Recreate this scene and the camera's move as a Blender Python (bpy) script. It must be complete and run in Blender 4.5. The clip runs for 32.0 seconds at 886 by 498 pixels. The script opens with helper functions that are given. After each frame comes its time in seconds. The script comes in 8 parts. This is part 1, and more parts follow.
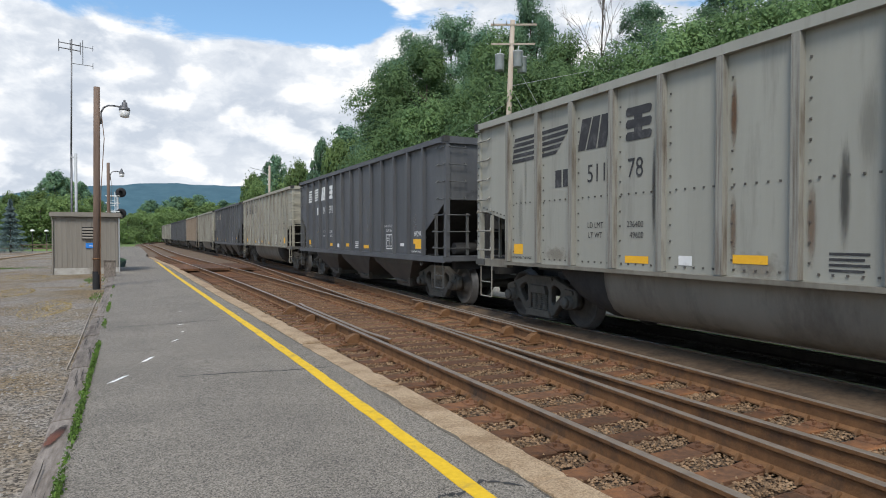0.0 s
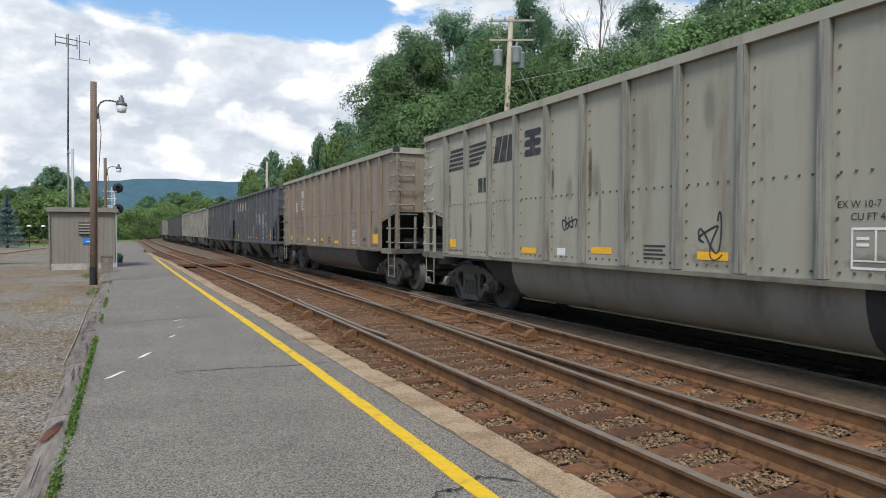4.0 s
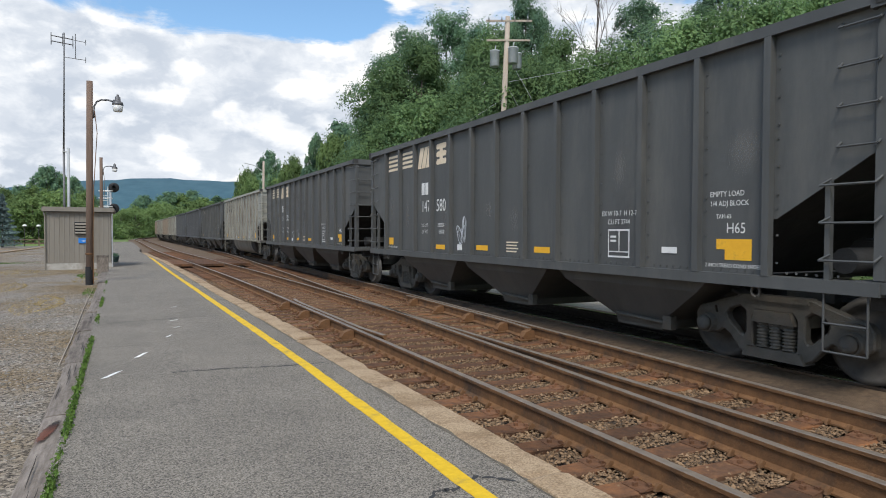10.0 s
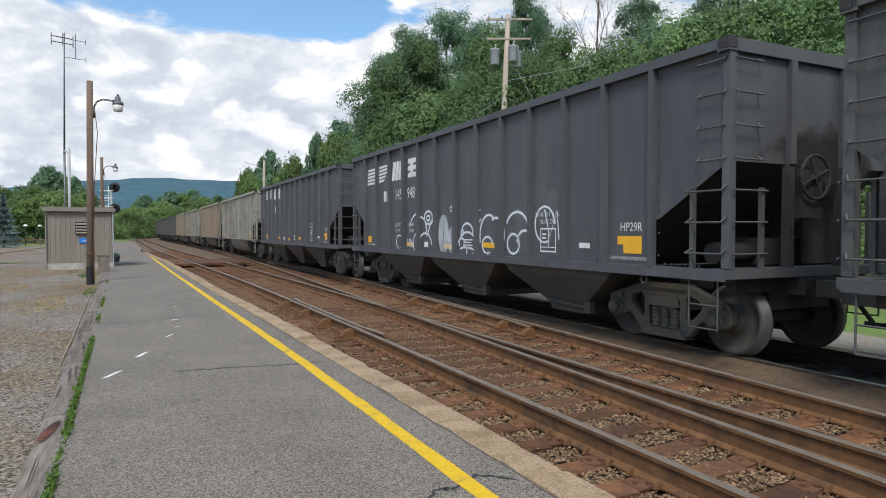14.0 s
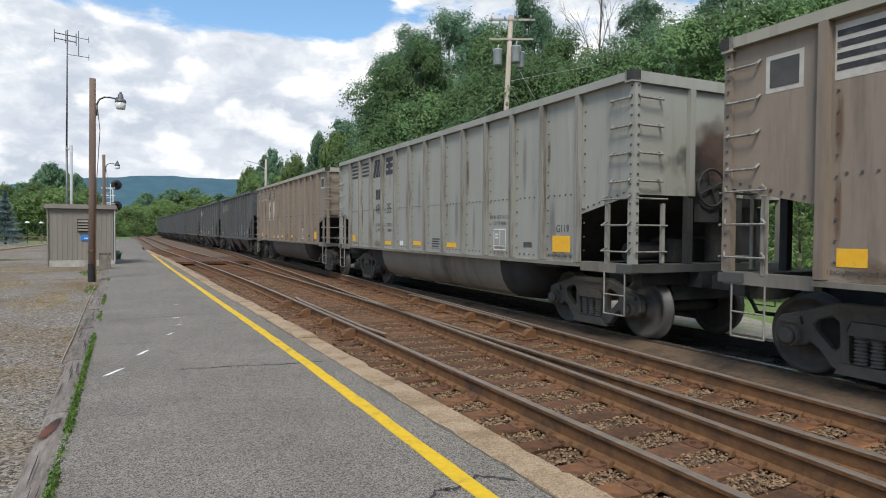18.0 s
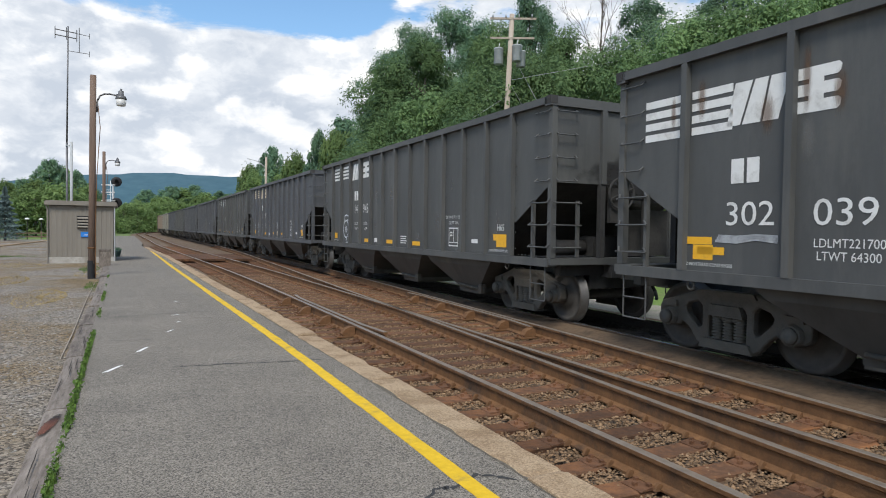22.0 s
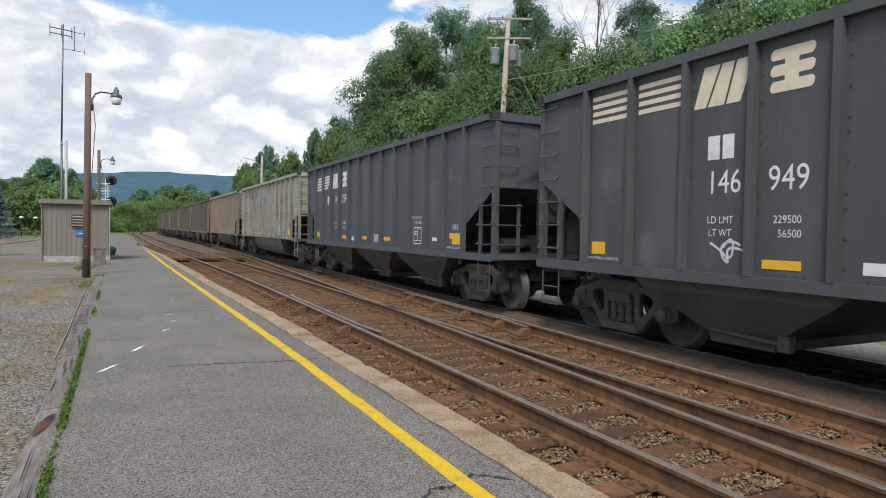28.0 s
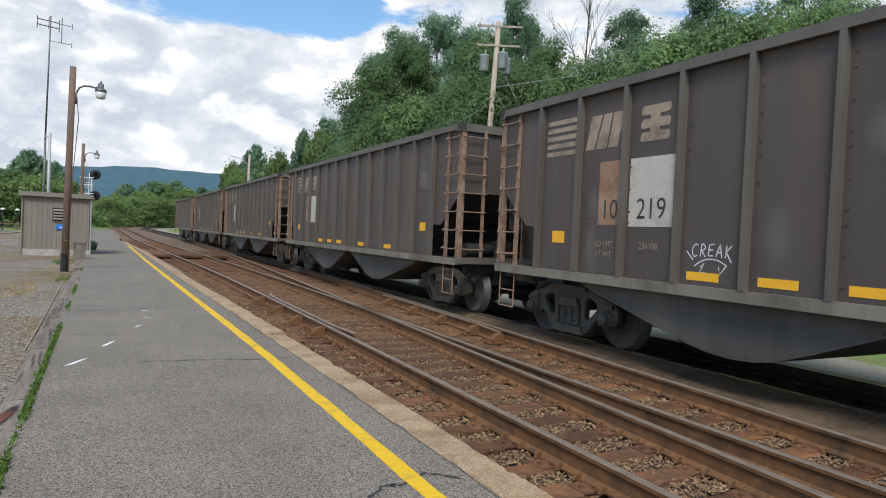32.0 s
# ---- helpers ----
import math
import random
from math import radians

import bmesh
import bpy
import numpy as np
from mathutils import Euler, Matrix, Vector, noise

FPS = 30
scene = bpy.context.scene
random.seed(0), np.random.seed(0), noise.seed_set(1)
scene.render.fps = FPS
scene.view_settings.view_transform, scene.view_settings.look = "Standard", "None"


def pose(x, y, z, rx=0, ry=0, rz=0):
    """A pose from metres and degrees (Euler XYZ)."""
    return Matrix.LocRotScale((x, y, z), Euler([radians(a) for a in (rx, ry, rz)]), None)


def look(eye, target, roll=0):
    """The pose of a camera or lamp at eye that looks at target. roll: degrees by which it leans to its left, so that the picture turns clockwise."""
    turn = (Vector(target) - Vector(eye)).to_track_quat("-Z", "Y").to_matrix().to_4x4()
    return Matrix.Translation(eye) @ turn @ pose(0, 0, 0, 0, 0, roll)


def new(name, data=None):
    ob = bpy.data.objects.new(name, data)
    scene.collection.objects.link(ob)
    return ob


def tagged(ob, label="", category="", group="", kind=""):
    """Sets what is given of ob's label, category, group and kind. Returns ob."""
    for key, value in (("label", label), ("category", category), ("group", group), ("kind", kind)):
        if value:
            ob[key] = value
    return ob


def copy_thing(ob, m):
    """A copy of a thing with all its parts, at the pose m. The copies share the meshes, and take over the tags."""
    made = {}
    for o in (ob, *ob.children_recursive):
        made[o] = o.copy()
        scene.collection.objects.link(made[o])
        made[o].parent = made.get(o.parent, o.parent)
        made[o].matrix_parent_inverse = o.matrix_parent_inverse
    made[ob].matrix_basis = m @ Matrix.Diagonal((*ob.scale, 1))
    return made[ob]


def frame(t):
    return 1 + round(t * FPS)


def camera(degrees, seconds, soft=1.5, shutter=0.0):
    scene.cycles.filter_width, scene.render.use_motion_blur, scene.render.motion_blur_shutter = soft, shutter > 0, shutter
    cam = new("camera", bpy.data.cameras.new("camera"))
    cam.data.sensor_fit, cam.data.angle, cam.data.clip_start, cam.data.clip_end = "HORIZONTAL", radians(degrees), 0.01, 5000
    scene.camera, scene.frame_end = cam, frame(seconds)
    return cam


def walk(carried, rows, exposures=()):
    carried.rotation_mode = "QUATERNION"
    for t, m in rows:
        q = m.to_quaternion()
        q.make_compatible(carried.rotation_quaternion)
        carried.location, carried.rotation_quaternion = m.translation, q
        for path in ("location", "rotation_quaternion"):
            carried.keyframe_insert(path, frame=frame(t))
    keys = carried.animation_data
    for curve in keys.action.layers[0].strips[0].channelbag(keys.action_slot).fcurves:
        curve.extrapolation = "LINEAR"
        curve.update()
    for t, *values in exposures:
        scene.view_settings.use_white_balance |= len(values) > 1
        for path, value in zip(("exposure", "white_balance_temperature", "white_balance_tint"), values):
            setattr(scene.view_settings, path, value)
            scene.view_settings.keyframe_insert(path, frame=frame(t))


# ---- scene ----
cam = camera(69.0, 32.0, soft=1.0, shutter=0.015)
walk(cam, [
    (0.0, pose(-0.003, -0.005, 1.582, 88.89, 0, -25.36) @ pose(0, 0, 0, 0, 0, 0.02)),
    (0.5, pose(-0.008, -0.006, 1.586, 88.85, 0, -25.42) @ pose(0, 0, 0, 0, 0, 0.08)),
    (1.0, pose(-0.006, -0.002, 1.584, 88.79, 0, -25.38) @ pose(0, 0, 0, 0, 0, 0.19)),
    (1.5, pose(-0.009, 0.000, 1.583, 88.69, 0, -25.42) @ pose(0, 0, 0, 0, 0, 0.31)),
    (2.0, pose(-0.004, 0.009, 1.582, 88.72, 0, -25.43) @ pose(0, 0, 0, 0, 0, 0.23)),
    (2.5, pose(-0.006, 0.000, 1.583, 88.75, 0, -25.47) @ pose(0, 0, 0, 0, 0, 0.10)),
    (3.0, pose(-0.008, 0.002, 1.580, 88.68, 0, -25.53) @ pose(0, 0, 0, 0, 0, 0.14)),
    (3.5, pose(-0.001, 0.002, 1.581, 88.59, 0, -25.56) @ pose(0, 0, 0, 0, 0, 0.13)),
    (5.5, pose(-0.004, -0.002, 1.579, 88.50, 0, -25.63) @ pose(0, 0, 0, 0, 0, 0.22)),
    (6.0, pose(-0.010, 0.006, 1.582, 88.47, 0, -25.68) @ pose(0, 0, 0, 0, 0, 0.34)),
    (6.5, pose(-0.012, 0.003, 1.581, 88.47, 0, -25.67) @ pose(0, 0, 0, 0, 0, 0.36)),
    (7.0, pose(-0.008, 0.006, 1.582, 88.46, 0, -25.71) @ pose(0, 0, 0, 0, 0, 0.33)),
    (7.5, pose(-0.004, 0.003, 1.580, 88.50, 0, -25.75) @ pose(0, 0, 0, 0, 0, 0.28)),
    (8.0, pose(-0.006, 0.002, 1.582, 88.54, 0, -25.82) @ pose(0, 0, 0, 0, 0, 0.34)),
    (8.5, pose(-0.003, -0.001, 1.582, 88.55, 0, -25.87) @ pose(0, 0, 0, 0, 0, 0.26)),
    (9.0, pose(-0.002, -0.002, 1.580, 88.56, 0, -25.87) @ pose(0, 0, 0, 0, 0, 0.19)),
    (9.5, pose(-0.003, -0.003, 1.581, 88.55, 0, -25.87) @ pose(0, 0, 0, 0, 0, 0.19)),
    (10.0, pose(-0.007, -0.000, 1.580, 88.56, 0, -25.86) @ pose(0, 0, 0, 0, 0, 0.21)),
    (10.5, pose(-0.003, -0.001, 1.582, 88.57, 0, -25.83) @ pose(0, 0, 0, 0, 0, 0.13)),
    (11.0, pose(-0.007, -0.007, 1.580, 88.57, 0, -25.78) @ pose(0, 0, 0, 0, 0, 0.16)),
    (11.5, pose(-0.006, 0.004, 1.580, 88.46, 0, -25.79) @ pose(0, 0, 0, 0, 0, 0.16)),
    (12.0, pose(-0.005, 0.000, 1.582, 88.40, 0, -25.79) @ pose(0, 0, 0, 0, 0, 0.23)),
    (12.5, pose(-0.003, -0.003, 1.580, 88.43, 0, -25.80) @ pose(0, 0, 0, 0, 0, 0.18)),
    (13.0, pose(-0.000, 0.000, 1.580, 88.44, 0, -25.84) @ pose(0, 0, 0, 0, 0, -0.00)),
    (13.5, pose(-0.003, 0.001, 1.582, 88.49, 0, -25.84) @ pose(0, 0, 0, 0, 0, -0.03)),
    (14.0, pose(0.003, -0.004, 1.580, 88.45, 0, -25.78) @ pose(0, 0, 0, 0, 0, 0.03)),
    (14.5, pose(-0.004, -0.005, 1.583, 88.43, 0, -25.84) @ pose(0, 0, 0, 0, 0, -0.00)),
    (16.5, pose(-0.008, 0.001, 1.580, 88.42, 0, -25.67) @ pose(0, 0, 0, 0, 0, 0.52)),
    (17.0, pose(-0.005, 0.003, 1.580, 88.42, 0, -25.69) @ pose(0, 0, 0, 0, 0, 0.41)),
    (17.5, pose(-0.008, -0.001, 1.582, 88.47, 0, -25.71) @ pose(0, 0, 0, 0, 0, 0.53)),
    (18.0, pose(-0.007, 0.001, 1.584, 88.44, 0, -25.69) @ pose(0, 0, 0, 0, 0, 0.46)),
    (18.5, pose(-0.005, 0.003, 1.580, 88.42, 0, -25.75) @ pose(0, 0, 0, 0, 0, 0.43)),
    (19.0, pose(-0.005, 0.000, 1.583, 88.33, 0, -25.73) @ pose(0, 0, 0, 0, 0, 0.42)),
    (19.5, pose(-0.005, 0.007, 1.582, 88.29, 0, -25.74) @ pose(0, 0, 0, 0, 0, 0.41)),
    (20.0, pose(-0.006, 0.006, 1.579, 88.34, 0, -25.75) @ pose(0, 0, 0, 0, 0, 0.55)),
    (20.5, pose(-0.009, 0.001, 1.582, 88.33, 0, -25.74) @ pose(0, 0, 0, 0, 0, 0.59)),
    (21.0, pose(-0.010, 0.007, 1.581, 88.33, 0, -25.76) @ pose(0, 0, 0, 0, 0, 0.69)),
    (21.5, pose(-0.010, 0.006, 1.582, 88.32, 0, -25.73) @ pose(0, 0, 0, 0, 0, 0.79)),
    (22.0, pose(-0.008, 0.005, 1.582, 88.33, 0, -25.71) @ pose(0, 0, 0, 0, 0, 0.78)),
    (22.5, pose(-0.008, 0.008, 1.581, 88.34, 0, -25.72) @ pose(0, 0, 0, 0, 0, 0.73)),
    (23.0, pose(-0.010, 0.011, 1.580, 88.38, 0, -25.80) @ pose(0, 0, 0, 0, 0, 0.73)),
    (23.5, pose(-0.008, 0.005, 1.580, 88.41, 0, -25.80) @ pose(0, 0, 0, 0, 0, 0.68)),
    (24.0, pose(-0.003, 0.003, 1.580, 88.53, 0, -25.84) @ pose(0, 0, 0, 0, 0, 0.47)),
    (24.5, pose(-0.004, -0.000, 1.582, 88.55, 0, -25.85) @ pose(0, 0, 0, 0, 0, 0.49)),
    (25.0, pose(-0.004, 0.002, 1.584, 88.50, 0, -25.82) @ pose(0, 0, 0, 0, 0, 0.45)),
    (25.5, pose(-0.004, 0.006, 1.582, 88.50, 0, -25.90) @ pose(0, 0, 0, 0, 0, 0.51)),
    (27.5, pose(-0.012, 0.003, 1.582, 88.43, 0, -26.03) @ pose(0, 0, 0, 0, 0, 0.90)),
    (28.0, pose(-0.011, 0.010, 1.583, 88.31, 0, -26.08) @ pose(0, 0, 0, 0, 0, 0.94)),
    (28.5, pose(-0.012, 0.005, 1.579, 88.30, 0, -26.07) @ pose(0, 0, 0, 0, 0, 0.97)),
    (29.0, pose(-0.014, 0.004, 1.578, 88.30, 0, -26.12) @ pose(0, 0, 0, 0, 0, 1.03)),
    (29.5, pose(-0.016, 0.004, 1.579, 88.28, 0, -26.12) @ pose(0, 0, 0, 0, 0, 1.23)),
    (30.0, pose(-0.022, 0.005, 1.576, 88.29, 0, -26.17) @ pose(0, 0, 0, 0, 0, 1.49)),
    (30.5, pose(-0.033, 0.011, 1.573, 88.32, 0, -26.43) @ pose(0, 0, 0, 0, 0, 2.12)),
    (31.0, pose(-0.034, 0.031, 1.574, 88.43, 0, -26.77) @ pose(0, 0, 0, 0, 0, 2.04)),
    (31.5, pose(0.012, -0.081, 1.589, 88.70, 0, -27.11) @ pose(0, 0, 0, 0, 0, 2.55)),
    (32.0, pose(0.099, -0.173, 1.591, 88.73, 0, -27.22) @ pose(0, 0, 0, 0, 0, 2.60)),
])


# World: bright broken cloud with a soft sun behind it.
SUN_EL, SUN_AZ = 52.0, 215.0      # elevation, compass turn from +Y towards +X
world = bpy.data.worlds.new("World")
scene.world = world
world.use_nodes = True
wn, wl = world.node_tree.nodes, world.node_tree.links
wn.clear()
w_out = wn.new("ShaderNodeOutputWorld")
w_bg = wn.new("ShaderNodeBackground")
w_sky = wn.new("ShaderNodeTexSky")
w_sky.sky_type = "NISHITA"
w_sky.sun_disc = False
w_sky.sun_elevation = radians(SUN_EL)
w_sky.sun_rotation = radians(SUN_AZ)
def wnode(kind, **values):
    nd = wn.new(kind)
    for k, v in values.items():
        nd.inputs[k].default_value = v
    return nd


def wmath(op, a, b):
    nd = wn.new("ShaderNodeMath")
    nd.operation = op
    for k, v in enumerate((a, b)):
        if isinstance(v, (int, float)):
            nd.inputs[k].default_value = v
        else:
            wl.new(v, nd.inputs[k])
    return nd.outputs["Value"]


# clouds lie on a flat deck, so they crowd towards the horizon
w_tc = wn.new("ShaderNodeTexCoord")
w_sep = wn.new("ShaderNodeSeparateXYZ")
wl.new(w_tc.outputs["Generated"], w_sep.inputs["Vector"])
w_h = wmath("ADD", wmath("MAXIMUM", w_sep.outputs["Z"], 0.0), 0.42)
w_deck = wn.new("ShaderNodeCombineXYZ")
wl.new(wmath("DIVIDE", w_sep.outputs["X"], w_h), w_deck.inputs["X"])
wl.new(wmath("DIVIDE", w_sep.outputs["Y"], w_h), w_deck.inputs["Y"])
wl.new(wmath("MULTIPLY", w_sep.outputs["Z"], 3.4), w_deck.inputs["Z"])
w_n1 = wnode("ShaderNodeTexNoise", Scale=2.6, Detail=11.0, Roughness=0.6, Distortion=0.35)
wl.new(w_deck.outputs["Vector"], w_n1.inputs["Vector"])
w_puff = wn.new("ShaderNodeMapping")
w_puff.inputs["Scale"].default_value = (1.0, 1.0, 1.7)
wl.new(w_tc.outputs["Generated"], w_puff.inputs["Vector"])


def wnoise(scale, detail, rough, distort=0.0):
    nd = wnode("ShaderNodeTexNoise", Scale=scale, Detail=detail, Roughness=rough, Distortion=distort)
    wl.new(w_puff.outputs["Vector"], nd.inputs["Vector"])
    return nd.outputs["Fac"]


def wramp(value, lo, hi, out_lo, out_hi):
    nd = wn.new("ShaderNodeMapRange")
    nd.interpolation_type = "SMOOTHSTEP"
    for key, v in (("From Min", lo), ("From Max", hi), ("To Min", out_lo), ("To Max", out_hi)):
        nd.inputs[key].default_value = v
    wl.new(value, nd.inputs["Value"])
    return nd.outputs["Result"]


# the deck breaks up overhead, and a bank of cloud stands over the wood
w_cover = wmath("ADD", wmath("ADD", w_n1.outputs["Fac"], wramp(w_sep.outputs["Z"], 0.245, 0.315, 0.2, -0.135)), wramp(w_sep.outputs["X"], 0.28, 0.36, 0.0, 0.22))
w_mask = wramp(w_cover, 0.455, 0.56, 0.0, 1.0)
# broad grey shading of the deck, then bright heaped heads with firm upper rims
w_soft = wramp(wnoise(5.2, 8.0, 0.55, 0.3), 0.36, 0.62, 0.0, 1.0)
w_heap = wmath("ADD", wnoise(10.5, 12.0, 0.52, 0.2), wmath("MULTIPLY", wnoise(27.0, 6.0, 0.55), 0.22))
w_head = wramp(wmath("ADD", w_heap, wramp(w_sep.outputs["Z"], 0.05, 0.2, 0.0, -0.03)), 0.575, 0.70, 0.0, 1.0)
w_fine = wramp(wnoise(21.0, 9.0, 0.6, 0.3), 0.36, 0.66, -0.2, 0.2)
w_tone = wmath("ADD", wmath("ADD", wmath("MULTIPLY", w_soft, 0.40), wmath("MULTIPLY", w_head, 0.52)), wmath("ADD", w_fine, 0.10))
w_r2 = wn.new("ShaderNodeValToRGB")
w_r2.color_ramp.elements[0].position, w_r2.color_ramp.elements[1].position = 0.0, 1.0
w_r2.color_ramp.elements[0].color = (3.0, 3.32, 3.8, 1)
w_r2.color_ramp.elements[1].color = (5.35, 5.35, 5.33, 1)
w_mid = w_r2.color_ramp.elements.new(0.5)
w_mid.color = (4.15, 4.36, 4.66, 1)
wl.new(w_tone, w_r2.inputs["Fac"])
w_mix = wn.new("ShaderNodeMix")
w_mix.data_type = "RGBA"
w_deep = wn.new("ShaderNodeMix")              # clear, dry summer blue between the clouds
w_deep.data_type, w_deep.blend_type = "RGBA", "MULTIPLY"
w_deep.inputs["Factor"].default_value = 1.0
w_deep.inputs["B"].default_value = (0.74, 0.90, 0.96, 1)
wl.new(w_sky.outputs["Color"], w_deep.inputs["A"])
w_bg.inputs["Strength"].default_value = 0.14
wl.new(w_mask, w_mix.inputs["Factor"])
wl.new(w_deep.outputs["Result"], w_mix.inputs["A"])
wl.new(w_r2.outputs["Color"], w_mix.inputs["B"])
wl.new(w_mix.outputs["Result"], w_bg.inputs["Color"])
wl.new(w_bg.outputs["Background"], w_out.inputs["Surface"])

sun = new("sun", bpy.data.lights.new("sun", "SUN"))
sun.data.energy, sun.data.angle, sun.data.color = 2.3, radians(18), (1.0, 0.945, 0.865)
az, el = radians(SUN_AZ), radians(SUN_EL)
sun_way = Vector((math.sin(az) * math.cos(el), math.cos(az) * math.cos(el), math.sin(el)))
sun.matrix_world = look(sun_way * 100, (0, 0, 0))
scene.view_settings.exposure = 0.55


# ---- shaping tools ----
def box(bm, x0, x1, y0, y1, z0, z1):
    v = [bm.verts.new((x, y, z)) for z in (z0, z1) for y in (y0, y1) for x in (x0, x1)]
    for f in ((0, 2, 3, 1), (4, 5, 7, 6), (0, 1, 5, 4), (2, 6, 7, 3), (0, 4, 6, 2), (1, 3, 7, 5)):
        bm.faces.new([v[i] for i in f])
    return v


def tube(bm, p0, p1, r0, r1=None, seg=10, caps=True):
    r1 = r0 if r1 is None else r1
    a, b = Vector(p0), Vector(p1)
    q = (b - a).to_track_quat("Z", "Y")
    rings = []
    for c, r in ((a, r0), (b, r1)):
        rings.append([bm.verts.new(c + q @ Vector((r * math.cos(2 * math.pi * k / seg), r * math.sin(2 * math.pi * k / seg), 0))) for k in range(seg)])
    for k in range(seg):
        f = bm.faces.new([rings[0][k], rings[0][(k + 1) % seg], rings[1][(k + 1) % seg], rings[1][k]])
        f.smooth = seg > 7
    if caps:
        bm.faces.new(rings[0][::-1])
        bm.faces.new(rings[1])


def rod(bm, pts, r, seg=6):
    for a, b in zip(pts[:-1], pts[1:]):
        tube(bm, a, b, r, r, seg)


def prism(bm, pts, axis, a, b):
    """A flat outline pushed from a to b along an axis: x takes (y, z), y takes (x, z), z takes (x, y)."""
    def at(p, w):
        return {"x": (w, p[0], p[1]), "y": (p[0], w, p[1]), "z": (p[0], p[1], w)}[axis]
    lo, hi = [bm.verts.new(at(p, a)) for p in pts], [bm.verts.new(at(p, b)) for p in pts]
    n = len(pts)
    for k in range(n):
        bm.faces.new([lo[k], lo[(k + 1) % n], hi[(k + 1) % n], hi[k]])
    bm.faces.new(lo[::-1])
    bm.faces.new(hi)


def lathe(bm, prof, axis="x", seg=24, centre=(0, 0, 0)):
    """A profile of (along, radius) turned about an axis."""
    rings = []
    for w, r in prof:
        ring = []
        for k in range(seg):
            c, s = r * math.cos(2 * math.pi * k / seg), r * math.sin(2 * math.pi * k / seg)
            p = {"x": (w, c, s), "y": (c, w, s), "z": (c, s, w)}[axis]
            ring.append(bm.verts.new(Vector(p) + Vector(centre)))
        rings.append(ring)
    for A, B in zip(rings[:-1], rings[1:]):
        for k in range(seg):
            f = bm.faces.new([A[k], A[(k + 1) % seg], B[(k + 1) % seg], B[k]])
            f.smooth = True
    bm.faces.new(rings[0][::-1])
    bm.faces.new(rings[-1])


def mesh_of(bm, name, material, bevel=0.0):
    if bevel:
        bmesh.ops.bevel(bm, geom=[e for e in bm.edges if len(e.link_faces) == 2 and e.calc_face_angle(0) > 0.6], offset=bevel, segments=1, affect="EDGES", clamp_overlap=True)
    bmesh.ops.recalc_face_normals(bm, faces=bm.faces)
    me = bpy.data.meshes.new(name)
    bm.to_mesh(me)
    bm.free()
    if material:
        me.materials.append(material)
    return me


def part(name, bm, material, parent, label="", bevel=0.0):
    ob = new(name, mesh_of(bm, name, material, bevel))
    ob.parent = parent
    if label:
        ob["label"] = label
    return ob


def thing(name, bm, material, label, category, group="", kind="", bevel=0.0):
    return tagged(new(name, mesh_of(bm, name, material, bevel)), label, category, group, kind)


def base_of(name, label, category, group="", kind="", m=None):
    ob = tagged(new(name), label, category, group, kind)
    if m is not None:
        ob.matrix_basis = m
    return ob


def made(name, fill, material, parent, label="", bevel=0.0):
    bm = bmesh.new()
    fill(bm)
    return part(name, bm, material, parent, label, bevel)


def like(ob, m, parent=None):
    """Another object on the same mesh."""
    o = new(ob.name, ob.data)
    o.parent = parent if parent is not None else ob.parent
    o.matrix_basis = m
    if "label" in ob:
        o["label"] = ob["label"]
    return o


def quads(name, centres, normals_u, normals_v, material):
    """Many small leaves: a corner array from centres and two half-edges."""
    c, u, v = np.asarray(centres), np.asarray(normals_u), np.asarray(normals_v)
    n = len(c)
    co = np.stack([c - u, c - v * 0.55, c + u, c + v * 0.55], 1).reshape(-1, 3)
    me = bpy.data.meshes.new(name)
    me.vertices.add(4 * n)
    me.vertices.foreach_set("co", co.astype(np.float32).ravel())
    me.loops.add(4 * n)
    me.loops.foreach_set("vertex_index", np.arange(4 * n, dtype=np.int32))
    me.polygons.add(n)
    me.polygons.foreach_set("loop_start", np.arange(0, 4 * n, 4, dtype=np.int32))
    me.polygons.foreach_set("loop_total", np.full(n, 4, np.int32))
    me.materials.append(material)
    me.update()
    me.validate()
    return me


# ---- the line of the tracks ----
def bend(s):
    if s > 260:
        x, k = bend(260)
        return x + k * (s - 260), k
    if s < 0:
        return 0.0, 0.0
    if s < 140:
        return -7e-5 * s * s, -1.4e-4 * s
    u = s - 140
    return -1.372 - 0.0196 * u + u * u / 600.0, -0.0196 + u / 300.0


def on_line(s, off, z=0.0):
    x, k = bend(s)
    h = math.atan(k)
    return Vector((x + off * math.cos(h), s - off * math.sin(h), z)), h


def strip(bm, left, right, stations, z0=0.0, z1=None):
    """A band along the line between two offsets (numbers or functions of the station)."""
    f0 = left if callable(left) else (lambda s: left)
    f1 = right if callable(right) else (lambda s: right)
    prev = None
    for s in stations:
        a, b = on_line(s, f0(s), z0)[0], on_line(s, f1(s), z0 if z1 is None else z1)[0]
        cur = (bm.verts.new(a), bm.verts.new(b))
        if prev:
            bm.faces.new([prev[0], prev[1], cur[1], cur[0]])
        prev = cur


def sweep(bm, prof, off, stations, lift=None):
    """A closed profile of (across, height) carried along the line at an offset."""
    fo = off if callable(off) else (lambda s: off)
    prev, n = None, len(prof)
    for s in stations:
        dz = lift(s) if lift else 0.0
        ring = [bm.verts.new(on_line(s, fo(s) + p[0], p[1] + dz)[0]) for p in prof]
        if prev:
            for k in range(n):
                bm.faces.new([prev[k], prev[(k + 1) % n], ring[(k + 1) % n], ring[k]])
        else:
            bm.faces.new(ring)
        prev = ring
    bm.faces.new(prev[::-1])


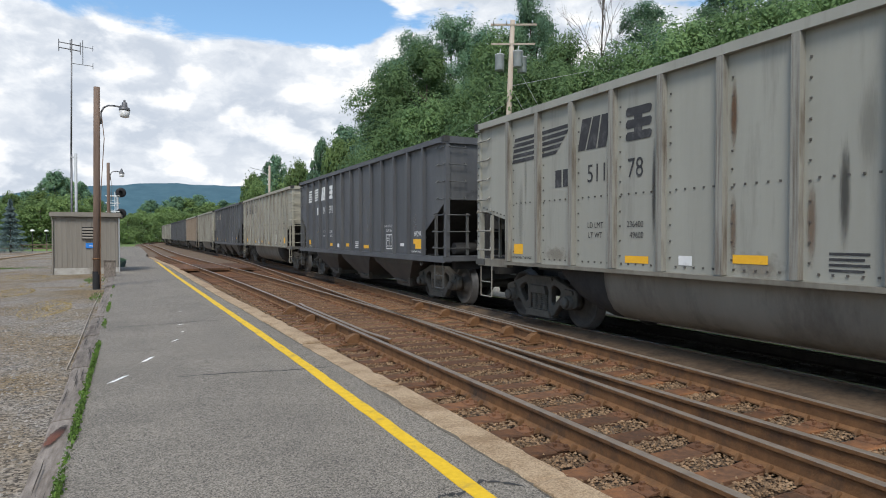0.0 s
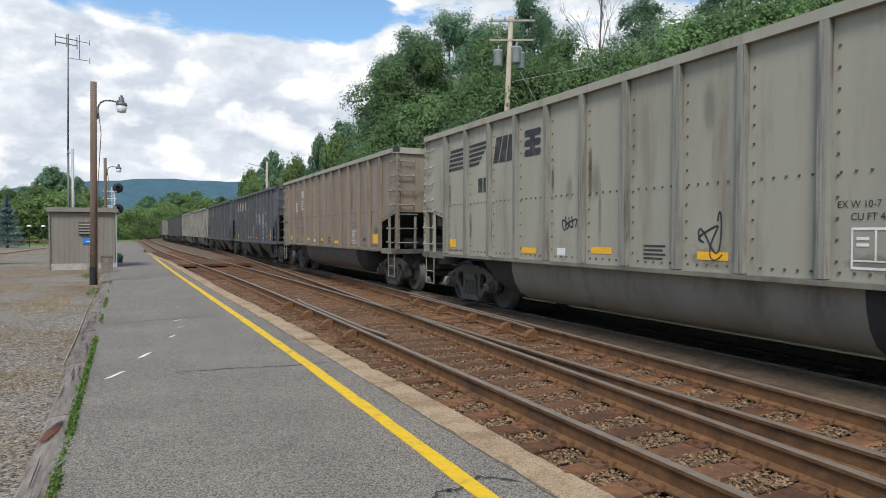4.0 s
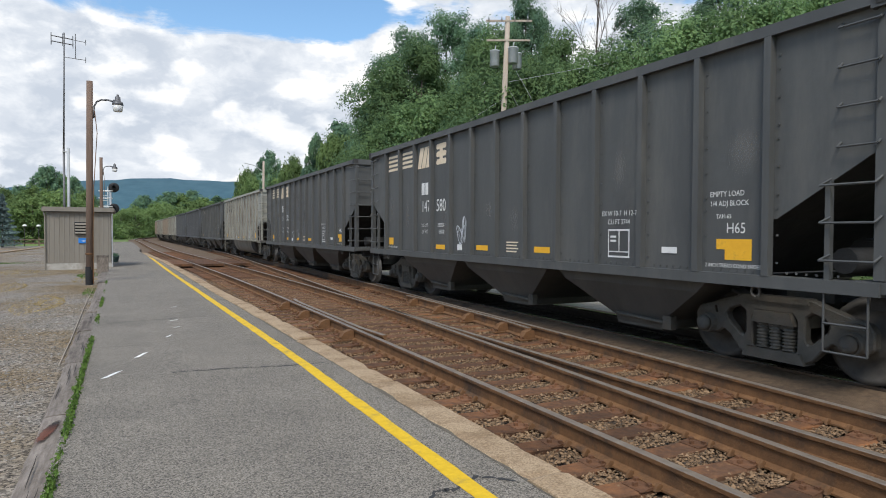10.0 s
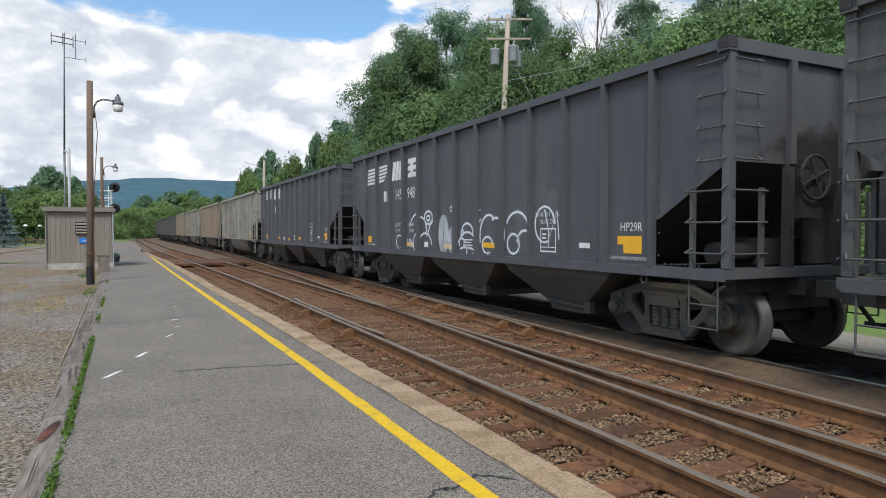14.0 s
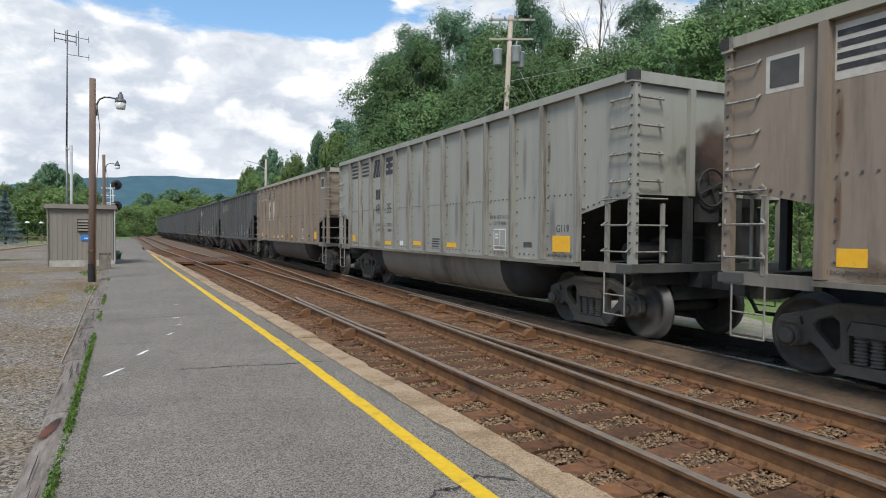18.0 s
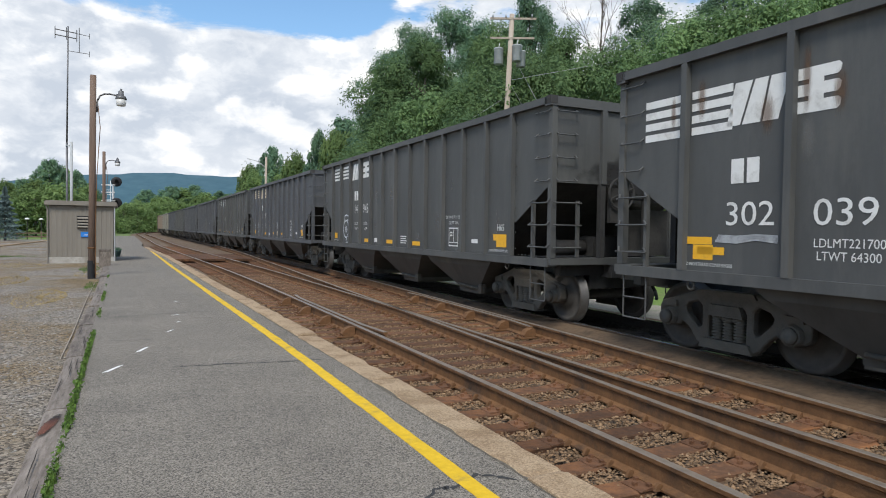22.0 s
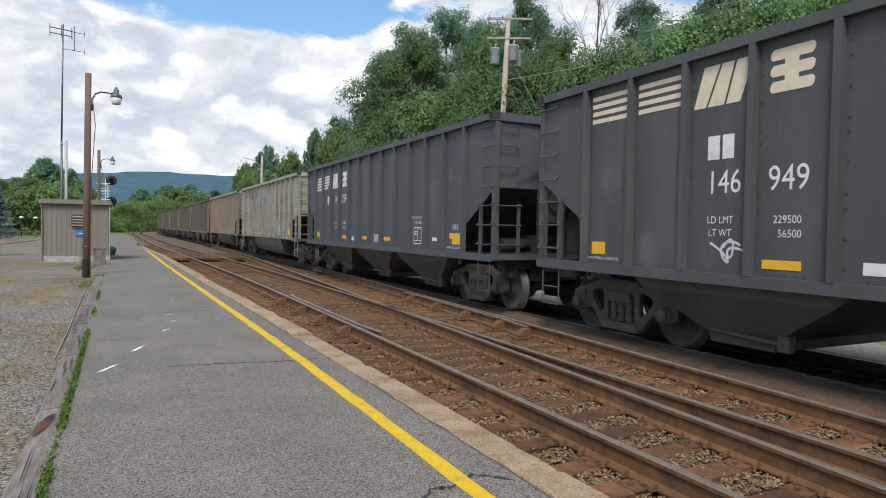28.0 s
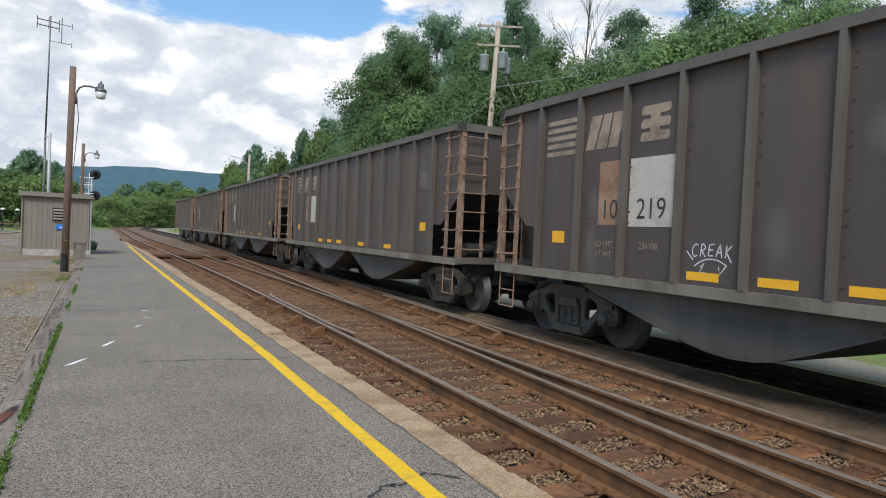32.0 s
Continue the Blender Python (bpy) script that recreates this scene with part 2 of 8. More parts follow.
# ---- materials ----
def mat(name, c1, c2=None, scale=3.0, rough=0.7, metal=0.0, bump=0.2, bump_scale=None, dirt=None, dirt_amount=0.5, dirt_scale=0.7, streak=1.0, rand=0.0, detail=6.0, stretch=None, island=0.0, bump_dist=0.02, spec=0.35, shift=0.0, ramp=(0.3, 0.7)):
    """Paint or earth with variation at two scales; streak < 1 draws the stains out downwards."""
    m = bpy.data.materials.new(name)
    m.use_nodes = True
    nt = m.node_tree
    N, L = nt.nodes, nt.links
    bsdf = N["Principled BSDF"]
    bsdf.inputs["Roughness"].default_value = rough
    bsdf.inputs["Metallic"].default_value = metal
    bsdf.inputs["Specular IOR Level"].default_value = spec
    tc = N.new("ShaderNodeTexCoord")
    mp = N.new("ShaderNodeMapping")
    mp.inputs["Scale"].default_value = stretch or (1, 1, streak)
    L.new(tc.outputs["Object"], mp.inputs["Vector"])
    if shift:
        sh = N.new("ShaderNodeMath")
        sh.operation = "MULTIPLY"
        sh.inputs[1].default_value = shift
        L.new(N.new("ShaderNodeObjectInfo").outputs["Random"], sh.inputs[0])
        L.new(sh.outputs["Value"], mp.inputs["Location"])
    n1 = N.new("ShaderNodeTexNoise")
    n1.inputs["Scale"].default_value = scale
    n1.inputs["Detail"].default_value = detail
    n1.inputs["Roughness"].default_value = 0.65
    L.new(mp.outputs["Vector"], n1.inputs["Vector"])
    r1 = N.new("ShaderNodeValToRGB")
    r1.color_ramp.elements[0].position, r1.color_ramp.elements[1].position = ramp
    r1.color_ramp.elements[0].color = (*c1, 1)
    r1.color_ramp.elements[1].color = (*(c2 or [min(1, c * 1.3) for c in c1]), 1)
    L.new(n1.outputs["Fac"], r1.inputs["Fac"])
    col = r1.outputs["Color"]
    if dirt:
        n2 = N.new("ShaderNodeTexNoise")
        n2.inputs["Scale"].default_value = dirt_scale
        n2.inputs["Detail"].default_value = 8.0
        n2.inputs["Roughness"].default_value = 0.7
        L.new(mp.outputs["Vector"], n2.inputs["Vector"])
        r2 = N.new("ShaderNodeValToRGB")
        r2.color_ramp.elements[0].position, r2.color_ramp.elements[1].position = 0.62 - 0.3 * dirt_amount, 0.8 - 0.25 * dirt_amount
        L.new(n2.outputs["Fac"], r2.inputs["Fac"])
        mx = N.new("ShaderNodeMix")
        mx.data_type = "RGBA"
        mx.inputs["B"].default_value = (*dirt, 1)
        L.new(r2.outputs["Color"], mx.inputs["Factor"])
        L.new(col, mx.inputs["A"])
        col = mx.outputs["Result"]
    if rand or island:
        src = N.new("ShaderNodeObjectInfo").outputs["Random"] if rand else N.new("ShaderNodeNewGeometry").outputs["Random Per Island"]
        amt = rand or island
        mr = N.new("ShaderNodeMapRange")
        mr.inputs["To Min"].default_value, mr.inputs["To Max"].default_value = 1 - amt, 1 + amt
        L.new(src, mr.inputs["Value"])
        hs = N.new("ShaderNodeHueSaturation")
        L.new(mr.outputs["Result"], hs.inputs["Value"])
        L.new(col, hs.inputs["Color"])
        col = hs.outputs["Color"]
    L.new(col, bsdf.inputs["Base Color"])
    if bump:
        n3 = N.new("ShaderNodeTexNoise")
        n3.inputs["Scale"].default_value = bump_scale or scale * 6
        n3.inputs["Detail"].default_value = 5.0
        L.new(tc.outputs["Object"], n3.inputs["Vector"])
        bp = N.new("ShaderNodeBump")
        bp.inputs["Strength"].default_value = bump
        bp.inputs["Distance"].default_value = bump_dist
        L.new(n3.outputs["Fac"], bp.inputs["Height"])
        L.new(bp.outputs["Normal"], bsdf.inputs["Normal"])
    return m


M_ASPHALT = mat("asphalt", (0.062, 0.054, 0.046), (0.240, 0.215, 0.186), 62, 0.9, bump=0.35, bump_scale=190, dirt=(0.118, 0.105, 0.09), dirt_amount=0.3, dirt_scale=0.5, bump_dist=0.010, ramp=(0.42, 0.585))
def grit(m, cell, dark, light, stain, stain_scale, ramp=(0.05, 0.95), low=0.36, high=0.66):
    """Chips of stone set close together over broad stains."""
    N, L = m.node_tree.nodes, m.node_tree.links
    tc, vo, n2 = N.new("ShaderNodeTexCoord"), N.new("ShaderNodeTexVoronoi"), N.new("ShaderNodeTexNoise")
    vo.inputs["Scale"].default_value = cell
    n2.inputs["Scale"].default_value, n2.inputs["Detail"].default_value, n2.inputs["Roughness"].default_value = stain_scale, 9.0, 0.7
    L.new(tc.outputs["Object"], vo.inputs["Vector"])
    L.new(tc.outputs["Object"], n2.inputs["Vector"])
    sp = N.new("ShaderNodeSeparateColor")
    L.new(vo.outputs["Color"], sp.inputs["Color"])
    r1, r2, mx = N.new("ShaderNodeValToRGB"), N.new("ShaderNodeValToRGB"), N.new("ShaderNodeMix")
    r1.color_ramp.elements[0].position, r1.color_ramp.elements[1].position = ramp
    r1.color_ramp.elements[0].color, r1.color_ramp.elements[1].color = (*dark, 1), (*light, 1)
    r2.color_ramp.elements[0].position, r2.color_ramp.elements[1].position = low, high
    r2.color_ramp.elements[0].color, r2.color_ramp.elements[1].color = (*stain, 1), (1.0, 1.0, 1.0, 1)
    L.new(sp.outputs["Red"], r1.inputs["Fac"])
    L.new(n2.outputs["Fac"], r2.inputs["Fac"])
    mx.data_type, mx.blend_type = "RGBA", "MULTIPLY"
    mx.inputs["Factor"].default_value = 1.0
    L.new(r1.outputs["Color"], mx.inputs["A"])
    L.new(r2.outputs["Color"], mx.inputs["B"])
    L.new(mx.outputs["Result"], N["Principled BSDF"].inputs["Base Color"])
    return m


grit(M_ASPHALT, 125, (0.055, 0.049, 0.040), (0.316, 0.280, 0.232), (0.78, 0.78, 0.79), 0.7, (0.0, 1.0), 0.34, 0.60)
M_GRAVEL = mat("gravel", (0.05, 0.044, 0.037), (0.225, 0.20, 0.17), 26, 0.95, bump=0.8, bump_scale=45, dirt=(0.21, 0.155, 0.085), dirt_amount=0.45, dirt_scale=0.3, bump_dist=0.03, ramp=(0.38, 0.64))
M_BALLAST = mat("ballast", (0.092, 0.064, 0.042), (0.205, 0.150, 0.105), 22, 0.95, bump=0.9, bump_scale=30, dirt=(0.115, 0.068, 0.038), dirt_amount=0.5, dirt_scale=0.5, bump_dist=0.04)
grit(M_GRAVEL, 46, (0.055, 0.047, 0.039), (0.335, 0.297, 0.250), (0.80, 0.64, 0.40), 0.27, (0.05, 0.95), 0.40, 0.56)
M_SILT = mat("brown_silt", (0.088, 0.057, 0.034), (0.158, 0.108, 0.068), 14, 0.95, bump=0.6, bump_scale=60, dirt=(0.03, 0.023, 0.017), dirt_amount=0.4, dirt_scale=1.5)
# near-black: the train's shade is painted in together with coal dust
M_SHADEBED = mat("coal_dusted_ballast", (0.013, 0.012, 0.011), (0.034, 0.030, 0.026), 22, 0.95, bump=0.9, bump_scale=30, bump_dist=0.04)
M_SHADESTONE = mat("coal_dusted_stone", (0.013, 0.012, 0.011), (0.045, 0.039, 0.032), 9, 0.9, bump=0.3, island=0.4)
M_VERGE = mat("verge_gravel", (0.15, 0.135, 0.11), (0.36, 0.33, 0.28), 18, 0.95, bump=0.7, bump_scale=40, dirt=(0.10, 0.15, 0.05), dirt_amount=0.4, dirt_scale=0.35)
M_STONE = mat("ballast_stone", (0.118, 0.068, 0.034), (0.262, 0.172, 0.100), 9, 0.9, bump=0.3, island=0.5)
M_CONCRETE = mat("concrete", (0.20, 0.15, 0.088), (0.40, 0.308, 0.19), 9, 0.9, bump=0.5, bump_scale=60, dirt=(0.16, 0.13, 0.105), dirt_amount=0.45, dirt_scale=1.6, rand=0.08)
grit(M_CONCRETE, 95, (0.265, 0.19, 0.118), (0.455, 0.335, 0.212), (0.58, 0.52, 0.46), 2.2, (0.0, 1.0), 0.34, 0.56)
M_YELLOW = mat("yellow_line_paint", (0.58, 0.36, 0.012), (0.72, 0.465, 0.022), 16, 0.75, bump=0.4, bump_scale=150, bump_dist=0.006, dirt=(0.33, 0.23, 0.06), dirt_amount=0.3, dirt_scale=6)
M_WHITE = mat("white_paint", (0.66, 0.66, 0.64), (0.82, 0.82, 0.8), 12, 0.7, bump=0.2, dirt=(0.42, 0.41, 0.39), dirt_amount=0.35, dirt_scale=5)
M_RAIL = mat("rail_steel_rust", (0.105, 0.051, 0.021), (0.20, 0.100, 0.042), 7, 0.8, bump=0.4, bump_scale=50, dirt=(0.05, 0.033, 0.023), dirt_amount=0.4, dirt_scale=2)
M_SHINE = mat("polished_rail_head", (0.45, 0.44, 0.42), (0.62, 0.61, 0.59), 5, 0.25, metal=0.9, bump=0.03)
M_HEAD = mat("rail_head", (0.20, 0.16, 0.122), (0.31, 0.255, 0.20), 6, 0.42, metal=0.35, bump=0.1)
# web black with coal dust and the painted shade of the train
M_SHADERAIL = mat("coal_blackened_rail", (0.016, 0.014, 0.012), (0.035, 0.03, 0.026), 7, 0.8, bump=0.4, bump_scale=50)
M_DUSTRAIL = mat("dust_caked_rail", (0.055, 0.036, 0.023), (0.11, 0.073, 0.046), 7, 0.85, bump=0.4, bump_scale=50, dirt=(0.03, 0.023, 0.018), dirt_amount=0.4, dirt_scale=2)
# ties under the train, its shade put into their colour
M_SHADETIE = mat("coal_blackened_tie", (0.014, 0.013, 0.012), (0.034, 0.03, 0.027), 6, 0.92, bump=0.8, bump_scale=22, rand=0.3)
M_TIE = mat("tie_timber", (0.062, 0.033, 0.019), (0.142, 0.070, 0.036), 6, 0.92, bump=0.8, bump_scale=22, dirt=(0.19, 0.083, 0.034), dirt_amount=0.45, dirt_scale=1.5, rand=0.3)
M_PLATE = mat("tie_plate", (0.095, 0.045, 0.023), (0.18, 0.085, 0.042), 14, 0.9, bump=0.5, rand=0.3)
M_OLDWOOD = mat("weathered_timber", (0.10, 0.082, 0.067), (0.245, 0.21, 0.18), 9, 0.92, bump=0.9, bump_scale=18, dirt=(0.075, 0.058, 0.046), dirt_amount=0.4, dirt_scale=2.0, stretch=(3.0, 0.35, 1.0), rand=0.18)
M_GRASS = mat("grass", (0.035, 0.075, 0.012), (0.11, 0.19, 0.03), 5, 0.8, bump=0, island=0.35)
M_LAWN = mat("lawn", (0.08, 0.14, 0.03), (0.17, 0.25, 0.06), 6, 0.9, bump=0.7, bump_scale=30, dirt=(0.15, 0.135, 0.075), dirt_amount=0.45, dirt_scale=0.2)
M_EARTH = mat("hill_earth", (0.03, 0.05, 0.015), (0.07, 0.09, 0.03), 1.2, 0.95, bump=0.5)
M_POLE = mat("pole_timber", (0.105, 0.071, 0.053), (0.20, 0.142, 0.11), 4, 0.9, bump=0.6, bump_scale=25, streak=0.08)
M_POLE_PALE = mat("pole_timber_pale", (0.30, 0.25, 0.20), (0.42, 0.36, 0.30), 4, 0.9, bump=0.6, bump_scale=25, streak=0.08)
M_GALV = mat("galvanised_steel", (0.36, 0.37, 0.38), (0.5, 0.51, 0.52), 8, 0.5, metal=0.5, bump=0.1)
M_HUT = mat("hut_siding", (0.178, 0.160, 0.135), (0.22, 0.2, 0.17), 2.5, 0.8, bump=0.2, streak=0.2)
M_BLACK = mat("black_paint", (0.012, 0.012, 0.013), (0.022, 0.022, 0.024), 5, 0.6, bump=0.1)
M_BLUE = mat("blue_sign", (0.02, 0.16, 0.5), (0.03, 0.2, 0.58), 5, 0.5, bump=0)
def leaf_mat(name, c1, c2, glow):
    """Leaves that let some light through."""
    m = mat(name, c1, c2, 0.42, 0.8, bump=0, rand=0.25, spec=0.08, ramp=(0.36, 0.64))
    N, L = m.node_tree.nodes, m.node_tree.links
    tr = N.new("ShaderNodeBsdfTranslucent")
    mx = N.new("ShaderNodeMixShader")
    mx.inputs["Fac"].default_value = glow
    col = N["Principled BSDF"].inputs["Base Color"].links[0].from_socket
    L.new(col, tr.inputs["Color"])
    L.new(N["Principled BSDF"].outputs["BSDF"], mx.inputs[1])
    L.new(tr.outputs["BSDF"], mx.inputs[2])
    L.new(mx.outputs["Shader"], N["Material Output"].inputs["Surface"])
    return m


# leaf green made bluer and paler, haze over the wood painted in
M_LEAF_HAZY = leaf_mat("leaves", (0.116, 0.200, 0.142), (0.200, 0.312, 0.176), 0.50)
M_LEAF2 = leaf_mat("leaves_light", (0.118, 0.195, 0.096), (0.205, 0.306, 0.128), 0.48)
M_LEAF3 = leaf_mat("leaves_far", (0.14, 0.215, 0.085), (0.225, 0.315, 0.12), 0.46)
M_SPRUCE = leaf_mat("spruce_needles", (0.12, 0.175, 0.17), (0.21, 0.28, 0.28), 0.2)
M_BARK = mat("bark", (0.06, 0.05, 0.04), (0.12, 0.10, 0.085), 5, 0.95, bump=0.8)
# forest colour turned blue to paint in the haze of distance
M_HAZEHILL = mat("far_hill_forest", (0.035, 0.085, 0.115), (0.055, 0.115, 0.145), 0.02, 1.0, bump=0)
M_ANT = mat("antenna_metal", (0.10, 0.10, 0.105), (0.16, 0.16, 0.165), 8, 0.5, metal=0.5, bump=0)
M_TANK = mat("transformer_grey", (0.32, 0.335, 0.345), (0.41, 0.43, 0.44), 4, 0.5, bump=0.1)


# ---- ground, platform and tracks ----
TRACK_A, TRACK_C = 4.075, 7.73
GAUGE = 0.7525            # half the distance between rail-head centres
ROW_FAR = [i * 1.5 for i in range(-14, 100)] + [140 + i * 6 for i in range(1, 30)]


def ground_sheet(bm):
    prev = None
    for y in (-900, -200, -60, -20, 0, 20, 60, 140, 300, 700, 1500, 3500):
        row = [bm.verts.new((x, y, -0.32)) for x in (-1500, -400, -120, -60, -30, 0, 30, 60, 120, 400, 1500)]
        if prev:
            for a, b, c, d in zip(prev, prev[1:], row[1:], row):
                bm.faces.new([a, b, c, d])
        prev = row


bm = bmesh.new()
ground_sheet(bm)
ground = thing("ground", bm, M_LAWN, "patchy green grass and earth reaching the far woods", "ground", kind="structure")

bm = bmesh.new()
strip(bm, lambda s: 2.0 if s < 20 else 2.0 - 0.022 * min(s - 20, 50), 10.0, ROW_FAR, -0.24)
strip(bm, 10.0, 10.5, ROW_FAR, -0.24, -0.33)
ballast = thing("ballast", bm, M_BALLAST, "rust-brown crushed stone ballast between the tracks", "ballast", kind="structure")

# strip under the train, coloured for its shade as well as coal dust
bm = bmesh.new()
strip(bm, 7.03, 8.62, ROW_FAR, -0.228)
shade_bed = thing("coal_dusted_bed", bm, M_SHADEBED, "ballast under the train, coal dust and the train's shade in its colour", "ballast", kind="structure")
bm = bmesh.new()
strip(bm, 8.6, lambda q: 12.3 + 0.35 * math.sin(q * 0.7) + 0.2 * math.sin(q * 1.9), ROW_FAR, -0.222, -0.317)
verge = thing("gravel_verge", bm, M_VERGE, "pale dusty gravel verge beyond the far track", "gravel", kind="structure")

bm = bmesh.new()
strip(bm, lambda q: float(np.interp(q, (0, 3.2, 9, 15, 24), (4.9, 5.11, 5.43, 5.72, 6.2))) + 0.86, 6.93, [0.8 * k for k in range(1, 26)], -0.17, -0.035)
silt = thing("silt_bank", bm, M_SILT, "olive-brown silt heaped between the crossover and the far track", "earth", kind="structure")

# gravel lot beside the platform
bm = bmesh.new()
strip(bm, -26, -0.60, [i * 3.0 for i in range(-5, 26)], -0.10, -0.03)
gravel_lot = thing("gravel_lot", bm, M_GRAVEL, "grey gravel parking lot with patches of dry grass", "gravel", kind="structure")

# platform
def kerb_line(s):
    return float(np.interp(s, (3, 7, 9, 14, 17.4, 29, 36, 43, 60), (2.48, 2.43, 2.37, 2.27, 2.16, 1.92, 1.80, 1.45, 0.9)))


def yellow_at(s):
    return float(np.interp(s, (3.5, 7.5, 10, 14.7, 18, 27, 44.5), (1.83, 1.80, 1.75, 1.64, 1.57, 1.38, 1.14)))


def timber_at(s):
    return float(np.interp(s, (4, 9, 16, 26, 45), (-0.46, -0.51, -0.58, -0.72, -1.0)))


def slab(bm, left, right, rows, z0, z1):
    prev = None
    for s in rows:
        a, b = left(s), right(s)
        ring = [bm.verts.new(on_line(s, o, z)[0]) for o, z in ((a, z1), (b, z1), (b, z0), (a, z0))]
        if prev:
            for k in range(4):
                bm.faces.new([prev[k], prev[(k + 1) % 4], ring[(k + 1) % 4], ring[k]])
        else:
            bm.faces.new(ring)
        prev = ring
    bm.faces.new(prev[::-1])


bm = bmesh.new()
slab(bm, lambda s: timber_at(s) - 0.02, lambda s: kerb_line(s) - 0.29, [-9 + i * 1.0 for i in range(0, 62)], -0.3, 0.05)
platform = thing("platform", bm, M_ASPHALT, "grey asphalt station platform with fine cracks", "platform", kind="structure")
bm = bmesh.new()
ry = random.Random(8)
slab(bm, lambda s: yellow_at(s) - 0.062 + ry.uniform(-0.006, 0.006), lambda s: yellow_at(s) + 0.062 + ry.uniform(-0.006, 0.006), [-9 + i * 0.25 for i in range(0, 214)], 0.03, 0.0542)
yellow_line = thing("yellow_line", bm, M_YELLOW, "worn yellow safety line painted on the platform", "line", kind="structure")
bm = bmesh.new()
slab(bm, lambda s: -2.4 - 0.03 * (s - 52), lambda s: 1.1 if s > 60 else 0.9, [52 + i * 4.0 for i in range(0, 16)], -0.25, 0.0)
path = thing("path", bm, M_ASPHALT, "grey asphalt path running on beside the tracks", "path", kind="structure")

kerb = base_of("kerb", "tan concrete platform edge of long weathered chipped blocks", "kerb", kind="structure")


def kerb_block(bm, s0, s1, top, ox, rows):
    """One block: uneven faces, its arrises knocked off here and there."""
    prev = None
    for k in range(rows + 1):
        q = s0 + (s1 - s0) * k / rows
        end = 0.02 if k in (0, rows) else 0.0
        wear = max(0.0, noise.noise((q * 2.3, 4.1, ox * 90)) - 0.05)
        chip = 0.10 * wear * wear * 4 + end
        back = 0.012 + 0.05 * max(0.0, noise.noise((q * 3.1, 9.7, ox * 70)))
        roll = 0.007 * noise.noise((q * 1.7, 1.3, ox * 50))
        wob = 0.008 * noise.noise((q * 5.0, 7.7, 0.0)) + 0.005 * noise.noise((q * 17.0, 2.2, 0.0))
        a, b = kerb_line(q) - 0.285 + ox + 0.5 * wob, kerb_line(q) + ox + wob
        zt = top + roll - 0.5 * end
        prof = ((a, -0.35), (a, zt - back), (a + 0.8 * back, zt - 0.003), (a + 0.10, zt + 0.003 * noise.noise((q * 9, 0.0, 3.0))), (b - 0.09, zt + 0.004 * noise.noise((q * 8, 5.0, 3.0))), (b - 0.015 - 0.7 * chip, zt - 0.003), (b, zt - 0.016 - chip), (b + 0.006, -0.35))
        ring = [bm.verts.new(on_line(q, x, z)[0]) for x, z in prof]
        if prev:
            for m in range(8):
                bm.faces.new([prev[m], prev[(m + 1) % 8], ring[(m + 1) % 8], ring[m]])
        else:
            bm.faces.new(ring)
        prev = ring
    bm.faces.new(prev[::-1])


s = -8.3
rk = random.Random(5)
while s < 50:
    length = rk.uniform(2.4, 3.3)
    bm = bmesh.new()
    kerb_block(bm, s + 0.012, s + length - 0.012, 0.072 + rk.uniform(-0.008, 0.012), rk.uniform(-0.012, 0.012), 60 if 0 < s < 20 else 16)
    part("kerb_block", bm, M_CONCRETE, kerb)
    s += length

M_SOIL = mat("joint_soil", (0.075, 0.064, 0.05), (0.17, 0.145, 0.112), 30, 0.95, bump=0.6, bump_scale=60)
bm = bmesh.new()
slab(bm, lambda q: kerb_line(q) - 0.293 - 0.022 * abs(noise.noise((q * 5.0, 0.5, 0.0))), lambda q: kerb_line(q) - 0.262, [-8 + k * 0.12 for k in range(480)], 0.0, 0.0545)
thing("kerb_joint", bm, M_SOIL, "dark soil packed in the joint behind the kerb", "joint", kind="structure")

# rails
RAIL_WEB = [(-0.076, -0.185), (0.076, -0.185), (0.076, -0.17), (0.012, -0.15), (0.012, -0.05), (0.034, -0.035), (0.036, -0.006), (-0.036, -0.006), (-0.034, -0.035), (-0.012, -0.05), (-0.012, -0.15), (-0.076, -0.17)]
RAIL_TOP = [(-0.035, -0.006), (0.035, -0.006), (0.030, 0.0), (-0.030, 0.0)]


def rail(name, off, rows, label, lift=None, head=None, web=None):
    r = base_of(name, label, "rail", "rails", kind="structure")
    bm = bmesh.new()
    sweep(bm, RAIL_WEB, off, rows, lift)
    part("rail_web", bm, web or M_RAIL, r)
    bm = bmesh.new()
    sweep(bm, RAIL_TOP, off, rows, lift)
    part("rail_head", bm, head or M_HEAD, r, "worn steel running surface")
    return r


def away(s):
    """How far the platform track leaves the line of the through track."""
    u = min(max((s - 14) / 52.0, 0.0), 1.0)
    return -1.2 * u * u * (3 - 2 * u)


def track_a(s):
    return TRACK_A + away(s)


def cross(s):
    """Offset of the crossover's centre line between the two tracks."""
    return float(np.mean(np.interp([s - 4, s - 2, s, s + 2, s + 4], (-22, -10, 3.2, 9, 15, 20, 30, 42, 55, 68), (4.075, 4.3, 5.11, 5.43, 5.72, 6.0, 6.5, 7.1, 7.5, 7.73))))


for sgn in (-1, 1):
    rail("rail", lambda q, g=sgn: track_a(q) + g * GAUGE, ROW_FAR, "rusty steel running rail spiked to timber ties")
    rail("rail", TRACK_C + sgn * GAUGE, ROW_FAR, "polished-head steel rail under the train, coal dust and shade in its colour", head=M_SHINE, web=M_DUSTRAIL if sgn < 0 else M_SHADERAIL)
ROW_X = [-18 + i * 1.0 for i in range(0, 80)]
for sgn in (-1, 1):
    rail("rail", lambda q, g=sgn: cross(q) + g * GAUGE, ROW_X, "rusty steel crossover rail between the tracks")
